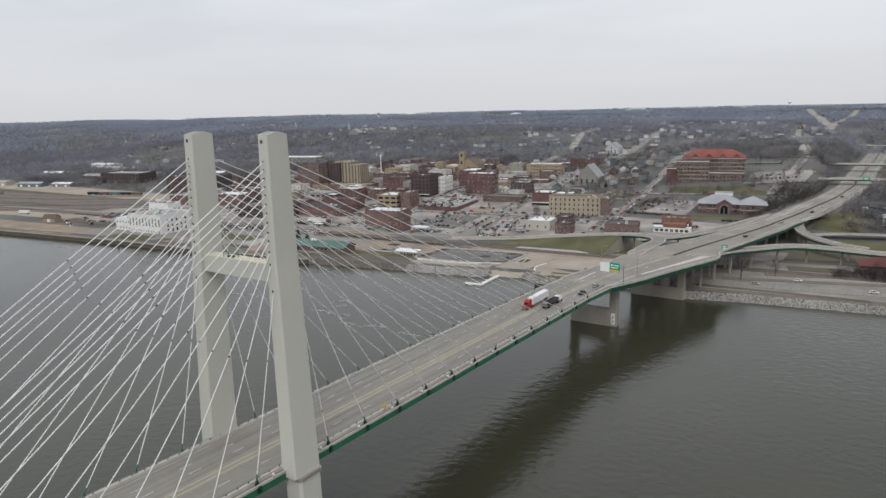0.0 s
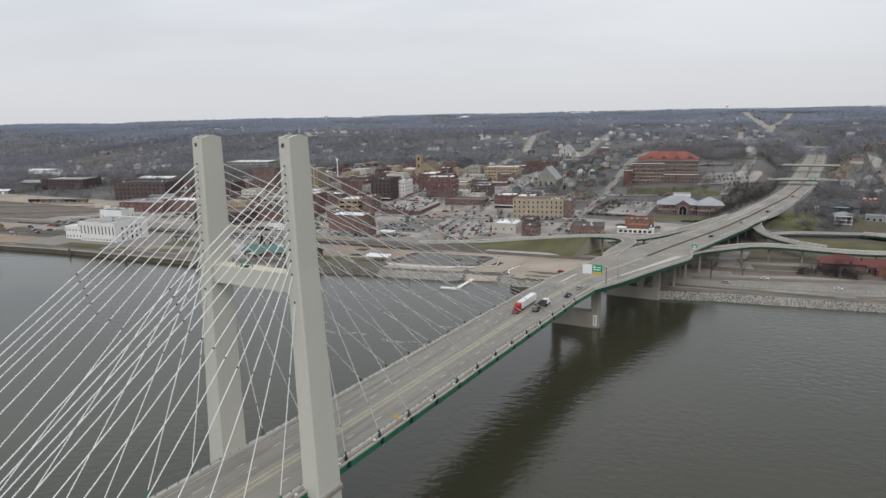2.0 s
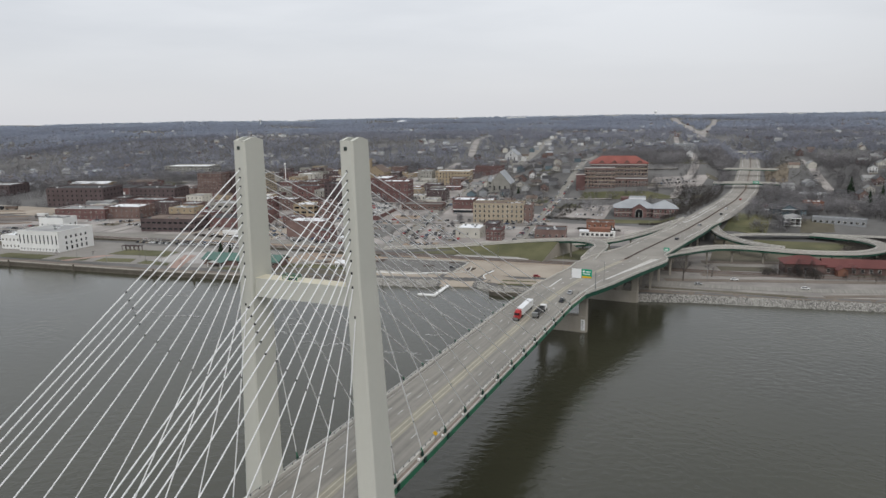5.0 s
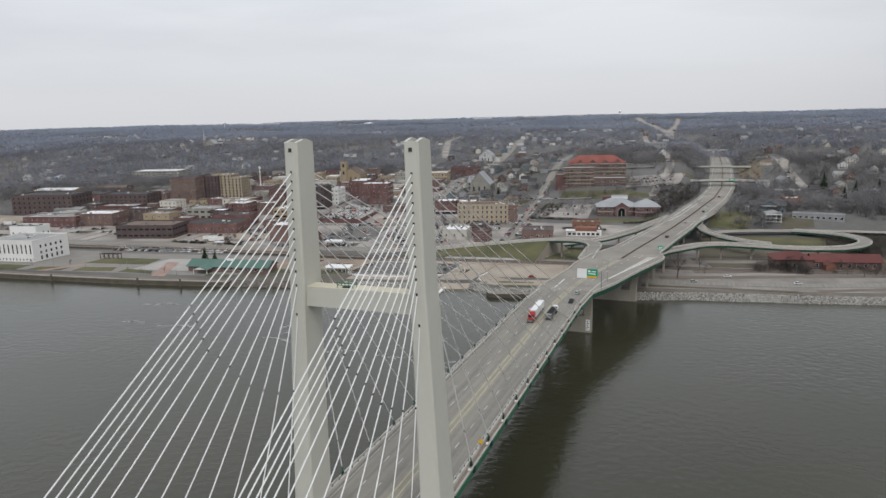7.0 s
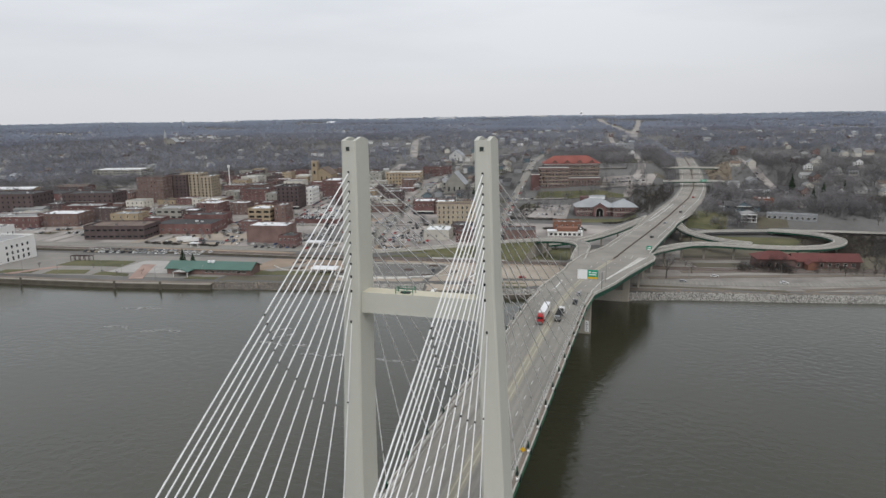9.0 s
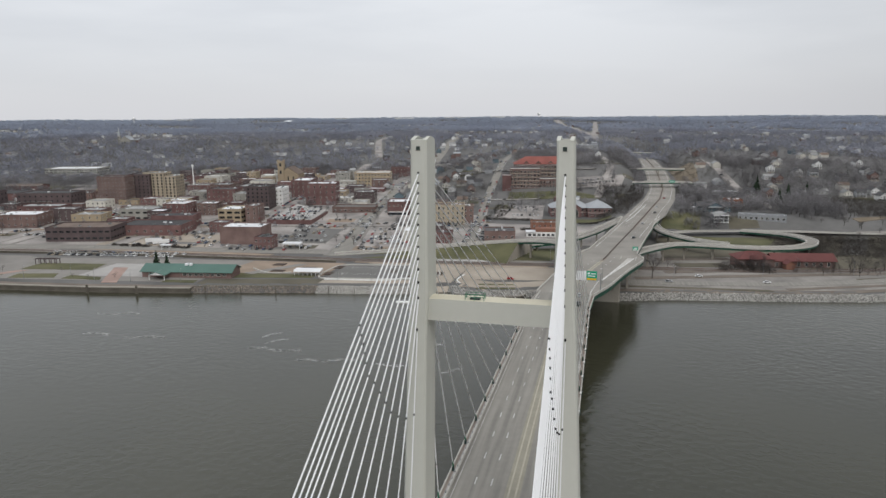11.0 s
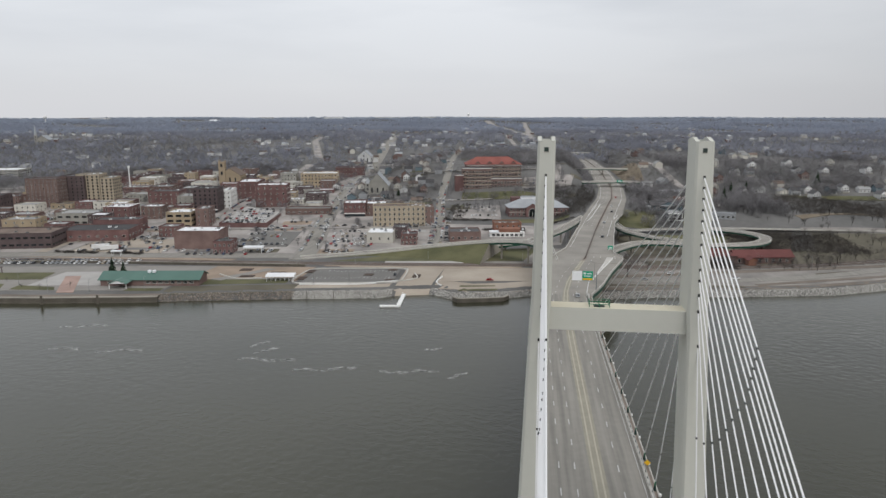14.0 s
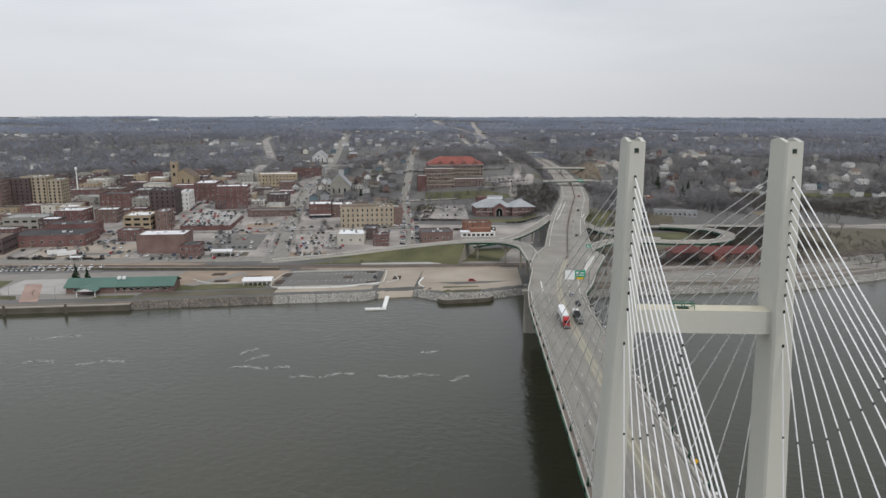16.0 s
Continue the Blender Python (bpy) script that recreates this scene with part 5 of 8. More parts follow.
HOMES = [(212, 811, 0), (237, 885, 0), (202, 774, 3), (198, 728, 5), (272, 835, 0), (284, 712, 2), (301, 719, 0), (344, 726, 0), (364, 727, 3), (382, 727, 7), (411, 762, 5), (425, 764, 0), (438, 750, 3), (328, 863, 0),
         (392, 892, 5), (405, 808, 0), (468, 838, 3), (226, 846, 5), (256, 792, 2), (318, 778, 4), (350, 800, 0), (452, 792, 1), (188, 690, 4), (168, 700, 2), (500, 770, 0), (540, 790, 5)]
STREETS = [
    ([(-184, 358), (-197, 430), (-222, 552), (-253, 750), (-297, 1088), (-352, 1500), (-410, 1900)], 6.5),
    ([(-90, 400), (-104, 542), (-120, 668), (-128, 825), (-142, 1000), (-170, 1400)], 4.8),
    ([(-292, 372), (-310, 480), (-338, 610), (-362, 760), (-420, 1100)], 7.0),
    ([(-382, 360), (-400, 470), (-425, 600), (-458, 780)], 6.0),
    ([(-480, 345), (-500, 460), (-528, 590), (-565, 780)], 6.0),
    ([(-900, 265), (-640, 310), (-470, 338), (-380, 352), (-283, 360), (-193, 371)], 6.0),
    ([(-640, 425), (-400, 462), (-205, 492), (-95, 508)], 5.5),
    ([(-700, 590), (-430, 628), (-235, 654), (-118, 668), (-60, 680)], 5.5),
    ([(-760, 720), (-470, 756), (-258, 780), (-126, 800), (0, 820)], 5.5),
    ([(-800, 860), (-500, 890), (-272, 925), (-136, 940)], 5.0),
    ([(150, 975), (158, 800), (172, 704), (174, 640), (178, 600)], 5.0),
    ([(-432, 1191), (-500, 1390), (-558, 1572), (-610, 1800)], 6.0),
    ([(52, 1470), (-2, 1560), (-22, 1800), (-30, 2400), (-53, 3500)], 8.0),
    ([(-24, 1830), (-70, 2150), (-138, 2775), (-265, 3720)], 13.0),
    ([(6, 690), (14, 760), (20, 830), (12, 960), (-8, 1150), (-60, 1500), (-90, 1900)], 5.0),
]
quad_patch("pavement", [(-640, 300), (-186, 366), (-222, 640), (-700, 640)], "city_paving", "worn tan and grey town paving", "pavement", 0.1, 8)
quad_patch("pavement", [(-186, 372), (-80, 412), (-100, 560), (-222, 560)], "city_paving", "pale paved town blocks", "pavement", 0.1, 8)
quad_patch("pavement", [(-80, 424), (10, 440), (20, 520), (-98, 520)], "city_paving", "pale paving round the filling station", "pavement", 0.1, 8)
quad_patch("pavement", [(-700, 640), (-222, 640), (-270, 900), (-760, 880)], "city_paving", "town blocks of worn paving", "pavement", 0.14, 8)
for k, (pts, half) in enumerate(STREETS):
    street(pts, half, "pale concrete town street with sidewalks" if k != 5 else "wide pale street along the riverfront", "road_concrete" if k in (0, 1, 5) else "city_paving")
quad_patch("railway_bed", [(-1000, 240), (-368, 328), (-368, 340), (-1000, 252)], "ballast", "brown gravel railway bed", "railway", 0.35)
tracks = thing("railway_tracks", pose(0, 0, 0), "rusty railway tracks on brown ballast", "railway", kind="structure")
for off in (0, 5):
    ln = [np.array([p[0], p[1] + off, 4.42]) for p in smooth([(-900, 262), (-640, 300), (-368, 331), (-289, 337), (-173, 344), (-95, 350), (-16, 358), (60, 362), (140, 372), (240, 404), (420, 500)], 8)]
    ribbon(ln, -2.3, 2.3, "ballast", 0.4, 0).done("ballast_bed", tracks)
    for s in (-0.72, 0.72):
        ribbon(ln, s - 0.05, s + 0.05, "rail_rust", 0.16, 0.17).done("rail", tracks)
quad_patch("railway_yard", [(-1300, 170), (-690, 300), (-600, 395), (-1300, 395)], "ballast", "brown rail yard of gravel and dead grass", "railway", 0.2, 12)
quad_patch("gravel_yard", [(-1300, 385), (-640, 402), (-660, 455), (-1300, 440)], "lot_tan", "pale gravel road and yards behind the rail yard", "yard", 0.26, 12)
for k in range(5):
    a_, b_ = (-912 + k * 40, 352 - k * 19), (-708 + k * 24, 424 - k * 15)
    c_ = (a_[0] - 1.6 * (b_[0] - a_[0]), a_[1] - 0.9 * (b_[1] - a_[1]))
    siding = thing("railway_siding", pose(0, 0, 0), "rusty rail siding in dark ballast and weeds", "railway", kind="structure")
    ln = [np.array([p[0], p[1], 4.5]) for p in smooth([c_, a_, b_], 12)]
    ribbon(ln, -2.6, 2.6, "asphalt" if k % 2 else "gravel_brown", 0.4, 0).done("ballast_bed", siding)
    for s in (-0.72, 0.72):
        ribbon(ln, s - 0.07, s + 0.07, "rail_rust", 0.16, 0.17).done("rail", siding)
for c, key, lab in (([(-1200, 232), (-720, 320), (-722, 334), (-1200, 262)], "dry_grass", "dead grass strip between the sidings"), ([(-1200, 352), (-760, 392), (-760, 400), (-1200, 372)], "grass", "green weedy strip beside the rail yard"),
                    ([(-780, 246), (-610, 268), (-606, 300), (-700, 296)], "lot_tan", "pale gravel lot by the river road"), ([(-640, 196), (-500, 222), (-500, 230), (-640, 206)], "lot_tan", "pale gravel strip on the quay"),
                    ([(-1000, 640), (-780, 660), (-790, 700), (-1000, 690)], "grass", "green field behind the rail yard"), ([(-1120, 560), (-950, 590), (-955, 600), (-1120, 572)], "path_concrete", "pale lane between the trees")):
    quad_patch("verge", c, key, lab, "verge", 0.3, 12)
for c, key, lab in (([(-400, 352), (-300, 360), (-306, 424), (-404, 418)], "lot_tan", "tan worn lot beside the low red store"), ([(-420, 341), (-236, 344), (-232, 354), (-424, 352)], "gravel_brown", "brown gravel strip beside the railway"),
                    ([(-286, 358), (-226, 364), (-228, 384), (-288, 378)], "lot_asphalt", "dark asphalt lot before the brown brick hall"), ([(-360, 372), (-312, 378), (-314, 388), (-362, 382)], "asphalt", "patched dark asphalt strip"),
                    ([(-120, 344), (-66, 350), (-60, 374), (-120, 366)], "plaza_pale", "pale concrete yard below the green bank"), ([(-148, 338), (-8, 350), (-8, 353), (-148, 341)], "lot_tan", "tan gravel strip beside the tracks")):
    quad_patch("lot", c, key, lab, "lot", 0.26)
# riverfront
quad_patch("promenade", [(-515, 226), (-240, 262), (-235, 330), (-515, 300)], "path_concrete", "pale riverfront promenade", "promenade", 0.14)
quad_patch("verge", [(-900, 158), (-515, 222), (-515, 252), (-900, 210)], "gravel_brown", "muddy brown bank with gravel", "verge", 0.2, 12)
quad_patch("lawn", [(-640, 255), (-480, 270), (-480, 285), (-640, 275)], "dry_grass", "worn grass behind the river wall", "lawn", 0.25)
for c in ([(-385, 270), (-332, 278), (-336, 297), (-386, 290)], [(-372, 246), (-341, 253), (-347, 264), (-374, 258)], [(-334, 252), (-305, 254), (-310, 261), (-335, 262)],
          [(-262, 258), (-240, 261), (-240, 267), (-262, 264)], [(-470, 232), (-420, 238), (-422, 252), (-470, 246)], [(-410, 240), (-382, 245), (-384, 256), (-410, 250)]):
    quad_patch("lawn", c, "grass", "short winter lawn on the riverfront", "lawn", 0.24)
for c in ([(-300, 249), (-290, 251), (-312, 290), (-322, 288)], [(-400, 240), (-392, 241), (-376, 268), (-384, 266)]):
    quad_patch("plaza_paving", c, "pink_paving", "pink brick paving strip on the promenade", "paving", 0.26)
quad_patch("plaza_paving", [(-330, 262), (-284, 268), (-290, 306), (-330, 300)], "plaza_pale", "pale plaza paving", "paving", 0.2)
quad_patch("car_park", [(-640, 262), (-505, 268), (-520, 345), (-640, 335)], "city_paving", "gravel car park beside the civic hall", "car park", 0.2)
quad_patch("car_park", [(-412, 306), (-292, 322), (-300, 348), (-414, 338)], "lot_asphalt", "asphalt car park along the riverfront", "car park", 0.2)
quad_patch("car_park", [(-186, 398), (-136, 404), (-146, 490), (-196, 512)], "city_paving", "pale car park behind the beige office", "car park", 0.22)
quad_patch("car_park", [(-92, 540), (-44, 548), (-50, 640), (-98, 630)], "city_paving", "sloping pale car park on the hill", "car park", 0.25)
quad_patch("parking_deck", [(-305, 482), (-262, 486), (-270, 545), (-318, 575)], "plaza_pale", "bright concrete parking deck above low shops", "car park", 3.9)
deck_wall = thing("deck_wall", pose(0, 0, 0), "low red brick wall under the parking deck", "wall", kind="structure")
for pa, pb in (((-306, 481.4), (-261.4, 485.4)), ((-261.4, 486), (-269.4, 545.5)), ((-306, 482), (-319, 575.5))):
    ribbon([np.array([pa[0] + (pb[0] - pa[0]) * u, pa[1] + (pb[1] - pa[1]) * u, gz(-285, 482) + 4.7]) for u in np.linspace(0, 1, 9)], -0.25, 0.25, "brick_red", 6.0).done("brick_wall", deck_wall)
quad_patch("car_park", [(-255, 400), (-212, 404), (-222, 470), (-262, 466)], "lot_asphalt", "dark asphalt car park", "car park", 0.3)
quad_patch("car_park", [(-26, 726), (34, 740), (40, 790), (-24, 770)], "city_paving", "pale car park beside the school", "car park", 0.3)
quad_patch("car_park", [(-161, 290), (-102, 300), (-104, 336), (-161, 328)], "lot_asphalt", "riverside asphalt car park with marked stalls", "car park", 0.2)
bb = Build()
for k in range(19):
    for y0 in (302, 322):
        x = -157 + k * 2.8
        yy = y0 + (x + 157) * 0.14
        bb.face([(x - 0.08, yy, 4.22), (x + 0.08, yy, 4.22), (x + 0.08, yy + 5, 4.22), (x - 0.08, yy + 5, 4.22)], "white_line")
tagged(bb.done("stall_markings"), "white painted parking stall lines on asphalt", "markings", kind="structure")
quad_patch("lawn", [(-160, 356), (-20, 374), (-8, 424), (-78, 408)], "grass", "green embankment lawn beside the ramp", "lawn", 0.3)
quad_patch("gravel_yard", [(-240, 290), (-165, 296), (-165, 336), (-240, 330)], "gravel_brown", "brown gravel strip with paths by the depot", "yard", 0.12)
for c in ([(-222, 292), (-168, 300), (-168, 303), (-222, 295)], [(-222, 292), (-214, 290), (-190, 326), (-197, 327)]):
    quad_patch("path", c, "path_concrete", "pale concrete footpath", "path", 0.3)
quad_patch("boat_ramp", [(-98, 274), (-77, 280), (-74, 345), (-100, 342)], "lot_tan", "paved boat ramp down to the water", "boat ramp", 0.1)
quad_patch("pavement", [(-74, 306), (-8, 316), (-8, 350), (-74, 344)], "lot_tan", "pale gravel yard by the boat ramp", "yard", 0.15)
quad_patch("lawn", [(-58, 286), (-34, 291), (-36, 300), (-58, 297)], "grass", "small green lawn behind the river wall", "lawn", 0.25)
quad_patch("gravel_yard", [(-160, 340), (-20, 352), (-20, 356), (-160, 344)], "gravel_brown", "brown gravel strip beside the tracks", "yard", 0.3)
# north of the bridge
quad_patch("pavement", [(20, 300), (260, 372), (280, 420), (26, 430)], "ramp_ground", "pale paved and gravel ground under the ramps", "pavement", 0.1)
quad_patch("pavement", [(-60, 352), (26, 362), (26, 430), (-10, 420)], "ramp_ground", "paved ground below the viaduct", "pavement", 0.16)
quad_patch("gravel_yard", [(40, 330), (240, 388), (236, 394), (38, 336)], "worn_ground", "brown gravel strip along the river road", "yard", 0.3)
for c, key, lab in (([(60, 352), (240, 402), (238, 406), (58, 358)], "worn_ground", "brown gravel strip beside the road"), ([(70, 372), (104, 380), (100, 392), (66, 384)], "dry_grass", "worn grass island in the yard"), ([(56, 392), (108, 406), (106, 412), (54, 400)], "worn_ground", "brown earth strip under the ramp"),
                    ([(180, 352), (262, 386), (258, 392), (178, 360)], "dry_grass", "dry grass verge by the river road"), ([(30, 308), (120, 316), (118, 319), (30, 312)], "dry_grass", "thin grass verge above the rocks"), ([(130, 320), (240, 362), (238, 366), (128, 324)], "worn_ground", "brown path above the rock bank")):
    quad_patch("verge", c, key, lab, "verge", 0.28)
street([(28, 322), (91, 328), (163, 346), (250, 388), (420, 480)], 4.5, "riverside road beside the rock bank", "road_concrete", 0.3, False)
quad_patch("verge", [(150, 382), (300, 424), (330, 470), (160, 432)], "dry_grass", "rough brown ground beside the red depot", "verge", 0.34)
quad_patch("lawn", [(78, 458), (142, 458), (156, 490), (90, 490)], "grass", "oval lawn inside the loop ramp", "lawn", 0.35)
quad_patch("lawn", [(60, 400), (190, 440), (215, 512), (58, 480)], "dry_grass", "dry grass bank between the ramps", "lawn", 0.12)
quad_patch("lawn", [(64, 505), (98, 512), (104, 556), (72, 560)], "grass", "worn green-brown lawn beside the highway", "lawn", 0.2)
quad_patch("lawn", [(124, 520), (150, 524), (150, 548), (126, 546)], "dry_grass", "worn lawn between the old houses", "lawn", 0.2)
quad_patch("lawn", [(-40, 530), (22, 540), (22, 556), (-44, 548)], "grass", "lawn in front of the library", "lawn", 0.2)
quad_patch("field", [(234, 540), (420, 628), (417, 636), (230, 549)], "reed_tan", "thin tan strip of dry reeds below the brush", "field", 0.35, 10)
quad_patch("field", [(196, 402), (420, 500), (440, 524), (232, 512)], "dry_grass", "smooth brown winter field beside the river road", "field", 0.3, 10)
quad_patch("field", [(226, 514), (440, 526), (446, 534), (226, 523)], "ramp_ground", "pale level road along the edge of the field", "road", 0.42, 10)
quad_patch("field", [(270, 694), (440, 700), (440, 716), (270, 710)], "grass", "strip of lawn below the hill houses", "lawn", 0.3, 10)
quad_patch("lawn", [(-96, 670), (20, 690), (-26, 716), (-98, 704)], "grass", "lawn below the brick school", "lawn", 0.25)
quad_patch("lawn", [(104, 752), (126, 768), (134, 905), (106, 960)], "reed_tan", "tan grassed knoll beside the highway", "lawn", 0.4)
quad_patch("lawn", [(-900, 640), (-720, 650), (-730, 720), (-900, 700)], "grass", "green field behind the warehouses", "lawn", 0.3)


# ---------------------------------------------------------------- river edge
def shore_y(x):
    return float(np.interp(x, SHORE_X, SHORE_Y))


wall_line = [np.array([x, shore_y(x) + 1.5, 3.3]) for x in np.linspace(-900, -236, 90)]
sw = thing("river_wall", pose(0, 0, 0), "dark weathered river wall with a pale cap", "wall", kind="structure")
ribbon(wall_line, -0.8, 0.9, "timber_wall", 7.0, -0.4).done("wall_face", sw)
ribbon(wall_line, -1.2, 1.1, "stained_concrete", 0.5, 0.1).done("cap", sw)
ribbon(wall_line, 1.0, 2.2, "timber_wall", 1.4, -2.8).done("wale", sw)
ribbon(wall_line, -12.5, -1.1, "worn_ground", 0.6, 0.0).done("quay", sw)
for x in (-436, -372, -300, -268):
    bb = Build()
    for a in range(3):
        bb.tube((x + (a - 1) * 0.7, shore_y(x) - 3.2 + 0.5 * (a % 2), -3), (x + (a - 1) * 0.35, shore_y(x) - 3.0, 5.6), 0.42, 0.38, "timber_wall", 8)
    tagged(bb.done("mooring_dolphin"), "cluster of dark timber mooring piles in the river", "mooring pile", "mooring piles")
for x in (-225, -214, -203, -181, -148, -132):
    bb = Build()
    bb.tube((x, shore_y(x) - 1.5, -3), (x, shore_y(x) - 1.5, 5.2), 0.22, 0.2, "timber_wall", 7)
    tagged(bb.done("mooring_pile"), "single dark mooring pile at the bank", "mooring pile", "mooring piles")


def rocks(name, x0, x1, s0, s1, n, size, key, label, seed):
    """Loose rocks on the bank between x0 and x1, from s0 to s1 metres off the water line."""
    r = np.random.RandomState(seed)
    base = np.array([(0, 0, -1), (1, 0, 0), (0, 1, 0), (-1, 0, 0), (0, -1, 0), (0, 0, 1)], float)
    tri = np.array([(0, 2, 1), (0, 3, 2), (0, 4, 3), (0, 1, 4), (5, 1, 2), (5, 2, 3), (5, 3, 4), (5, 4, 1)])
    x = r.uniform(x0, x1, n)
    s = r.uniform(s0, s1, n)
    y = np.interp(x, SHORE_X, SHORE_Y) + s
    z = ground_z(x, y) + 0.1
    sc = r.uniform(0.45, 1.0, (n, 1, 3)) * size * r.uniform(0.6, 1.3, (n, 1, 1))
    a = r.uniform(0, 6.28, n)
    p = base[None] * sc * r.uniform(0.75, 1.25, (n, 6, 3))
    px = p[:, :, 0] * np.cos(a)[:, None] - p[:, :, 1] * np.sin(a)[:, None]
    py = p[:, :, 0] * np.sin(a)[:, None] + p[:, :, 1] * np.cos(a)[:, None]
    v = np.stack([px + x[:, None], py + y[:, None], p[:, :, 2] + z[:, None]], 2).reshape(-1, 3)
    f = (tri[None] + 6 * np.arange(n)[:, None, None]).reshape(-1, 3)
    soup(name, v, f, key, label, "rocks")


def soup(name, v, f, key, label, category):
    me_ = bpy.data.meshes.new(name)
    me_.vertices.add(len(v))
    me_.vertices.foreach_set("co", np.asarray(v, np.float32).ravel())
    me_.loops.add(3 * len(f))
    me_.loops.foreach_set("vertex_index", np.asarray(f, np.int32).ravel())
    me_.polygons.add(len(f))
    me_.polygons.foreach_set("loop_start", np.arange(0, 3 * len(f), 3, dtype=np.int32))
    me_.update(calc_edges=True)
    me_.materials.append(M[key])
    return tagged(new(name, me_), label, category, kind="stuff")


rocks("bank_rocks", 18, 330, -3.5, 7, 14000, 0.6, "rock", "pale grey quarry rocks along the river bank", 1)
rocks("bank_rocks", -158, -99, -3.0, 7.5, 4600, 0.58, "rock", "pale grey rocks piled below the car park", 2)
rocks("bank_rocks", -76, -8, -2.5, 6.5, 3000, 0.58, "rock", "pale rocks beside the boat ramp", 3)
rocks("bank_rocks", -238, -158, -2.5, 7, 1700, 0.65, "dark_rock", "brown rocks on the muddy bank", 4)
rocks("bank_rocks", -8, 22, -2, 12, 600, 0.9, "rock", "pale rocks under the bridge approach", 5)


def dock():
    t = thing("floating_dock", pose(0, 0, 0), "white L-shaped floating dock on the river", "dock")
    for p, q, nm in (((-92, 292), (-90.4, 260.6), "gangway"), ((-101, 257.4), (-89.2, 259.4), "float")):
        ln = smooth([(*p, 0.9), (*q, 0.8)], 4)
        ribbon(ln, -1.1, 1.1, "white_paint", 0.8).done(nm, t)
        ribbon(ln, 0.95, 1.05, "white_paint", 0.1, 0.7).done("rail", t)
    t2 = thing("river_landing", pose(0, 0, 0), "dark sheet-pile landing wall at the water", "wall")
    ln = smooth([(-60, 276, 2.4), (-57, 272.5, 2.4), (-30, 279, 2.4), (-27, 284, 2.4)], 3)
    ribbon(ln, -0.5, 0.5, "timber_wall", 5.4).done("pile_wall", t2)
    ribbon(ln, -0.8, 0.6, "stained_concrete", 0.3, 0.25).done("cap", t2)
    t3 = thing("boat_ramp_wall", pose(0, 0, 0), "white concrete walls along the car park and ramp", "wall")
    for pts in ([(-160, 287, 4.9), (-125, 291, 4.9), (-108, 299, 4.9), (-99, 303, 4.9)], [(-72, 318, 4.9), (-74, 304, 4.6), (-70, 296, 4.4)]):
        ribbon(smooth(pts, 4), -0.35, 0.35, "white_paint", 1.4).done("parapet", t3)


dock()


def kiosk():
    t = thing("shelter", pose(-184, 292, 4, 0, 0, 8), "row of small open shelters with white metal roofs", "shelter")
    for k in range(2):
        bb = Build()
        gable_roof(bb, 0, k * 4.2, 18, k * 4.2 + 4, 3.2, 1.1, "roof_white", 0.3, True, 0.12)
        bb.done("roof", t)
    for k in range(7):
        for y in (0.3, 4.0, 8.0):
            bb = Build()
            bb.box(k * 2.9 + 0.2, y, -0.5, k * 2.9 + 0.45, y + 0.25, 3.3, "white_paint")
            bb.done("post", t)


kiosk()


def pergola(x, y, rot):
    t = thing("pergola", pose(x, y, 4.1, 0, 0, rot), "dark timber pergola on the promenade", "pergola")
    for k in range(5):
        for s in (0, 4):
            bb = Build()
            bb.box(k * 4, s, -0.4, k * 4 + 0.4, s + 0.4, 3.6, "brick_dark")
            bb.done("post", t)
    bb = Build()
    for k in range(17):
        bb.box(k * 1.05 - 0.3, -0.8, 3.6, k * 1.05 - 0.1, 5.2, 3.85, "brick_dark")
    bb.done("slats", t)


pergola(-388, 286, 10)


# ---------------------------------------------------------------- lots, yards and verges between the town buildings
rl = random.Random(41)
LOTS = []
KINDS = [("lot_asphalt", "dark asphalt car park between town buildings", "car park"), ("asphalt", "patched asphalt yard", "yard"), ("gravel_brown", "brown gravel yard between buildings", "yard"), ("dry_grass", "worn grass verge in the town", "verge"), ("plaza_pale", "pale concrete yard between buildings", "yard")]
for k in range(420):
    u, v = rl.uniform(-640, -120), rl.uniform(372, 640)
    w, d = rl.uniform(9, 30), rl.uniform(7, 20)
    cx, cy = u + w / 2, v + d / 2
    if street_gap(cx, cy) < w / 2 + 8 or any(math.hypot(cx - a, cy - c) < q * 0.75 + 0.4 * math.hypot(w, d) for a, c, q in FOOT + LOTS):
        continue
    if -200 < cx < -130 and 395 < cy < 500 or -325 < cx < -255 and 475 < cy < 580:
        continue
    LOTS.append((cx, cy, 0.45 * math.hypot(w, d)))
    key, label, cat = rl.choice(KINDS)
    c_, s_ = math.cos(radians(10)), math.sin(radians(10))
    quad_patch("yard", [(u + c_ * a - s_ * b_, v + s_ * a + c_ * b_) for a, b_ in ((0, 0), (w, 0), (w, d), (0, d))], key, label, cat, 0.2)


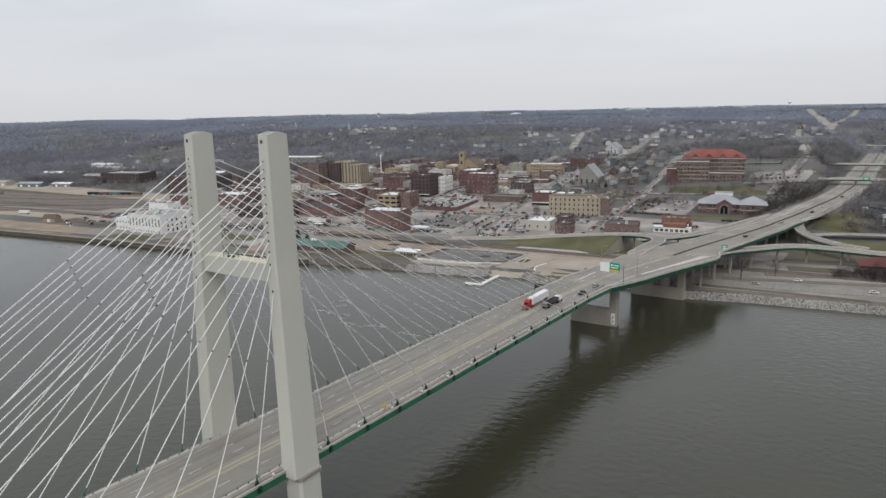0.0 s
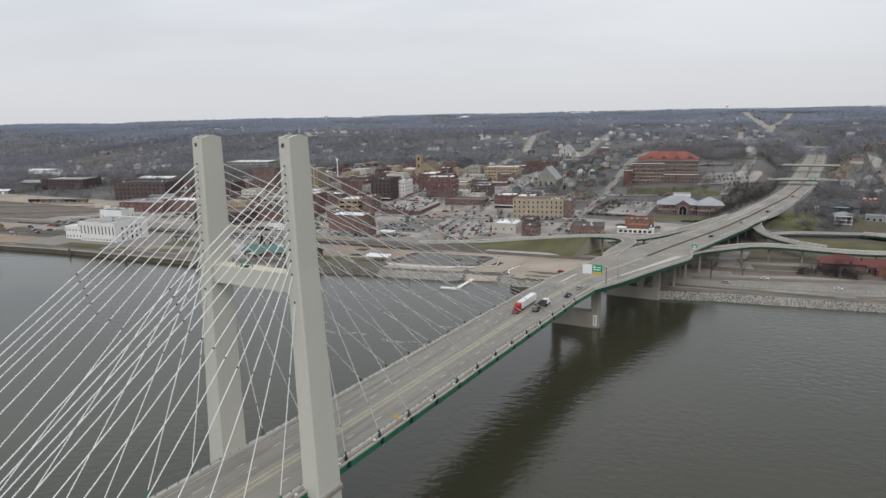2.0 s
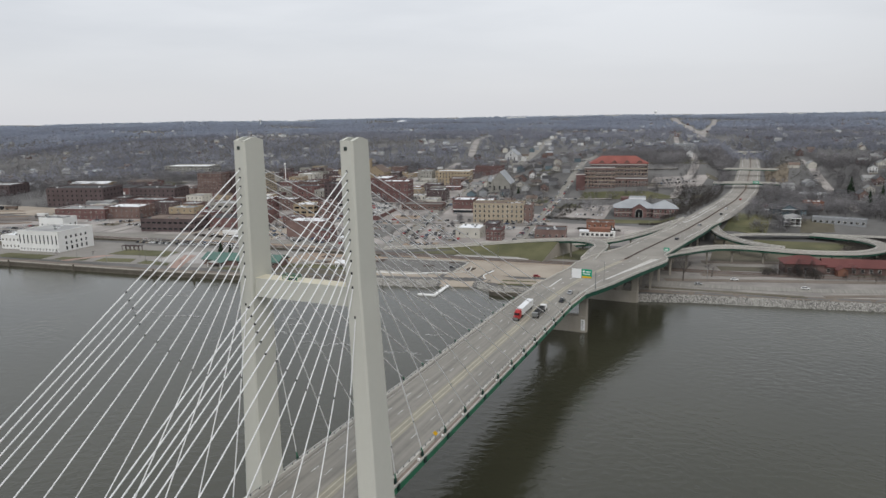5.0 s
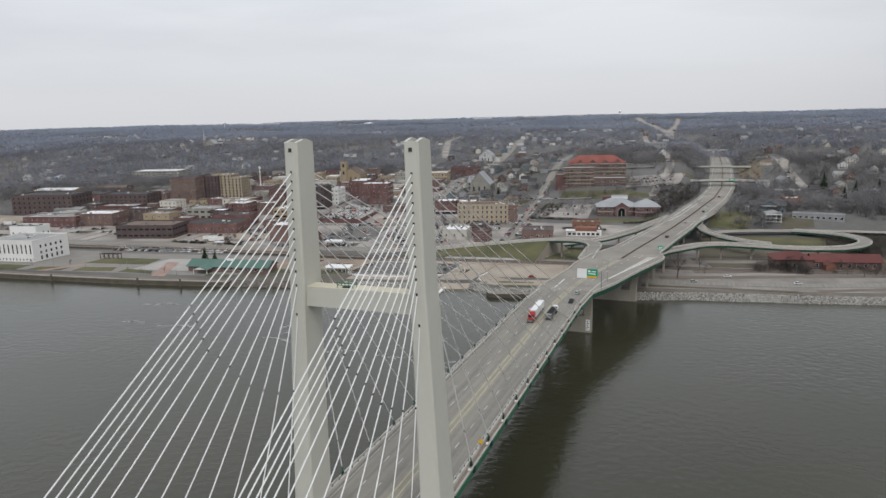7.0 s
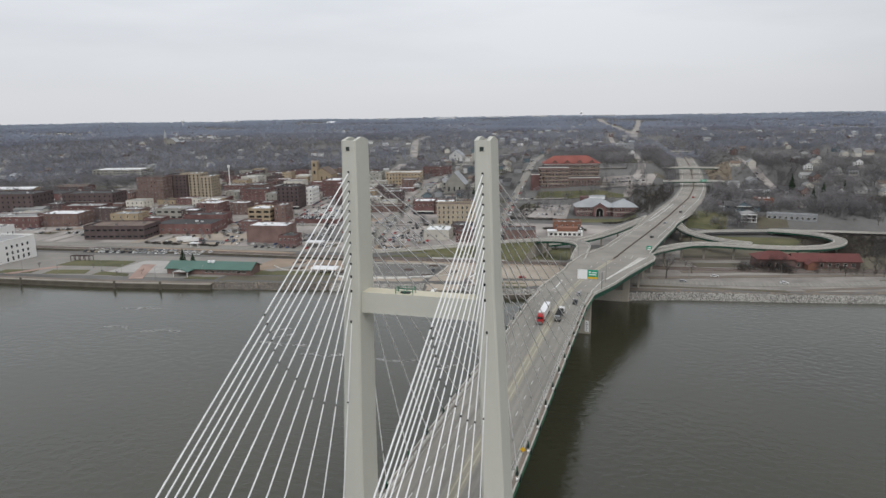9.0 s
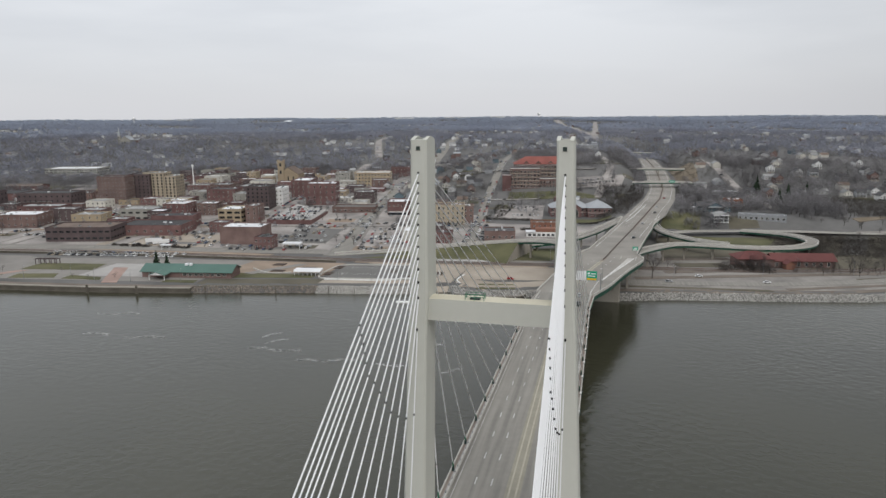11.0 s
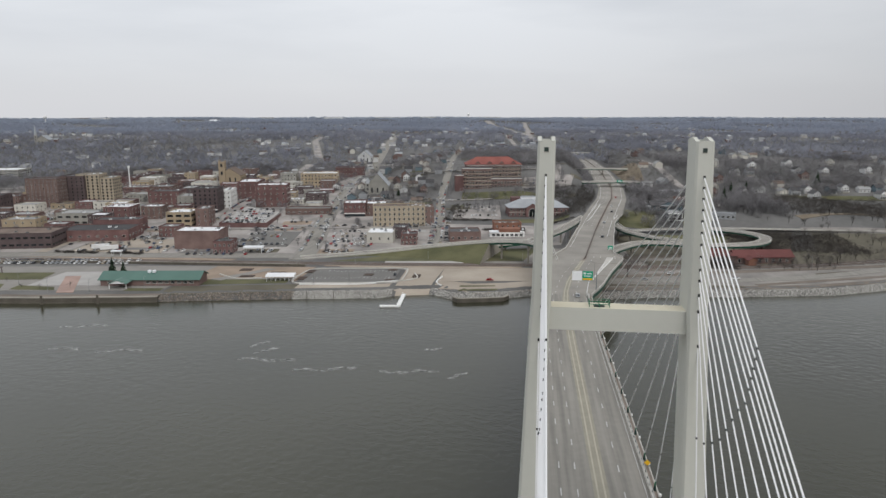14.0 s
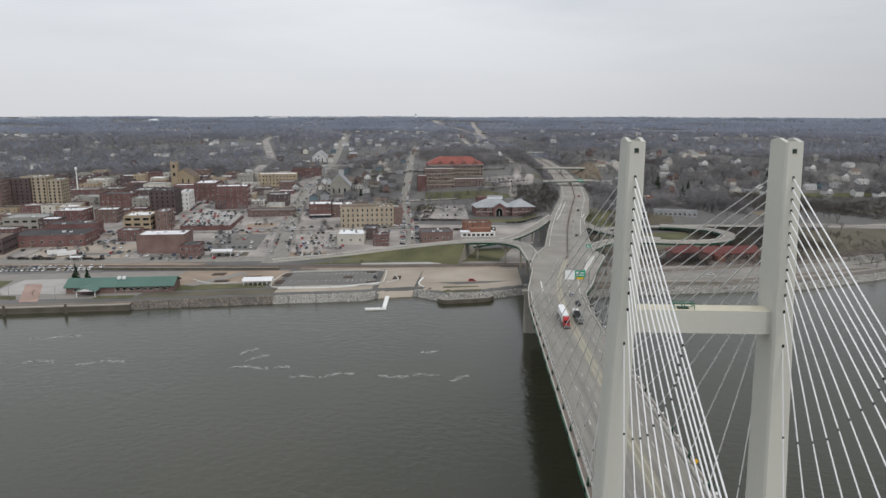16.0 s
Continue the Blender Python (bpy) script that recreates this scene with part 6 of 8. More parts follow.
# flood wall along the tracks, kerbs and planting beds of the riverside lot
fw = thing("flood_wall", pose(0, 0, 0), "long dark concrete flood wall beside the tracks", "wall", kind="structure")
ln = [np.array([p[0], p[1] - 7, gz(p[0], p[1] - 7) + 1.7]) for p in smooth([(-640, 300), (-368, 331), (-289, 337), (-173, 344)], 8)]
ribbon(ln, -0.3, 0.3, "timber_wall", 2.2).done("wall_face", fw)
ribbon(ln, -0.42, 0.42, "stained_concrete", 0.2, 0.2).done("cap", fw)
lot_kerb = thing("lot_kerb", pose(0, 0, 0), "white concrete kerb round the riverside lot", "kerb", kind="structure")
for pts in ([(-162, 289), (-101, 299), (-97, 305), (-99, 337), (-106, 339)], [(-162, 289), (-168, 296), (-166, 326), (-160, 331), (-106, 339)], [(-222, 306), (-206, 296), (-190, 300)], [(-96, 304), (-88, 312), (-92, 326)]):
    ribbon([np.array([p[0], p[1], gz(p[0], p[1]) + 0.75]) for p in smooth(pts, 4)], -0.45, 0.45, "barrier_concrete", 0.9).done("kerb", lot_kerb)
for x, y, w, d in ((-166, 299, 5, 7), (-167, 318, 6, 8), (-125, 315, 6, 5), (-108, 302, 6, 5), (-112, 331, 6, 5), (-92, 314, 5, 8), (-206, 300, 9, 5), (-190, 312, 10, 5), (-214, 318, 8, 6)):
    quad_patch("planting_bed", [(x, y), (x + w, y + 0.14 * w), (x + w, y + d + 0.14 * w), (x, y + d)], "bed_soil", "dark mulched planting bed with a kerb", "bed", 0.5, 4)
rg = random.Random(44)
for _ in range(60):
    u, v, w, d = rg.uniform(-330, 40), rg.uniform(575, 1000), rg.uniform(12, 30), rg.uniform(10, 22)
    if street_gap(u + w / 2, v + d / 2) > w / 2 + 6 and abs(u + w / 2 - float(road_x(v))) > 34 and all(math.hypot(u + w / 2 - a, v + d / 2 - c) > q + 4 for a, c, q in FOOT):
        quad_patch("yard_lawn", [(u, v), (u + w, v + 2), (u + w - 2, v + d + 2), (u - 2, v + d)], rg.choice(("grass", "grass", "dry_grass")), "short winter grass of a house yard", "lawn", 0.3)

# the strip between the rocks and the paved ground
for xs, a0, a1, key, lab in (([-237, -210, -185, -160], 6.5, 22, "dry_grass", "rough brown grass above the bank"), ([-160, -140, -120, -102], 6.5, 20, "lot_tan", "pale gravel strip above the rocks"), ([-74, -50, -30, -8], 5.5, 24, "lot_tan", "pale gravel above the rocks"),
                             ([18, 60, 110, 160, 210, 260, 330], 7, 12, "worn_ground", "brown gravel path above the rock bank"), ([18, 60, 110, 160, 210, 260, 330], 12, 26, "ramp_ground", "pale worn shoulder of the river road"), ([-236, -200, -170], 26, 40, "grass", "short grass beside the green-roofed hall")):
    for xa, xb in zip(xs[:-1], xs[1:]):
        ya, yb = shore_y(xa), shore_y(xb)
        quad_patch("bank_strip", [(xa, ya + a0), (xb, yb + a0), (xb, yb + a1), (xa, ya + a1)], key, lab, "verge", 0.13, 5)


# ---------------------------------------------------------------- trees
def branchy(seed, height, wide):
    """A bare tree: trunk and limbs in one mesh, fine twigs in another."""
    r = random.Random(seed)
    tr, cr = Build(), Build()

    def grow(p, d, length, rad, level):
        q = p + d * length
        (tr if level < 2 else cr).tube(p, q, rad, rad * 0.62, "bark" if level < 2 else "twigs", 5 if level == 0 else 3, False)
        if level == 4:
            return
        n = (4, 4, 4, 3)[level]
        for i in range(n):
            a = 2 * math.pi * (i + r.random() * 0.8) / n
            spread_ = r.uniform(0.45, 0.95) * wide
            side = d.orthogonal().normalized()
            side = Matrix.Rotation(a, 3, d) @ side
            nd = (d + side * spread_ + Vector((0, 0, 0.12))).normalized()
            at = p.lerp(q, r.uniform(0.55, 1.0) if i else 1.0)
            grow(at, nd, length * r.uniform(0.55, 0.78), max(rad * 0.5, 0.028), level + 1)

    grow(Vector((0, 0, -0.6)), Vector((r.uniform(-0.06, 0.06), r.uniform(-0.06, 0.06), 1)).normalized(), height * 0.34, height * 0.022, 0)
    return tr.mesh("trunk"), cr.mesh("crown")


def conifer(seed, height):
    r = random.Random(seed)
    tr, cr = Build(), Build()
    tr.tube((0, 0, -0.5), (0, 0, height * 0.95), height * 0.022, 0.03, "bark", 6, False)
    for k in range(150):
        z = height * (0.1 + 0.9 * (k / 150) ** 0.9)
        reach = (1 - z / height) * height * 0.34 * r.uniform(0.6, 1.1) + 0.25
        a = r.uniform(0, 6.283)
        c, s = math.cos(a), math.sin(a)
        w = reach * 0.42
        p = [(0, 0, z + 0.35), (c * reach * 0.6 - s * w, s * reach * 0.6 + c * w, z - 0.2), (c * reach, s * reach, z - reach * 0.4), (c * reach * 0.6 + s * w, s * reach * 0.6 - c * w, z - 0.2)]
        cr.face(p, "evergreen")
    return tr.mesh("trunk"), cr.mesh("crown")


BARE = [branchy(s, 1.0 * h, w) for s, h, w in ((1, 13, 1.0), (2, 11, 1.15), (3, 15, 0.9), (4, 9, 1.2), (5, 12, 1.05), (6, 7, 1.25))]
FIRS = [conifer(s, h) for s, h in ((1, 13), (2, 10), (3, 8))]


GROVE, LIMB = [], {}


def limbs(k):
    """Corner points and triangles of one bare tree, trunk and crown together."""
    if k not in LIMB:
        vs, fs, base = [], [], 0
        for m_ in BARE[k]:
            v = np.empty(3 * len(m_.vertices))
            m_.vertices.foreach_get("co", v)
            m_.calc_loop_triangles()
            f = np.empty(3 * len(m_.loop_triangles), np.int32)
            m_.loop_triangles.foreach_get("vertices", f)
            if m_ is BARE[k][1]:
                keep = np.random.RandomState(k).random_sample(len(f) // 18 + 1) < 0.36
                f = f.reshape(-1, 3)[np.repeat(keep, 6)[:len(f) // 3]]
            vs.append(v.reshape(-1, 3))
            fs.append(f.reshape(-1, 3) + base)
            base += len(m_.vertices)
        LIMB[k] = np.concatenate(vs), np.concatenate(fs)
    return LIMB[k]


def plant(x, y, kind=None, scale=1.0, rnd=random.Random(77)):
    fir = kind == "fir"
    if not fir and y > 565:
        GROVE.append((rnd.randrange(len(BARE)), x, y, gz(x, y), rnd.uniform(0, 6.28), scale * rnd.uniform(0.8, 1.2)))
        return None
    tm, cm = rnd.choice(FIRS if fir else BARE)
    t = new("evergreen_tree" if fir else "bare_tree", tm)
    t.matrix_world = pose(x, y, gz(x, y), 0, 0, rnd.uniform(0, 360)) @ Matrix.Scale(scale * rnd.uniform(0.8, 1.2), 4)
    share("crown", cm, t)
    return tagged(t, "dark green conifer with drooping branches" if fir else "bare grey-brown winter tree with fine twigs", "tree", "evergreens" if fir else "bare trees")


def clear_of_road(x, y, gap=24):
    return abs(x - road_x(y)) > gap


rt = random.Random(5)
# named spots first: by the river road, the ramps, the town and the old houses
for x, y, s in ((50, 334, 1.7), (-184, 399, 0.95), (-179, 404, 0.8), (-120, 362, 0.5), (-300, 365, 0.4), (-262, 360, 0.45), (-226, 352, 0.45), (62, 372, 0.8), (238, 372, 1.0), (250, 380, 1.1), (262, 384, 0.9), (276, 396, 1.1), (246, 366, 0.8), (292, 402, 1.0), (310, 415, 1.1), (150, 384, 0.9), (212, 405, 1.0), (225, 410, 1.0), (66, 352, 0.9), (99, 370, 1.0), (106, 372, 1.1), (112, 370, 1.0), (118, 374, 1.0), (124, 372, 0.8), (94, 374, 0.9), (178, 372, 1.0), (186, 380, 0.9), (205, 392, 0.9), (160, 366, 0.7), (-205, 412, 0.9), (-200, 420, 0.8),
                (-212, 405, 0.7), (-330, 258, 0.5), (-350, 270, 0.5), (-316, 256, 0.45), (-392, 262, 0.5), (-420, 252, 0.5), (-300, 262, 0.45), (-118, 545, 0.7), (-98, 470, 0.6), (-98, 500, 0.6)):
    plant(x, y, None, s)
for x, y, s in ((-296, 300, 0.9), (-292, 306, 0.7), (190, 640, 1.5), (205, 670, 1.3), (184, 722, 1.5), (-175, 690, 0.9), (28, 640, 0.7), (300, 800, 1.0), (236, 720, 1.2), (330, 760, 1.0)):
    plant(x, y, "fir", s)
for x0, x1, y0, y1, n, s in ((12, 46, 545, 730, 40, 0.7), (138, 170, 690, 1000, 24, 0.85), (60, 128, 522, 600, 34, 0.65), (196, 330, 590, 820, 40, 0.9), (186, 300, 425, 560, 60, 0.75), (66, 150, 548, 680, 30, 0.7), (-215, -135, 600, 860, 34, 0.85), (-120, -40, 600, 690, 12, 0.7),
                          (-110, 30, 740, 900, 34, 1.0), (20, 45, 760, 1000, 20, 0.9), (330, 620, 680, 1000, 46, 1.0), (-700, -300, 900, 1100, 34, 0.9), (120, 200, 560, 600, 14, 0.7)):
    for _ in range(n):
        x, y = rt.uniform(x0, x1), rt.uniform(y0, y1)
        if clear_of_road(x, y, 20):
            plant(x, y, None, s, rt)


def woods(name, n, ring, K, tall, sliver, seed, label, key="hazed_wood", keep=None):
    """Far bare woods: every tree a thin trunk and a loose spray of twig bunches."""
    r = np.random.RandomState(seed)
    ang = r.uniform(radians(-66), radians(66), n * 4)
    rad = np.sqrt(r.uniform(ring[0] ** 2, ring[1] ** 2, n * 4))
    x, y = rad * np.sin(ang), -80 + rad * np.cos(ang)
    ok = (np.abs(x - road_x(y)) > np.where(y < 1225, 21, 0)) & ~((x > -720) & (x < -100) & (y < 930)) & (y > np.interp(x, SHORE_X, SHORE_Y) + 60) & ~((x > -1400) & (x < -600) & (y < 455)) & ~((x > -930) & (x < -700) & (y < 560))
    ok &= ~((x > -130) & (x < 50) & (y < 830)) & ~((x > 60) & (x < 190) & (y < 560)) & ~((x > 180) & (x < 700) & (y < 640 - 0.2 * (700 - x)))
    patch = np.sin(x / 95.0 + 2 * np.sin(y / 140.0)) + np.cos(y / 120.0 + x / 310.0)
    ok &= ~((np.abs(x + 1658 + 0.5 * (3300 - y)) < 60) & (y > 2750) & (y < 3370))
    ok &= patch + r.uniform(-1.0, 1.4, len(x)) > -0.55
    for hx, hy, kit in HOMES:          # trees left out on the camera's side of the hill houses, to keep them in view
        ok &= ~((np.abs(x - hx - 4) < 11) & (y > hy - 24) & (y < hy + 13))
    ok &= ~((x > 100) & (x < 152) & (y > 735) & (y < 1020)) & ~((x > 230) & (x < 450) & (y < 705))
    for pts, half in STREETS:
        P = np.array(smooth(pts, 25))
        d = np.min(np.hypot(x[:, None] - P[None, :, 0], y[:, None] - P[None, :, 1]), 1)
        ok &= d > half + 9
    spray(name, x[ok][:n], y[ok][:n], r, K, tall, sliver, key, label)


def spray(name, x, y, r, K, tall, sliver, key, label):
    """Trees at the given places, joined into one mesh."""
    n = len(x)
    z = ground_z(x, y)
    h = tall * r.uniform(0.65, 1.25, n)
    # twig bunches: slim triangles leaning outwards
    a = r.uniform(0, 6.283, (n, K))
    up = r.uniform(0.28, 0.98, (n, K))
    wide = np.sin(np.pi * np.clip(up * 0.92, 0, 1)) ** 0.7 * 0.42 * r.uniform(0.3, 1.0, (n, K))
    cx, cy, cz = x[:, None] + np.cos(a) * wide * h[:, None], y[:, None] + np.sin(a) * wide * h[:, None], z[:, None] + up * h[:, None]
    L = sliver[0] * r.uniform(0.6, 1.3, (n, K))
    W = sliver[1] * r.uniform(0.6, 1.3, (n, K))
    lean = r.uniform(-1.5, 1.5, (n, K))
    b = a + r.uniform(-1.5, 1.5, (n, K))
    tip = np.stack([cx + np.cos(b) * L * lean, cy + np.sin(b) * L * lean, cz + L * r.uniform(0.05, 0.5, (n, K))], 2)
    s = np.stack([-np.sin(b) * W, np.cos(b) * W, np.zeros_like(W)], 2)
    root = np.stack([cx - np.cos(b) * L * lean * 0.5, cy - np.sin(b) * L * lean * 0.5, cz - L * 0.35], 2)
    v = np.stack([root - s, root + s, tip], 2).reshape(-1, 3)
    f = np.arange(len(v)).reshape(-1, 3)
    if tall > 10.9 and K < 10:          # the farthest trees show no trunks
        soup(name, v, f, key, label, "woods")
        return
    # trunks
    t0 = np.stack([x, y, z - 0.5], 1)
    tw = 0.022 * h
    ring3 = [(math.cos(q), math.sin(q)) for q in (0.3, 2.4, 4.5)]
    low = np.stack([t0 + np.stack([tw * c, tw * e, 0 * tw], 1) for c, e in ring3], 1)
    top = np.stack([x, y, z + 0.75 * h], 1)[:, None]
    tv = np.concatenate([low, top], 1).reshape(-1, 3)
    q = 4 * np.arange(n)[:, None, None] + np.array([(0, 1, 3), (1, 2, 3), (2, 0, 3)])[None]
    soup(name, np.concatenate([v, tv]), np.concatenate([f, q.reshape(-1, 3) + len(v)]), key, label, "woods")


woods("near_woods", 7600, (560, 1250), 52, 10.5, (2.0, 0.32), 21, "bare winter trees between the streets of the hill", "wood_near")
# each ring outwards takes a colour with more haze in it
woods("hill_woods", 20000, (1150, 2300), 19, 11.0, (3.0, 0.8), 22, "bare woods between the houses, slightly hazed in colour")
woods("far_woods", 30000, (2200, 3750), 10, 11.0, (4.6, 1.9), 23, "distant winter woods with haze in their colour", "distant_hazed_wood")
woods("horizon_woods", 24000, (3650, 4640), 8, 11.0, (6.0, 2.6), 24, "farthest woods along the horizon, paled by haze in their colour", "horizon_hazed_wood")


def brush(name, x0, x1, y0, y1, n, tall, seed, label):
    r = np.random.RandomState(seed)
    x, y = r.uniform(x0, x1, n), r.uniform(y0, y1, n)
    ok = np.abs(x - road_x(y)) > 17
    x, y = x[ok], y[ok]
    n, K = len(x), 16
    z = ground_z(x, y)
    a, up = r.uniform(0, 6.283, (n, K)), r.uniform(0.1, 1.0, (n, K))
    rr = r.uniform(0, 0.8, (n, K)) * tall
    c = np.stack([x[:, None] + np.cos(a) * rr, y[:, None] + np.sin(a) * rr, z[:, None] + up * tall], 2)
    b = r.uniform(0, 6.283, (n, K))
    s = np.stack([np.cos(b), np.sin(b), 0 * b], 2) * 0.16
    tip = c + np.stack([r.uniform(-0.8, 0.8, (n, K)), r.uniform(-0.8, 0.8, (n, K)), r.uniform(0.4, 1.3, (n, K))], 2)
    v = np.stack([c - s, c + s, tip], 2).reshape(-1, 3)
    soup(name, v, np.arange(len(v)).reshape(-1, 3), "brush", label, "brush")


brush("river_brush", 236, 600, 552, 694, 6500, 3.4, 31, "tangled brown brush on the flat by the river")
brush("bank_brush", 8, 58, 540, 740, 1500, 3.2, 32, "bare brown shrubs on the highway bank")
brush("depot_brush", 150, 246, 428, 506, 1700, 3.2, 36, "bare shrubs on the flat behind the red depot")
brush("bank_brush", 104, 150, 745, 1010, 420, 2.6, 37, "scattered shrubs on the tan knoll")
brush("bank_brush", 84, 150, 640, 740, 420, 3.0, 33, "bare shrubs beside the cutting")
brush("depot_brush", 96, 130, 365, 378, 130, 3.0, 34, "bare shrubs before the red depot")
brush("depot_brush", 150, 330, 384, 446, 420, 3.0, 35, "bare shrubs beside the tracks")


# ---------------------------------------------------------------- houses
def house_kit(w, d, h, rise, wall, roof, along_x, porch, windows):
    """Meshes of one kind of house: wall, roof, and the parts that go with them."""
    a = Build()
    a.box(0, 0, -3, w, d, h, wall)
    c = Build()
    gable_roof(c, 0, 0, w, d, h, rise, roof, 0.5, along_x, 0.22, wall)
    p = None
    if porch:
        p = Build()
        p.box(0.3, -2.4, 2.5, w - 0.3, 0, 2.75, roof)
        for i in range(4):
            xx = 0.4 + i * (w - 1.0) / 3
            p.box(xx, -2.3, -1, xx + 0.2, -2.1, 2.5, "white_paint")
        p.box(0.3, -2.4, -1.5, w - 0.3, 0, 0.3, "stained_concrete")
        p = p.mesh("porch")
    return a.mesh("house"), c.mesh("roof"), p, (w, d, h, windows)


KITS = [
    (house_kit(9, 11, 6.2, 3.4, "house_white", "roof_dark", False, True, True), "white two-storey wooden house with a dark roof"),
    (house_kit(12, 8, 4.0, 2.8, "cream_siding", "roof_brown", True, False, True), "cream single-storey house with a brown roof"),
    (house_kit(10, 10, 6.0, 3.2, "grey_siding", "roof_dark", True, True, True), "grey two-storey house with a porch"),
    (house_kit(13, 9, 4.0, 2.4, "house_white", "roof_grey", True, False, True), "low white house with a grey roof"),
    (house_kit(9, 12, 6.4, 3.6, "brick_brown", "roof_dark", False, True, True), "brown brick house with a steep dark roof"),
    (house_kit(10, 9, 5.8, 3.0, "cream_siding", "roof_grey", False, True, True), "cream two-storey house with a grey roof"),
    (house_kit(16, 10, 5.0, 1.6, "house_white", "roof_slate", True, False, False), "pale low building with a white roof"),
    (house_kit(9, 10, 6.0, 3.0, "blue_siding", "roof_dark", True, True, True), "blue-grey house with a dark roof"),
]


def put_house(x, y, rot, kit=None, near=False, rnd=rt):
    (wm, rm, pm, (w, d, h, win)), label = KITS[kit if kit is not None else rnd.choice((0, 1, 2, 3, 2, 4, 5, 4, 1, 2, 7))]
    t = new("house", wm)
    t.matrix_world = pose(x, y, gz(x, y) + 0.3, 0, 0, rot)
    tagged(t, label, "house", "houses")
    share("roof", rm, t)
    if near:
        if pm:
            share("porch", pm, t)
        for f in range(2 if h > 5 else 1):
            for c in range(3):
                share("window", window_mesh(1.0, 1.5), t, pose(w * (c + 0.5) / 3, 0, 1.0 + 2.9 * f))
                share("window", window_mesh(1.0, 1.5), t, pose(w, d * (c + 0.5) / 3, 1.0 + 2.9 * f, 0, 0, 90))
        bb = Build()
        bb.box(w * 0.6, d * 0.5, h, w * 0.6 + 0.8, d * 0.5 + 0.8, h + 4.2, "brick_brown")
        bb.done("chimney", t)
    return t


# houses and trees on the rising streets
for _ in range(70):
    x, y = rt.uniform(-236, -134), rt.uniform(575, 1050)
    if all(math.hypot(x - a, y - c) > q * 0.8 + 7 for a, c, q in FOOT) and street_gap(x, y) > 15:
        put_house(x, y, 8 + rt.choice((0, 90)), None, y < 700, rt)
        FOOT.append((x + 4, y + 4, 8))
for _ in range(80):
    x, y = rt.uniform(-240, -132), rt.uniform(575, 1050)
    if all(math.hypot(x - a, y - c) > q * 0.8 for a, c, q in FOOT) and street_gap(x, y) > 8:
        plant(x, y, None, rt.uniform(0.5, 0.9), rt)
# street trees and yard trees in the town
for _ in range(90):
    x, y = rt.uniform(-640, -100), rt.uniform(380, 700)
    if all(math.hypot(x - a, y - c) > q * 0.8 for a, c, q in FOOT) and street_gap(x, y) > 7:
        plant(x, y, None, rt.uniform(0.35, 0.65), rt)
for _ in range(34):
    plant(rt.uniform(112, 205), rt.uniform(367, 386), None, rt.uniform(0.45, 0.8), rt)
for _ in range(16):
    plant(rt.uniform(104, 132), rt.uniform(364, 377), None, rt.uniform(0.6, 0.95), rt)
# the old houses above the loop ramp
for x, y, rot, k in ((-186, 716, 8, 5), (-170, 730, 8, 1), (-150, 700, 8, 4), (-182, 760, 8, 0), (-160, 790, 8, 5), (-270, 735, 6, 0), (-256, 738, 6, 3), (-150, 640, 8, 1),
                     (-196, 640, 8, 1), (222, 690, 14, 0), (246, 720, 10, 3), (268, 700, 16, 5), (300, 690, 12, 0), (330, 720, 20, 7), (375, 700, 12, 0), (400, 735, 12, 3), (430, 690, 12, 0), (212, 760, 12, 4), (240, 790, 14, 0), (282, 770, 12, 2), (318, 800, 10, 0)):
    put_house(x, y, rot, k, True)
rh = random.Random(9)
count = near_houses = 0
far_town = Build()


def far_house(x, y, rot):
    """Adds a small far house to the one mesh that holds them all."""
    m = pose(x, y, gz(x, y) + 0.3, 0, 0, rot)
    w, d, h, rise = rh.uniform(9, 15), rh.uniform(8, 11), rh.uniform(3.5, 6.2), rh.uniform(1.6, 3.4)
    one = Build()
    wall = rh.choice(("house_white", "house_white", "cream_siding", "grey_siding", "grey_siding", "brick_brown"))
    one.box(0, 0, -3, w, d, h, wall)
    gable_roof(one, 0, 0, w, d, h, rise, rh.choice(("roof_dark", "roof_brown", "roof_grey", "roof_grey", "roof_grey", "roof_slate")), 0.4, True, 0.2, wall)
    for f, k in zip(one.f, one.m):
        far_town.face([m @ Vector(one.v[i]) for i in f], one.keys[k])


while count < 1400:
    ang, rad = rh.uniform(radians(-58), radians(58)), 640 + 2600 * rh.random() ** 1.2
    x, y = rad * math.sin(ang), -80 + rad * math.cos(ang)
    if abs(x - road_x(y)) < 48 or (-740 < x < -90 and y < 960) or y < shore_y(x) + 150 or (-2200 < x < -560 and y < 560) or (x > 60 and x < 720 and y < 680) or (-130 < x < 60 and y < 960):
        continue
    if (x > 90 or x < -430) and rh.random() < (0.62 if x > 0 else 0.38) or any(math.hypot(x - hx, y - hy) < 26 for hx, hy, kit in HOMES):
        count += 1
        continue
    # set along a loose street grid
    x = round(x / 19) * 19 + rh.uniform(-3, 3)
    y = round(y / 44) * 44 + rh.uniform(-5, 5)
    if any(np.min(np.hypot(x - np.array([p[0] for p in s[0]]), y - np.array([p[1] for p in s[0]]))) < 10 for s in STREETS):
        continue
    rot = 10 + rh.choice((0, 0, 90, 180)) + rh.uniform(-4, 4)
    count += 1
    if math.hypot(x, y) < 1350 and near_houses < 85:
        put_house(x, y, rot, None, False, rh)
        near_houses += 1
    else:
        far_house(x, y, rot)


for hx, hy, kit in HOMES:
    put_house(hx, hy, 6 + rh.uniform(-8, 8), kit, True, rh)


tagged(far_town.done("far_houses"), "small pale houses scattered through the far wooded hills", "houses", kind="stuff")


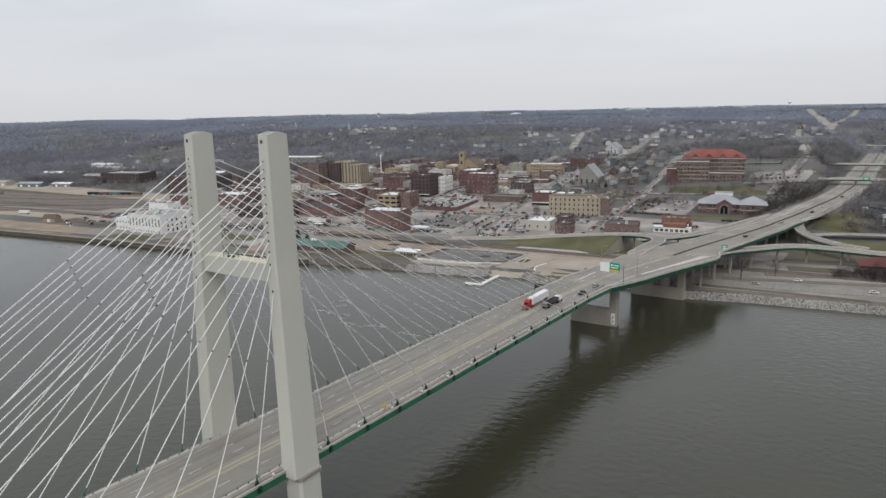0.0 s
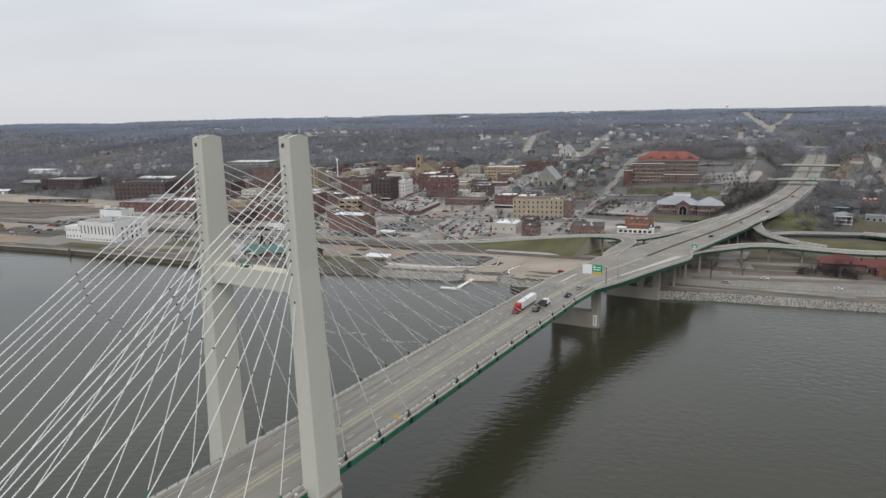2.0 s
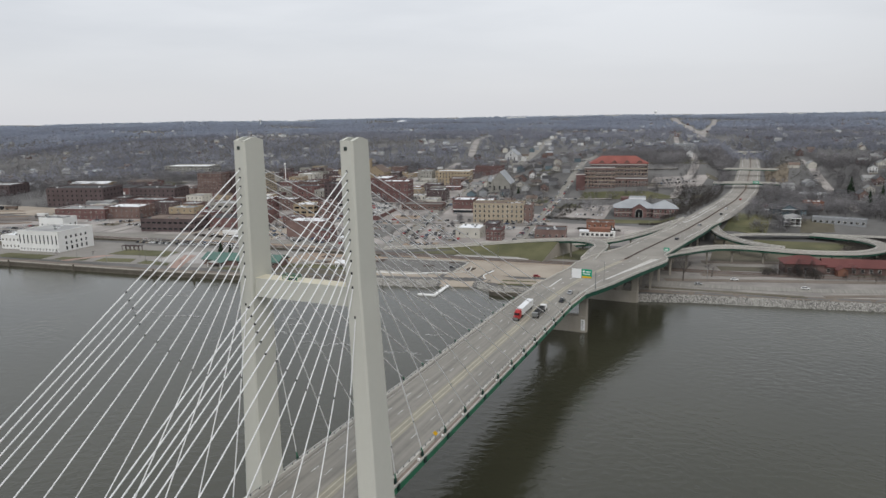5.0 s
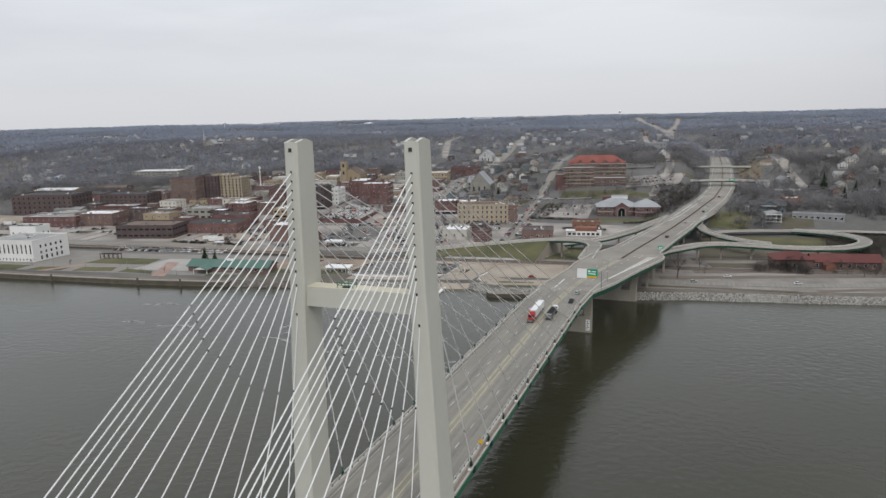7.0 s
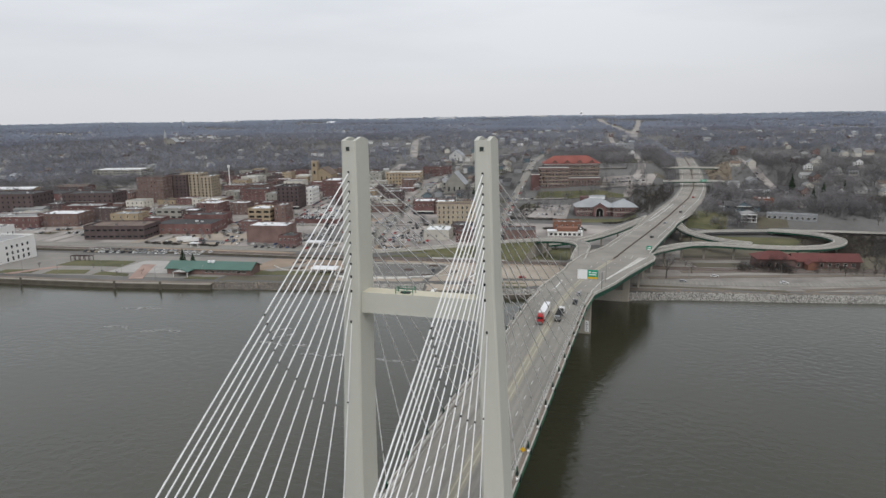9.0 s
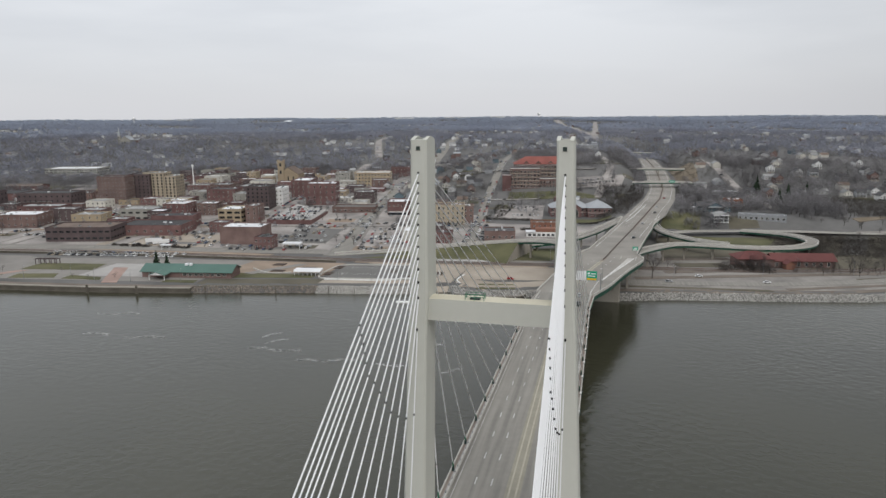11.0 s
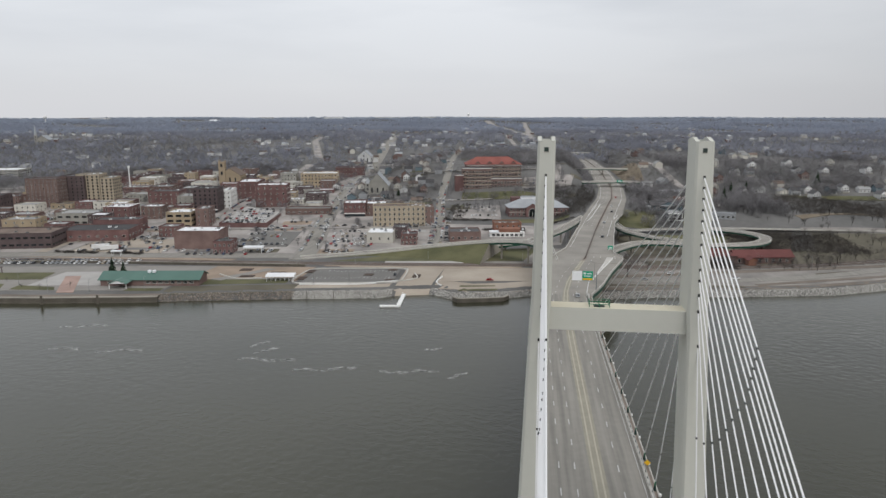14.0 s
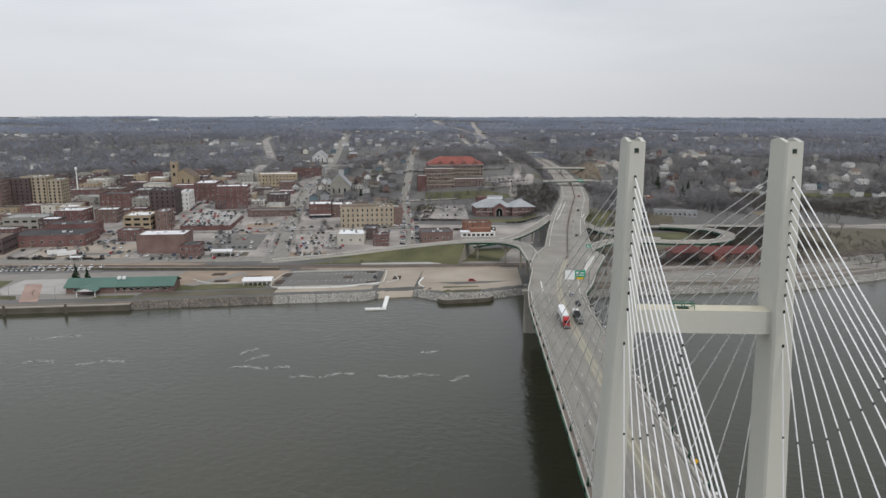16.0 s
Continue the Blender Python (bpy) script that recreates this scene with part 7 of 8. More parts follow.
# trees in yards and between the buildings of the town
ry = np.random.RandomState(61)
for name, x0, x1, y0, y1, n, tall, gap, label in (("yard_trees", -330, 30, 575, 960, 560, 10.0, 6, "bare trees in the house yards of the hill"), ("town_trees", -730, -330, 600, 940, 420, 9.0, 5, "bare trees behind the town blocks"), ("town_trees", -640, -110, 385, 610, 130, 6.5, 4, "small bare trees between the town buildings"),
                                                  ("yard_trees", -1100, -640, 440, 660, 420, 9.5, 4, "bare trees round the rail yard sheds"), ("yard_trees", 66, 128, 512, 640, 90, 8.5, 0, "bare trees on the lawn round the old houses"), ("yard_trees", 108, 240, 560, 760, 170, 10.5, 0, "bare trees round the old houses")):
    px, py = ry.uniform(x0, x1, n), ry.uniform(y0, y1, n)
    ok = np.array([street_gap(a, b_) > 9 and abs(a - float(road_x(b_))) > 22 and all(math.hypot(a - c, b_ - e) > q * 0.85 for c, e, q in FOOT) for a, b_ in zip(px, py)])
    spray(name, px[ok], py[ok], ry, 60, tall, (1.9, 0.3), "wood_near", label)
px, py = ry.uniform(-2500, -640, 5200), ry.uniform(540, 1500, 5200)
ok = (py > 700) | (px < -1000)
spray("west_woods", px[ok], py[ok], ry, 18, 10.5, (2.6, 0.6), "wood_near", "bare woods between the houses behind the rail yard")
gv, gf, base = [], [], 0
for k, x, y, z, a, sc in GROVE:
    v, f = limbs(k)
    c_, s_ = math.cos(a), math.sin(a)
    gv.append(np.stack([x + sc * (c_ * v[:, 0] - s_ * v[:, 1]), y + sc * (s_ * v[:, 0] + c_ * v[:, 1]), z + sc * v[:, 2]], 1))
    gf.append(f + base)
    base += len(v)
soup("hill_trees", np.concatenate(gv), np.concatenate(gf), "twigs", "bare winter trees along the hill streets and the cutting", "trees")

# ---------------------------------------------------------------- far landmarks
def dome(x, y, w, h, label):
    t = thing("domed_hall", pose(x, y, gz(x, y)), label, "building")
    bb = Build()
    n = 20
    prev = None
    for k in range(7):
        a = k / 6 * math.pi / 2
        ring = [(w / 2 * math.cos(a) * math.cos(2 * math.pi * i / n), w / 2 * math.cos(a) * math.sin(2 * math.pi * i / n), 4 + h * math.sin(a)) for i in range(n)]
        if prev:
            for i in range(n):
                bb.face((prev[i], prev[(i + 1) % n], ring[(i + 1) % n], ring[i]), "roof_white")
        prev = ring
    bb.done("dome_roof", t)
    bb = Build()
    bb.tube((0, 0, -6), (0, 0, 4), w / 2, w / 2, "white_paint", 20)
    bb.done("drum", t)


dome(-1658, 3300, 64, 9, "white domed sports hall on the horizon")


def water_tower(x, y, h, r):
    t = thing("water_tower", pose(x, y, gz(x, y)), "white bulb-topped water tower above the woods", "water tower", "water towers")
    bb = Build()
    bb.tube((0, 0, -2), (0, 0, h), r * 0.3, r * 0.2, "white_paint", 10)
    bb.done("column", t)
    bb = Build()
    prof = [(0.25, -0.9), (0.8, -0.5), (1.0, 0.0), (0.85, 0.5), (0.4, 0.85), (0.02, 0.95)]
    for (r0, z0), (r1, z1) in zip(prof[:-1], prof[1:]):
        for i in range(12):
            a, c = 2 * math.pi * i / 12, 2 * math.pi * (i + 1) / 12
            bb.face([(r * r0 * math.cos(a), r * r0 * math.sin(a), h + r * z0), (r * r0 * math.cos(c), r * r0 * math.sin(c), h + r * z0),
                     (r * r1 * math.cos(c), r * r1 * math.sin(c), h + r * z1), (r * r1 * math.cos(a), r * r1 * math.sin(a), h + r * z1)], "white_paint")
    bb.done("tank", t)


water_tower(-2350, 2950, 28, 9)
water_tower(-400, 4100, 30, 9)
# white blocks added for the pale streaks of fields and roofs far off
for x, y, w in ((-1300, 4050, 120), (-1000, 4150, 160), (-700, 4120, 90), (-1650, 3900, 70), (-2450, 3450, 90), (300, 4300, 100), (-350, 4300, 140), (1400, 4000, 60)):
    bb = Build()
    bb.box(x, y, gz(x, y) - 2, x + w, y + 40, gz(x, y) + 14, "house_white", top="roof_white")
    tagged(bb.done("warehouse"), "long white block standing in for a pale streak on the horizon", "warehouse", "far warehouses")


# ---------------------------------------------------------------- vehicles
def car_kit(paint, kind="car", whole=False):
    L, W = (4.7, 1.85) if kind == "car" else (5.5, 2.0)
    a = Build()
    prof = [(-L / 2, 0.35), (-L / 2 + 0.05, 0.75), (-L / 2 + 1.2, 0.92), (L / 2 - 0.25, 0.95), (L / 2, 0.8), (L / 2, 0.35)]
    n = len(prof)
    for i in range(n):
        p, q = prof[i], prof[(i + 1) % n]
        a.face([(W / 2, p[0], p[1]), (W / 2, q[0], q[1]), (-W / 2, q[0], q[1]), (-W / 2, p[0], p[1])], paint)
    for s in (-1, 1):
        a.face([(s * W / 2, *p) for p in (prof if s > 0 else prof[::-1])], paint)
    y0, y1, y2, y3 = (-L / 2 + 1.15, -L / 2 + 1.85, L / 2 - 0.95, L / 2 - 0.35) if kind == "car" else (-L / 2 + 1.4, -L / 2 + 2.0, 0.6, 0.9)
    top = 1.48 if kind == "car" else 1.75
    t = 0.16
    a.face([(-W / 2 + t, y1, top), (W / 2 - t, y1, top), (W / 2 - t, y2, top), (-W / 2 + t, y2, top)], paint)
    for x in (-W / 2 + 0.1, W / 2 - 0.1):
        for y, yy in ((y0, y1), (y3, y2)):
            a.tube((x * 1.0, y, 0.93), (x * 0.93, yy, top), 0.06, 0.06, paint, 4)
    g = Build()
    lo = [(-W / 2 + 0.06, y0 + 0.03, 0.93), (W / 2 - 0.06, y0 + 0.03, 0.93), (W / 2 - 0.06, y3 - 0.03, 0.95), (-W / 2 + 0.06, y3 - 0.03, 0.95)]
    hi = [(-W / 2 + t, y1, top - 0.02), (W / 2 - t, y1, top - 0.02), (W / 2 - t, y2, top - 0.02), (-W / 2 + t, y2, top - 0.02)]
    g.hexa(lo, hi, "glass_dark")
    w = Build()
    w.tube((-0.11, 0, 0), (0.11, 0, 0), 0.34, 0.34, "tyre", 10)
    w.tube((-0.12, 0, 0), (0.12, 0, 0), 0.19, 0.19, "lamp_metal", 8)
    if whole:
        for sx in (-1, 1):
            for yy in (-L / 2 + 0.85, L / 2 - 0.95):
                x0, x1 = sorted((sx * (W / 2 + 0.02), sx * (W / 2 - 0.2)))
                a.tube((x0, yy, 0.34), (x1, yy, 0.34), 0.34, 0.34, "tyre", 8)
    return a.mesh("car"), g.mesh("window_glass"), w.mesh("wheel"), (L, W)


CARS = {k: car_kit("car_" + k) for k in ("white", "silver", "dark", "red", "blue", "tan", "teal")}
FAR_CARS = {k: car_kit("car_" + k, "car", True) for k in CARS}
PICKUPS = {k: car_kit("car_" + k, "pickup") for k in ("white", "dark", "red")}


def put_car(x, y, rot, colour, z=None, pickup=False, label=None, group="parked cars"):
    near_ = pickup or z is not None or y < 345
    up = 3.75 if -320 < x < -261 and 482 < y < 580 else 0.0          # on the parking deck
    if not near_:
        far_count[0] += 1
        if far_count[0] > 150:
            far_count[1].append((colour, pose(x, y, gz(x, y) + 0.34 + up, 0, 0, rot)))
            return None
    cm, gm, wm, (L, W) = (PICKUPS if pickup else CARS if near_ else FAR_CARS)[colour]
    t = new("pickup_truck" if pickup else "car", cm)
    t.matrix_world = pose(x, y, (gz(x, y) + 0.34 + up) if z is None else z, 0, 0, rot)
    kind = "pickup truck" if pickup else "car"
    tagged(t, label or f"{colour} {kind} parked on the paving", kind, group)
    share("window_glass", gm, t)
    if not near_:
        return t
    for sx in (-1, 1):
        for yy in (-L / 2 + 0.85, L / 2 - 0.95):
            share("wheel", wm, t, pose(sx * (W / 2 - 0.1), yy, 0.34))
    return t


rc = random.Random(3)
far_count = [0, []]


def park(x0, y0, x1, y1, n, rot, fill=0.8):
    for i in range(n):
        if rc.random() > fill:
            continue
        u = i / max(1, n - 1)
        put_car(x0 + (x1 - x0) * u, y0 + (y1 - y0) * u, rot + rc.choice((0, 180)) + rc.uniform(-3, 3), rc.choice(("white", "silver", "dark", "dark", "silver", "white", "dark", "silver", "tan", "white", "dark", "red" if rc.random() < 0.5 else "blue")))


park(-404, 316, -300, 329, 32, 8, 0.85)
park(-406, 324, -300, 338, 32, 8, 0.8)
park(-180, 410, -142, 413, 11, 5, 0.6)
park(-183, 428, -143, 432, 11, 5, 0.7)
park(-186, 450, -146, 455, 11, 5, 0.75)
park(-190, 472, -148, 478, 11, 5, 0.6)
park(-97, 424, -109, 536, 16, 92, 0.6)
park(-84, 424, -95, 536, 16, 92, 0.75)
park(-86, 560, -50, 567, 10, 8, 0.7)
park(-90, 590, -54, 597, 10, 8, 0.6)
park(-300, 492, -268, 496, 9, 8, 0.8)
park(-305, 515, -272, 519, 9, 8, 0.8)
park(-308, 540, -276, 543, 9, 8, 0.7)
park(-250, 408, -218, 412, 8, 8, 0.6)
park(-560, 276, -520, 282, 13, 8, 0.85)
park(-590, 292, -528, 302, 18, 8, 0.85)
park(-600, 312, -534, 322, 18, 8, 0.8)
park(-16, 744, 28, 756, 12, 10, 0.85)
park(-20, 756, 10, 764, 8, 10, 0.7)
park(-300, 374, -262, 380, 9, 8, 0.6)
park(-205, 470, -230, 620, 14, 98, 0.5)
park(-190, 500, -212, 620, 10, 98, 0.4)
park(-366, 470, -332, 478, 7, 10, 0.4)
for cx, cy, q in LOTS:
    if rc.random() < 0.75:
        n = rc.choice((2, 3, 4, 5))
        park(cx - q * 0.5, cy - q * 0.1, cx + q * 0.5, cy + q * 0.08, n, 10, 0.75)
for x, y, rot, c in ((-70, 372, 95, "white"), (-62, 374, 95, "white"), (-48, 376, 95, "white"), (-104, 318, 8, "dark"), (60, 326, 100, "silver"), (120, 336, 100, "white"), (80, 345, 100, "white"), (-40, 312, 97, "red"), (-536, 280, 8, "teal"), (-532, 284, 8, "teal")):
    put_car(x, y, rot, c)


def semi(x, y, z, rot, label):
    """A tractor with a long white tank-like trailer."""
    t = thing("semi_truck", pose(x, y, z, 0, 0, rot), label, "truck")
    bb = Build()
    bb.bevel_box(-1.2, -2.2, 0.95, 1.2, -0.2, 1.9, 0.25, "car_red")
    bb.bevel_box(-1.25, -0.2, 0.95, 1.25, 2.6, 3.2, 0.2, "car_red")
    bb.hexa([(-1.2, 0.3, 3.2), (1.2, 0.3, 3.2), (1.2, 2.5, 3.2), (-1.2, 2.5, 3.2)], [(-1.0, 1.2, 3.9), (1.0, 1.2, 3.9), (1.1, 2.5, 4.0), (-1.1, 2.5, 4.0)], "car_red")
    cab = bb.done("cab", t, "red tractor cab")
    bb = Build()
    bb.hexa([(-1.1, -0.24, 2.0), (1.1, -0.24, 2.0), (1.1, -0.1, 2.0), (-1.1, -0.1, 2.0)], [(-1.0, -0.22, 2.95), (1.0, -0.22, 2.95), (1.0, -0.1, 2.95), (-1.0, -0.1, 2.95)], "glass_dark")
    bb.done("windscreen", cab)
    bb = Build()
    bb.box(-1.0, -2.3, 0.6, 1.0, -2.15, 1.6, "lamp_metal")
    bb.done("grille", cab)
    bb = Build()
    bb.bevel_box(-1.28, 3.4, 1.2, 1.28, 19.5, 4.05, 0.12, "car_white", top="roof_white")
    bb.box(-0.5, 2.6, 0.8, 0.5, 19.0, 1.2, "dark_steel_or_hollow")
    bb.done("trailer", t, "long white box trailer")
    wb = Build()
    wb.tube((-0.15, 0, 0), (0.15, 0, 0), 0.5, 0.5, "tyre", 12)
    wb.tube((-0.16, 0, 0), (0.16, 0, 0), 0.27, 0.27, "lamp_metal", 8)
    wm = wb.mesh("wheel")
    for yy in (-1.3, 3.4, 4.7, 16.6, 17.9):
        for sx in (-1, 1):
            share("wheel", wm, t, pose(sx * 1.05, yy, 0.5))


def flat_truck(x, y, z, rot, label):
    t = thing("dump_truck", pose(x, y, z, 0, 0, rot), label, "truck")
    bb = Build()
    bb.bevel_box(-1.1, -2.0, 0.95, 1.1, -0.3, 1.8, 0.25, "car_white")
    bb.bevel_box(-1.2, -0.3, 0.95, 1.2, 1.7, 2.9, 0.2, "car_white")
    cab = bb.done("cab", t, "white tractor cab")
    bb = Build()
    bb.box(-1.0, -0.34, 1.9, 1.0, -0.2, 2.7, "glass_dark")
    bb.done("windscreen", cab)
    bb = Build()
    bb.hexa([(-1.0, 2.4, 1.2), (1.0, 2.4, 1.2), (1.0, 14.0, 1.2), (-1.0, 14.0, 1.2)], [(-1.28, 2.2, 2.7), (1.28, 2.2, 2.7), (1.28, 14.6, 2.7), (-1.28, 14.6, 2.7)], "car_dark")
    bb.box(-1.1, 2.5, 2.7, 1.1, 14.2, 2.74, "tyre")
    bb.done("hopper", t, "dark open hopper trailer")
    bb = Build()
    bb.box(-1.15, 13.2, 1.3, 1.15, 14.75, 2.9, "lamp_metal")
    bb.done("tailgate", t)
    wb = Build()
    wb.tube((-0.15, 0, 0), (0.15, 0, 0), 0.5, 0.5, "tyre", 12)
    wm = wb.mesh("wheel")
    for yy in (-1.1, 2.3, 3.6, 12.0, 13.2):
        for sx in (-1, 1):
            share("wheel", wm, t, pose(sx * 1.0, yy, 0.5))


def dz(y):
    return float(road_z(y)) + 0.07


semi(-1.6, 147, dz(147), 0, "red tractor with a long white trailer on the bridge")
flat_truck(4.6, 166, dz(166), 180, "white-cabbed truck with a dark hopper trailer on the bridge")
put_car(8.2, 201, 180, "silver", dz(201), label="silver car driving on the bridge deck", group="cars on the bridge")
put_car(8.4, 184, 180, "dark", dz(184), True, label="dark pickup truck driving on the bridge deck", group="cars on the bridge")
for x, y, c in ((33, 390, "dark"), (46, 470, "silver"), (58, 540, "dark"), (66, 575, "white"), (70, 640, "red")):
    put_car(float(road_x(y)) + (6 if c != "dark" else 8.5), y, 165, c, dz(y), label=f"{c} car on the inland highway", group="cars on the highway")


# ---------------------------------------------------------------- signs and lamps
def gantry():
    y = 213.0
    z = float(road_z(y))
    t = thing("sign_gantry", pose(0, 0, 0), "overhead road sign on a steel arm above the bridge", "road sign")
    bb = Build()
    bb.tube((17.9, y, z - 0.5), (17.9, y, z + 9.6), 0.28, 0.2, "lamp_metal", 8)
    bb.done("post", t)
    for dzz in (7.0, 8.6):
        bb = Build()
        bb.tube((17.9, y, z + dzz), (6.0, y, z + dzz), 0.13, 0.1, "lamp_metal", 6)
        bb.done("arm", t)
    bb = Build()
    for k in range(6):
        x = 17.0 - k * 1.9
        bb.tube((x, y, z + 7.0), (x - 0.95, y, z + 8.6), 0.05, 0.05, "lamp_metal", 4)
        bb.tube((x - 0.95, y, z + 8.6), (x - 1.9, y, z + 7.0), 0.05, 0.05, "lamp_metal", 4)
    bb.done("lattice", t)
    bb = Build()
    bb.box(11.0, y - 0.35, z + 5.7, 16.0, y - 0.2, z + 10.2, "sign_green")
    g = bb.done("green_panel", t, "green direction panel")
    bb = Build()
    bb.box(11.2, y - 0.38, z + 5.8, 15.8, y - 0.35, z + 6.7, "sign_yellow")
    bb.done("yellow_strip", g, "yellow strip")
    bb = Build()
    for x0, x1, zz, hh in ((11.5, 12.6, 8.6, 0.9), (13.1, 15.4, 8.7, 0.5), (11.7, 15.2, 7.6, 0.45)):
        bb.box(x0, y - 0.37, z + zz, x1, y - 0.35, z + zz + hh, "sign_white")
    bb.done("lettering_bars", g)
    bb = Build()
    bb.box(6.1, y - 0.35, z + 5.5, 10.8, y - 0.2, z + 10.2, "sign_white")
    bb.done("white_panel", t, "blank white panel")


gantry()


def work_sign():
    y = 31.8
    z = float(road_z(y))
    t = thing("warning_sign", pose(12.9, y, z), "orange diamond warning sign on the barrier", "road sign")
    bb = Build()
    bb.box(-0.06, 0, 0, 0.06, 0.12, 2.6, "lamp_metal")
    bb.done("post", t)
    bb = Build()
    bb.hexa([(0, -0.06, 1.5), (0.75, -0.06, 2.25), (0, -0.06, 3.0), (-0.75, -0.06, 2.25)], [(0, -0.1, 1.5), (0.75, -0.1, 2.25), (0, -0.1, 3.0), (-0.75, -0.1, 2.25)], "sign_yellow")
    bb.done("panel", t, "orange diamond panel")


work_sign()


def lamp_post(x, y, z, h, arm, rot, label="tall grey steel street lamp"):
    t = thing("street_lamp", pose(x, y, z, 0, 0, rot), label, "street lamp", "street lamps")
    bb = Build()
    bb.tube((0, 0, -0.3), (0, 0, h), 0.13, 0.07, "lamp_metal", 6)
    bb.done("pole", t)
    bb = Build()
    bb.tube((0, 0, h), (arm, 0, h + 0.5), 0.06, 0.05, "lamp_metal", 5)
    bb.done("arm", t)
    bb = Build()
    bb.bevel_box(arm - 0.2, -0.18, h + 0.38, arm + 0.6, 0.18, h + 0.58, 0.08, "lamp_metal")
    bb.done("lamp_head", t)


for y in (250, 296, 344, 398, 455):
    lamp_post(float(road_x(y)) - float(np.interp(y, ys, -LEFT)) - 0.2, y, float(road_z(y)), 11, 2.5, 0)
lamp_post(18.6, 232, float(road_z(232)), 11, -2.5, 0)
for x, y in ((-280, 252), (-306, 250), (-335, 262), (-360, 248), (-392, 248), (-250, 262), (-150, 286), (-128, 290), (-20, 370), (-90, 372), (-140, 350), (64, 340), (120, 350), (180, 372), (-330, 330), (-370, 325)):
    lamp_post(x, y, gz(x, y), 8, 1.2, 90, "slim grey riverfront street lamp")


def mast(x, y, h):
    t = thing("radio_mast", pose(x, y, gz(x, y)), "slim white communications mast in the town", "mast")
    bb = Build()
    bb.tube((0, 0, -1), (0, 0, h), 0.9, 0.5, "white_paint", 8)
    bb.done("pole", t)
    bb = Build()
    bb.tube((0, 0, h - 3), (0, 0, h), 1.5, 1.5, "white_paint", 8)
    bb.done("antenna_ring", t)


mast(-523, 690, 36)

# ---------------------------------------------------------------- foam drifting on the river
def foam(x, y, length, rot, seed):
    r = random.Random(seed)
    bb = Build()
    c, s = math.cos(radians(rot)), math.sin(radians(rot))
    for _ in range(int(length * 2.2)):
        u = r.uniform(-0.5, 0.5) * length
        v = math.sin(u * 0.35 + seed) * 1.2 + r.gauss(0, 0.55)
        a, w = r.uniform(0.5, 1.9), r.uniform(0.12, 0.3)
        px, py = x + c * u - s * v, y + s * u + c * v
        q = rot + r.uniform(-25, 25)
        cc, ss = math.cos(radians(q)), math.sin(radians(q))
        pts = [(-a, 0), (-a * 0.3, -w), (a * 0.6, -w * 0.7), (a, 0), (a * 0.2, w)]
        bb.face([(px + cc * e - ss * f, py + ss * e + cc * f, 0.05) for e, f in pts], "foam")
    tagged(bb.done("foam_streak"), "thin pale streak of foam drifting on the water", "foam", "foam streaks", "stuff")


for k, (x, y, L, rot) in enumerate(((-249, 202, 24, 15), (-208, 169, 20, 12), (-145, 186, 10, 60), (-139, 178, 10, 60), (-134, 166, 26, 0), (-104, 158, 26, 12), (-67, 160, 26, 10), (-44, 158, 9, 30), (-236, 168, 14, 5), (-470, 196, 24, 12), (-60, 190, 8, 40))):
    foam(x, y, L, rot, k)


# ---------------------------------------------------------------- yards, hedges and other small things of the town
def boxcar(x, y, rot, key, label):
    t = thing("freight_wagon", pose(x, y, gz(x, y) + 0.6, 0, 0, rot), label, "freight wagon", "freight wagons")
    bb = Build()
    bb.bevel_box(-7.6, -1.5, 1.1, 7.6, 1.5, 4.3, 0.15, key)
    bb.box(-7.3, -1.45, 4.3, 7.3, 1.45, 4.5, "roof_grey")
    bb.done("body", t)
    bb = Build()
    bb.box(-1.3, -1.62, 1.2, 1.3, -1.5, 4.0, key)
    bb.done("sliding_door", t)
    for sx in (-5.4, 5.4):
        bb = Build()
        for o in (-0.9, 0.9):
            bb.tube((sx + o, -0.95, 0.5), (sx + o, 0.95, 0.5), 0.46, 0.46, "dark_steel_or_hollow", 10)
        bb.box(sx - 1.4, -0.9, 0.5, sx + 1.4, 0.9, 1.1, "dark_steel_or_hollow")
        bb.done("bogie", t)


for k in range(5):
    boxcar(-800 + 16.5 * k, 402.5 + 6.0 * k, 20, ("car_dark", "brick_dark", "blue_siding", "car_dark", "roof_brown")[k], ("black freight wagon on a siding", "brown freight wagon on a siding", "blue-grey freight wagon on a siding", "black freight wagon on a siding", "brown freight wagon on a siding")[k])
for k in range(3):
    boxcar(-985 + 16.5 * k, 340 + 5.0 * k, 17, ("roof_brown", "brick_dark", "grey_siding")[k], ("brown freight wagon in the rail yard", "dull red freight wagon in the rail yard", "grey freight wagon in the rail yard")[k])


def trailer(x, y, rot, label):
    t = thing("box_trailer", pose(x, y, gz(x, y) + 0.3, 0, 0, rot), label, "trailer", "box trailers")
    bb = Build()
    bb.bevel_box(-6.5, -1.25, 1.0, 6.5, 1.25, 3.9, 0.08, "car_white")
    bb.done("box", t)
    bb = Build()
    for o in (3.6, 4.9):
        bb.tube((o, -1.2, 0.5), (o, 1.2, 0.5), 0.5, 0.5, "tyre", 10)
    bb.box(-6.0, -0.5, 0.8, 6.0, 0.5, 1.0, "dark_steel_or_hollow")
    bb.done("running_gear", t)
    bb = Build()
    for s in (-0.7, 0.7):
        bb.box(-4.6, s - 0.08, 0, -4.4, s + 0.08, 1.0, "dark_steel_or_hollow")
    bb.done("landing_leg", t)


for x, y, rot, lab in ((-697, 267, 25, "long white trailer parked on a gravel lot"), (-356, 376, 30, "white trailer parked on the tan lot"), (-346, 372, 35, "white trailer parked beside another trailer"), (-640, 398, 18, "white trailer by the rail yard")):
    trailer(x, y, rot, lab)


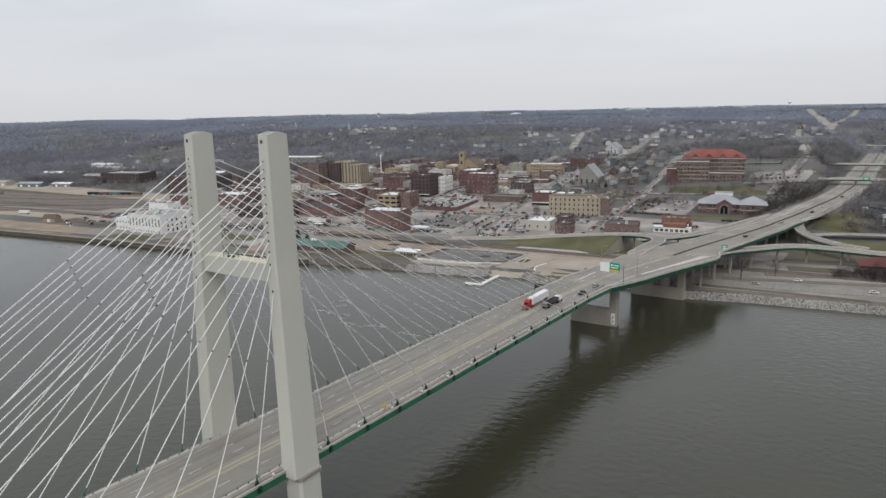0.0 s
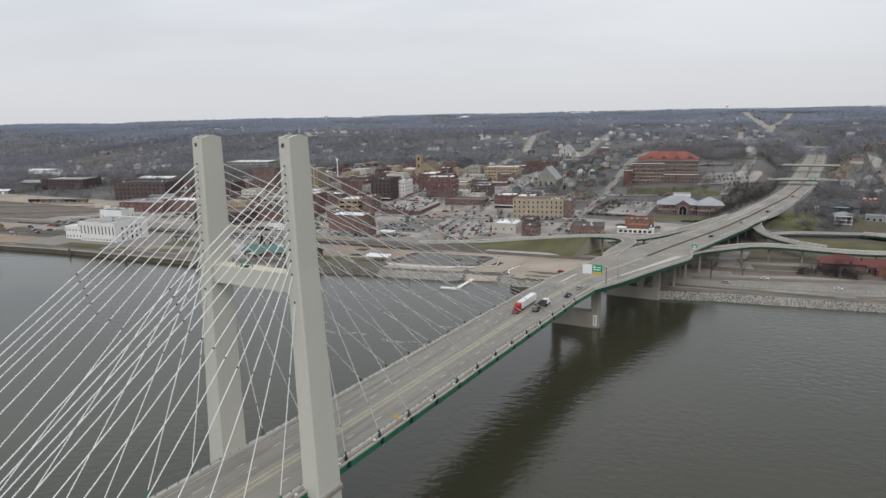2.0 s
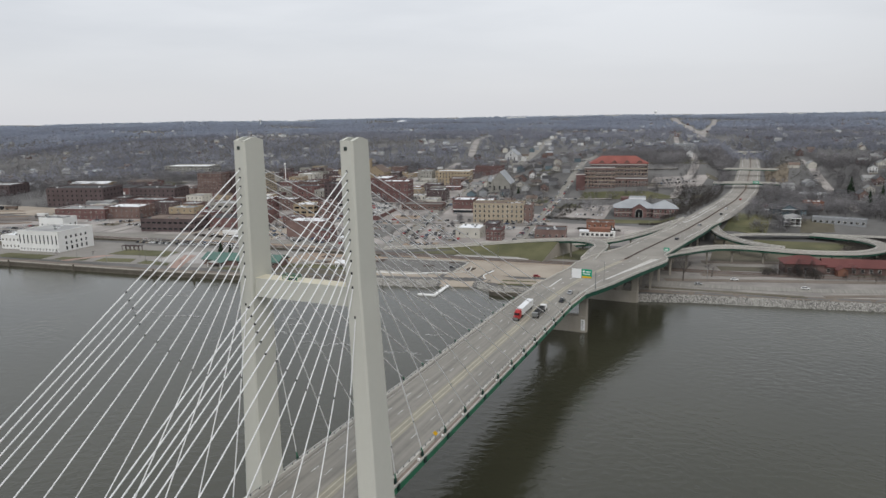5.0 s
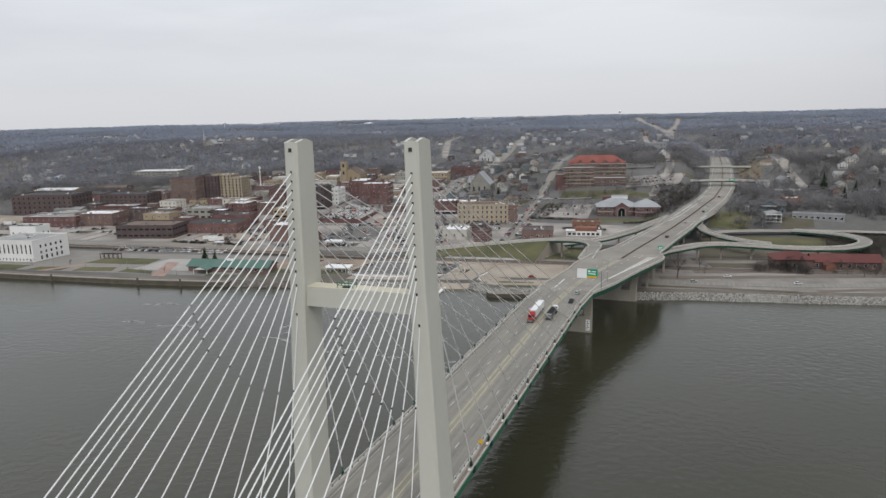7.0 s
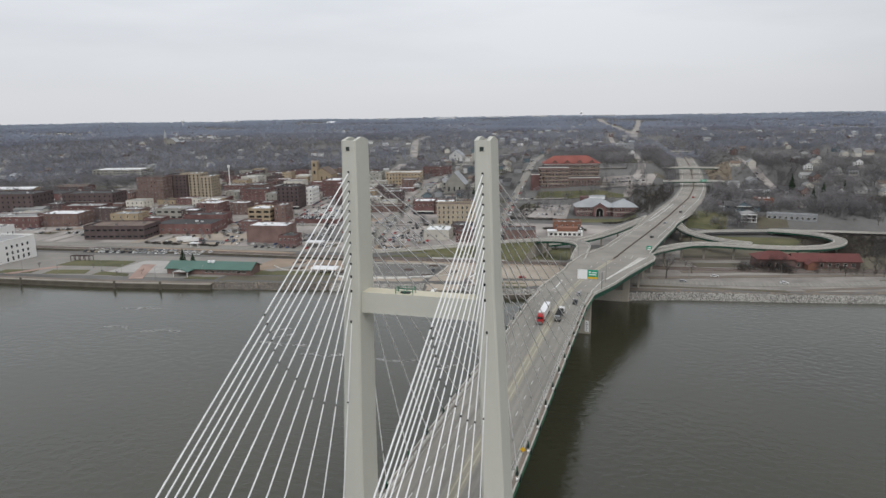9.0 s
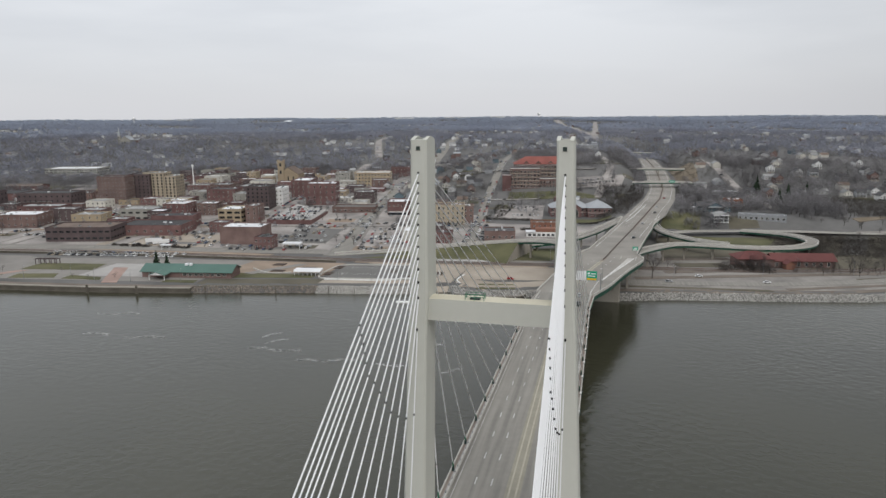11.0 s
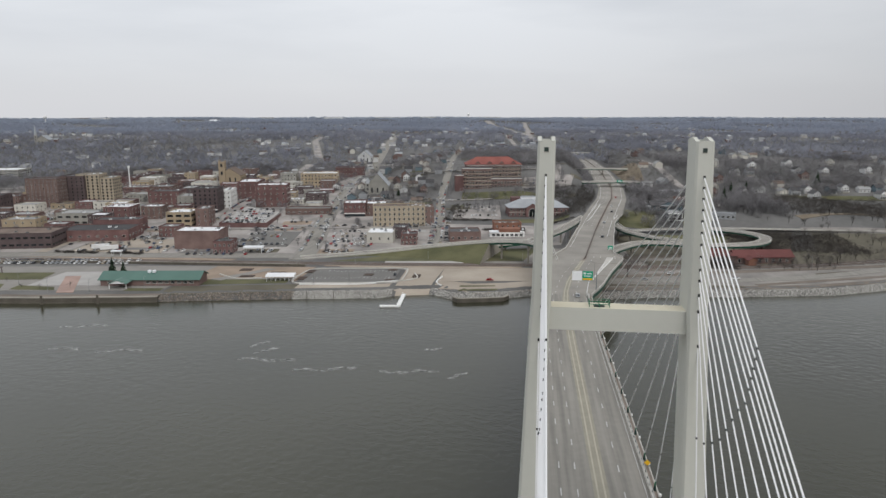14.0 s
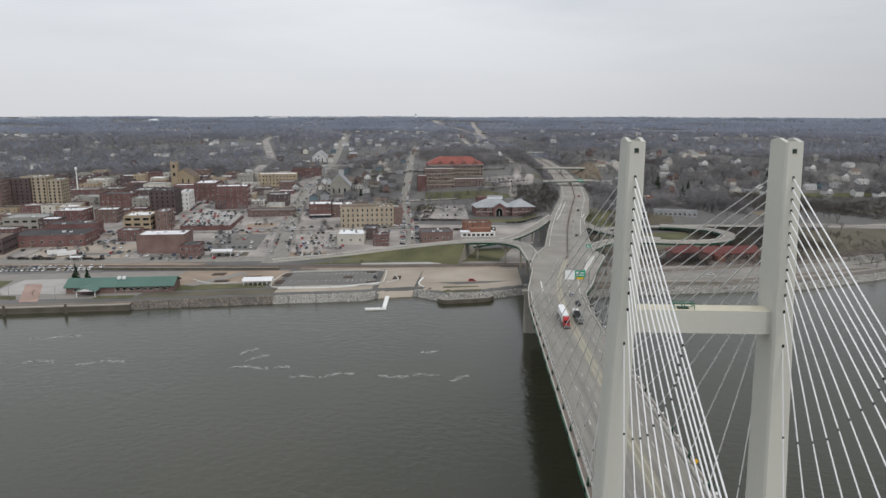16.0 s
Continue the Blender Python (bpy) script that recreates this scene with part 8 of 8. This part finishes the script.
def carport(x, y, w, d, h, rot, label, key="roof_white"):
    t = thing("carport", pose(x, y, gz(x, y) + 0.2, 0, 0, rot), label, "carport", "carports")
    bb = Build()
    bb.bevel_box(0, 0, h, w, d, h + 0.7, 0.1, key)
    bb.done("canopy", t)
    for px in (0.8, w - 0.8):
        for py in (0.8, d - 0.8):
            bb = Build()
            bb.box(px - 0.15, py - 0.15, -0.5, px + 0.15, py + 0.15, h, "white_paint")
            bb.done("post", t)


carport(-236, 374, 15, 8, 4.0, 10, "white flat canopy on posts over parking bays")
carport(-100, 404, 26, 5, 3.6, 6, "long grey canopy over parked cars", "roof_grey")
carport(-332, 352, 8, 4, 3.2, 8, "small white shelter at the lot")


def shed(name, x, y, w, d, h, rise, rot, wall, roof, label, door="white_paint", along_x=True):
    FOOT.append((x + w / 2, y + d / 2, 0.5 * math.hypot(w, d)))
    t = thing(name, pose(x, y, gz(x, y) + 0.1, 0, 0, rot), label, "shed" if name == "shed" else "building", "sheds and halls")
    bb = Build()
    bb.box(0, 0, -3, w, d, h, wall)
    bb.done("wall", t)
    bb = Build()
    gable_roof(bb, 0, 0, w, d, h, rise, roof, 0.5, along_x, 0.25, wall)
    bb.done("roof", t)
    n = max(1, int(w / 12))
    for k in range(n):
        bb = Build()
        px = w * (k + 0.5) / n
        bb.box(px - 1.8, -0.08, 0, px + 1.8, 0.0, min(3.6, h - 0.6), door)
        bb.done("loading_door", t)


for a in (
    ("shed", -1032, 412, 44, 16, 5.5, 2.0, 20, "blue_siding", "roof_slate", "blue metal shed with a pale roof"), ("shed", -975, 436, 34, 15, 5.0, 1.8, 20, "grey_siding", "roof_white", "grey shed with a white roof by the yards"),
    ("shed", -1110, 400, 40, 18, 6, 2.0, 20, "cream_siding", "roof_grey", "cream storage shed by the rail yard"), ("warehouse", -1010, 500, 70, 34, 8, 2.2, 14, "brick_brown", "roof_grey", "long low brick warehouse among bare trees"),
    ("warehouse", -840, 590, 60, 30, 8, 2.0, 14, "tan_block", "roof_white", "tan hall with a white roof"), ("warehouse", -780, 640, 46, 26, 7, 2.0, 14, "brick_red", "roof_brown", "low red brick hall behind the warehouse"),
    ("warehouse", -940, 560, 40, 24, 7, 2.0, 14, "grey_siding", "roof_slate", "grey storage hall among trees"), ("shed", -1180, 520, 50, 22, 6, 2, 14, "cream_siding", "roof_white", "cream shed with a bright roof"),
    ("shed", -1130, 610, 40, 20, 6, 2, 14, "white_paint", "roof_grey", "white storage shed in the trees"), ("river_house", -612, 246, 14, 10, 4.0, 3.6, 25, "tan_block", "roof_brown", "small tan house beside the river car park"),
    ("shed", -660, 470, 34, 20, 6, 1.8, 14, "grey_siding", "roof_grey", "grey hall beside the dark warehouse"), ("shed", -640, 520, 40, 22, 7, 2, 14, "brick_brown", "roof_grey", "brown brick hall with a grey roof"),
    ("warehouse", -720, 560, 50, 26, 9, 2.0, 14, "brick_red", "roof_dark", "red brick hall with a dark roof"), ("warehouse", -1260, 660, 60, 24, 7, 2.0, 14, "white_paint", "roof_white", "white hall in the far trees"),
    ("shed", 136, 694, 24, 12, 4, 1.6, 8, "white_paint", "roof_white", "white building beside the hill street"), ("shed", 118, 640, 20, 10, 4, 1.6, 8, "cream_siding", "roof_grey", "low cream building behind the porch house"),
):
    shed(*a)

for x0, x1, y0, y1, n, h in ((-384, -348, 357, 362, 110, 1.5), (-340, -312, 359, 364, 90, 1.4), (-372, -352, 384, 388, 60, 1.3), (-176, -140, 386, 390, 60, 1.0), (-100, -50, 536, 541, 130, 1.8), (-60, -20, 492, 496, 110, 1.6), (-8, 26, 528, 532, 80, 1.2),
                             (-280, -240, 396, 399, 90, 1.2), (-100, -82, 545, 640, 160, 1.8)):
    brush("hedge", x0, x1, y0, y1, n, h, int(n + x1 - x0), "low brown winter hedge along the paving")

park(-598, 262, -556, 246, 14, 30, 0.8)
park(-604, 284, -548, 262, 16, 30, 0.85)
park(-606, 330, -540, 332, 18, 20, 0.8)
park(-596, 346, -530, 352, 18, 10, 0.6)
park(-282, 364, -232, 370, 10, 8, 0.7)
park(-392, 392, -352, 398, 9, 8, 0.5)
park(-340, 368, -314, 372, 7, 8, 0.7)
park(-256, 428, -224, 433, 8, 8, 0.7)
park(-258, 450, -226, 455, 8, 8, 0.6)
park(-84, 612, -56, 618, 8, 8, 0.7)
park(-104, 560, -116, 660, 12, 97, 0.5)
park(-332, 380, -348, 470, 10, 100, 0.4)
park(-303, 385, -326, 520, 12, 100, 0.4)
park(-600, 446, -420, 474, 16, 98, 0.3)
park(-560, 420, -520, 426, 9, 10, 0.6)
park(96, 604, 104, 606, 3, 8, 0.9)
park(122, 650, 150, 655, 7, 8, 0.8)
park(150, 700, 162, 900, 12, 88, 0.5)

park(-302, 484, -266, 488, 12, 8, 0.85)
park(-304, 503, -270, 507, 12, 8, 0.85)
park(-307, 527, -273, 531, 12, 8, 0.85)
park(-310, 552, -278, 556, 11, 8, 0.8)
park(-182, 418, -142, 421, 13, 5, 0.7)
park(-185, 438, -144, 442, 13, 5, 0.7)
park(-188, 462, -147, 466, 13, 5, 0.7)
park(-600, 300, -536, 312, 18, 8, 0.8)
park(-372, 366, -352, 369, 6, 8, 0.7)

for (pts, half), fill in zip(STREETS[:10], (0.5, 0.45, 0.5, 0.45, 0.4, 0.25, 0.45, 0.4, 0.3, 0.25)):
    run = smooth(pts, 6.4)
    for p, q in zip(run[:-1], run[1:]):
        if not (-660 < p[0] < -60 and 385 < p[1] < 900):
            continue
        d = (q - p) / np.linalg.norm(q - p)
        turn = math.degrees(math.atan2(d[1], d[0])) - 90
        for s in (-1, 1):
            if rc.random() < fill:
                put_car(p[0] + s * d[1] * (half - 1.3), p[1] - s * d[0] * (half - 1.3), turn + (0 if s > 0 else 180), rc.choice(("white", "silver", "dark", "dark", "silver", "white", "red", "blue", "tan")))
for cx, cy, rr in LOTS:
    if rr > 6 and rc.random() < 0.75:
        for row in range(2):
            k = int(rr * 1.1 / 2.8)
            park(cx - rr * 0.5, cy - rr * 0.3 + row * rr * 0.55 - 1.0, cx + rr * 0.5, cy - rr * 0.3 + row * rr * 0.55 + 1.0, k, 10, 0.6)

fleet = Build()
for colour, m in far_count[1]:
    for me_ in FAR_CARS[colour][:2]:
        for p in me_.polygons:
            fleet.face([m @ me_.vertices[i].co for i in p.vertices], me_.materials[p.material_index].name)
tagged(fleet.done("parked_cars"), "small parked cars in the lots and streets of the town", "cars", kind="stuff")


# ---------------------------------------------------------------- the town is scaled away from the camera's end point to fit its view
VIEW_SCALE, CAMERA_END = 0.045, Vector((-38.0, -119.0, 111.0))


def scale_from_camera(v):
    """Moves points of the plan away from the camera's end point, more with every metre up to 160 m behind the shore."""
    k = 1 + VIEW_SCALE * ease(v[:, 1] - np.interp(v[:, 0], SHORE_X, SHORE_Y), 12, 160)
    p = np.array(CAMERA_END)
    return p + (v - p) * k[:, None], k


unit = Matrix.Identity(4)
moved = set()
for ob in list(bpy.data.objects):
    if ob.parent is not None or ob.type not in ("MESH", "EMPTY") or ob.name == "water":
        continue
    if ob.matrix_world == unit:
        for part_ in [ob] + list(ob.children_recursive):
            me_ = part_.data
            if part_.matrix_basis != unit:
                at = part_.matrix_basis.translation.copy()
                v, k = scale_from_camera(np.array([tuple(at)]))
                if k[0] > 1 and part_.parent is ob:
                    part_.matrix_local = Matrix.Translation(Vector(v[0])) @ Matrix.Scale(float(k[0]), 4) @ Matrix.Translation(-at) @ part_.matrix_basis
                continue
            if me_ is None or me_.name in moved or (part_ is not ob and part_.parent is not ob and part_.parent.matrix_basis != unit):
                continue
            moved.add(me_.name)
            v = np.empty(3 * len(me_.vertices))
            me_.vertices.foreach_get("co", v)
            v, k = scale_from_camera(v.reshape(-1, 3))
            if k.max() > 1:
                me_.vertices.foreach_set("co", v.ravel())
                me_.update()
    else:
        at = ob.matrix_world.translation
        v, k = scale_from_camera(np.array([tuple(at)]))
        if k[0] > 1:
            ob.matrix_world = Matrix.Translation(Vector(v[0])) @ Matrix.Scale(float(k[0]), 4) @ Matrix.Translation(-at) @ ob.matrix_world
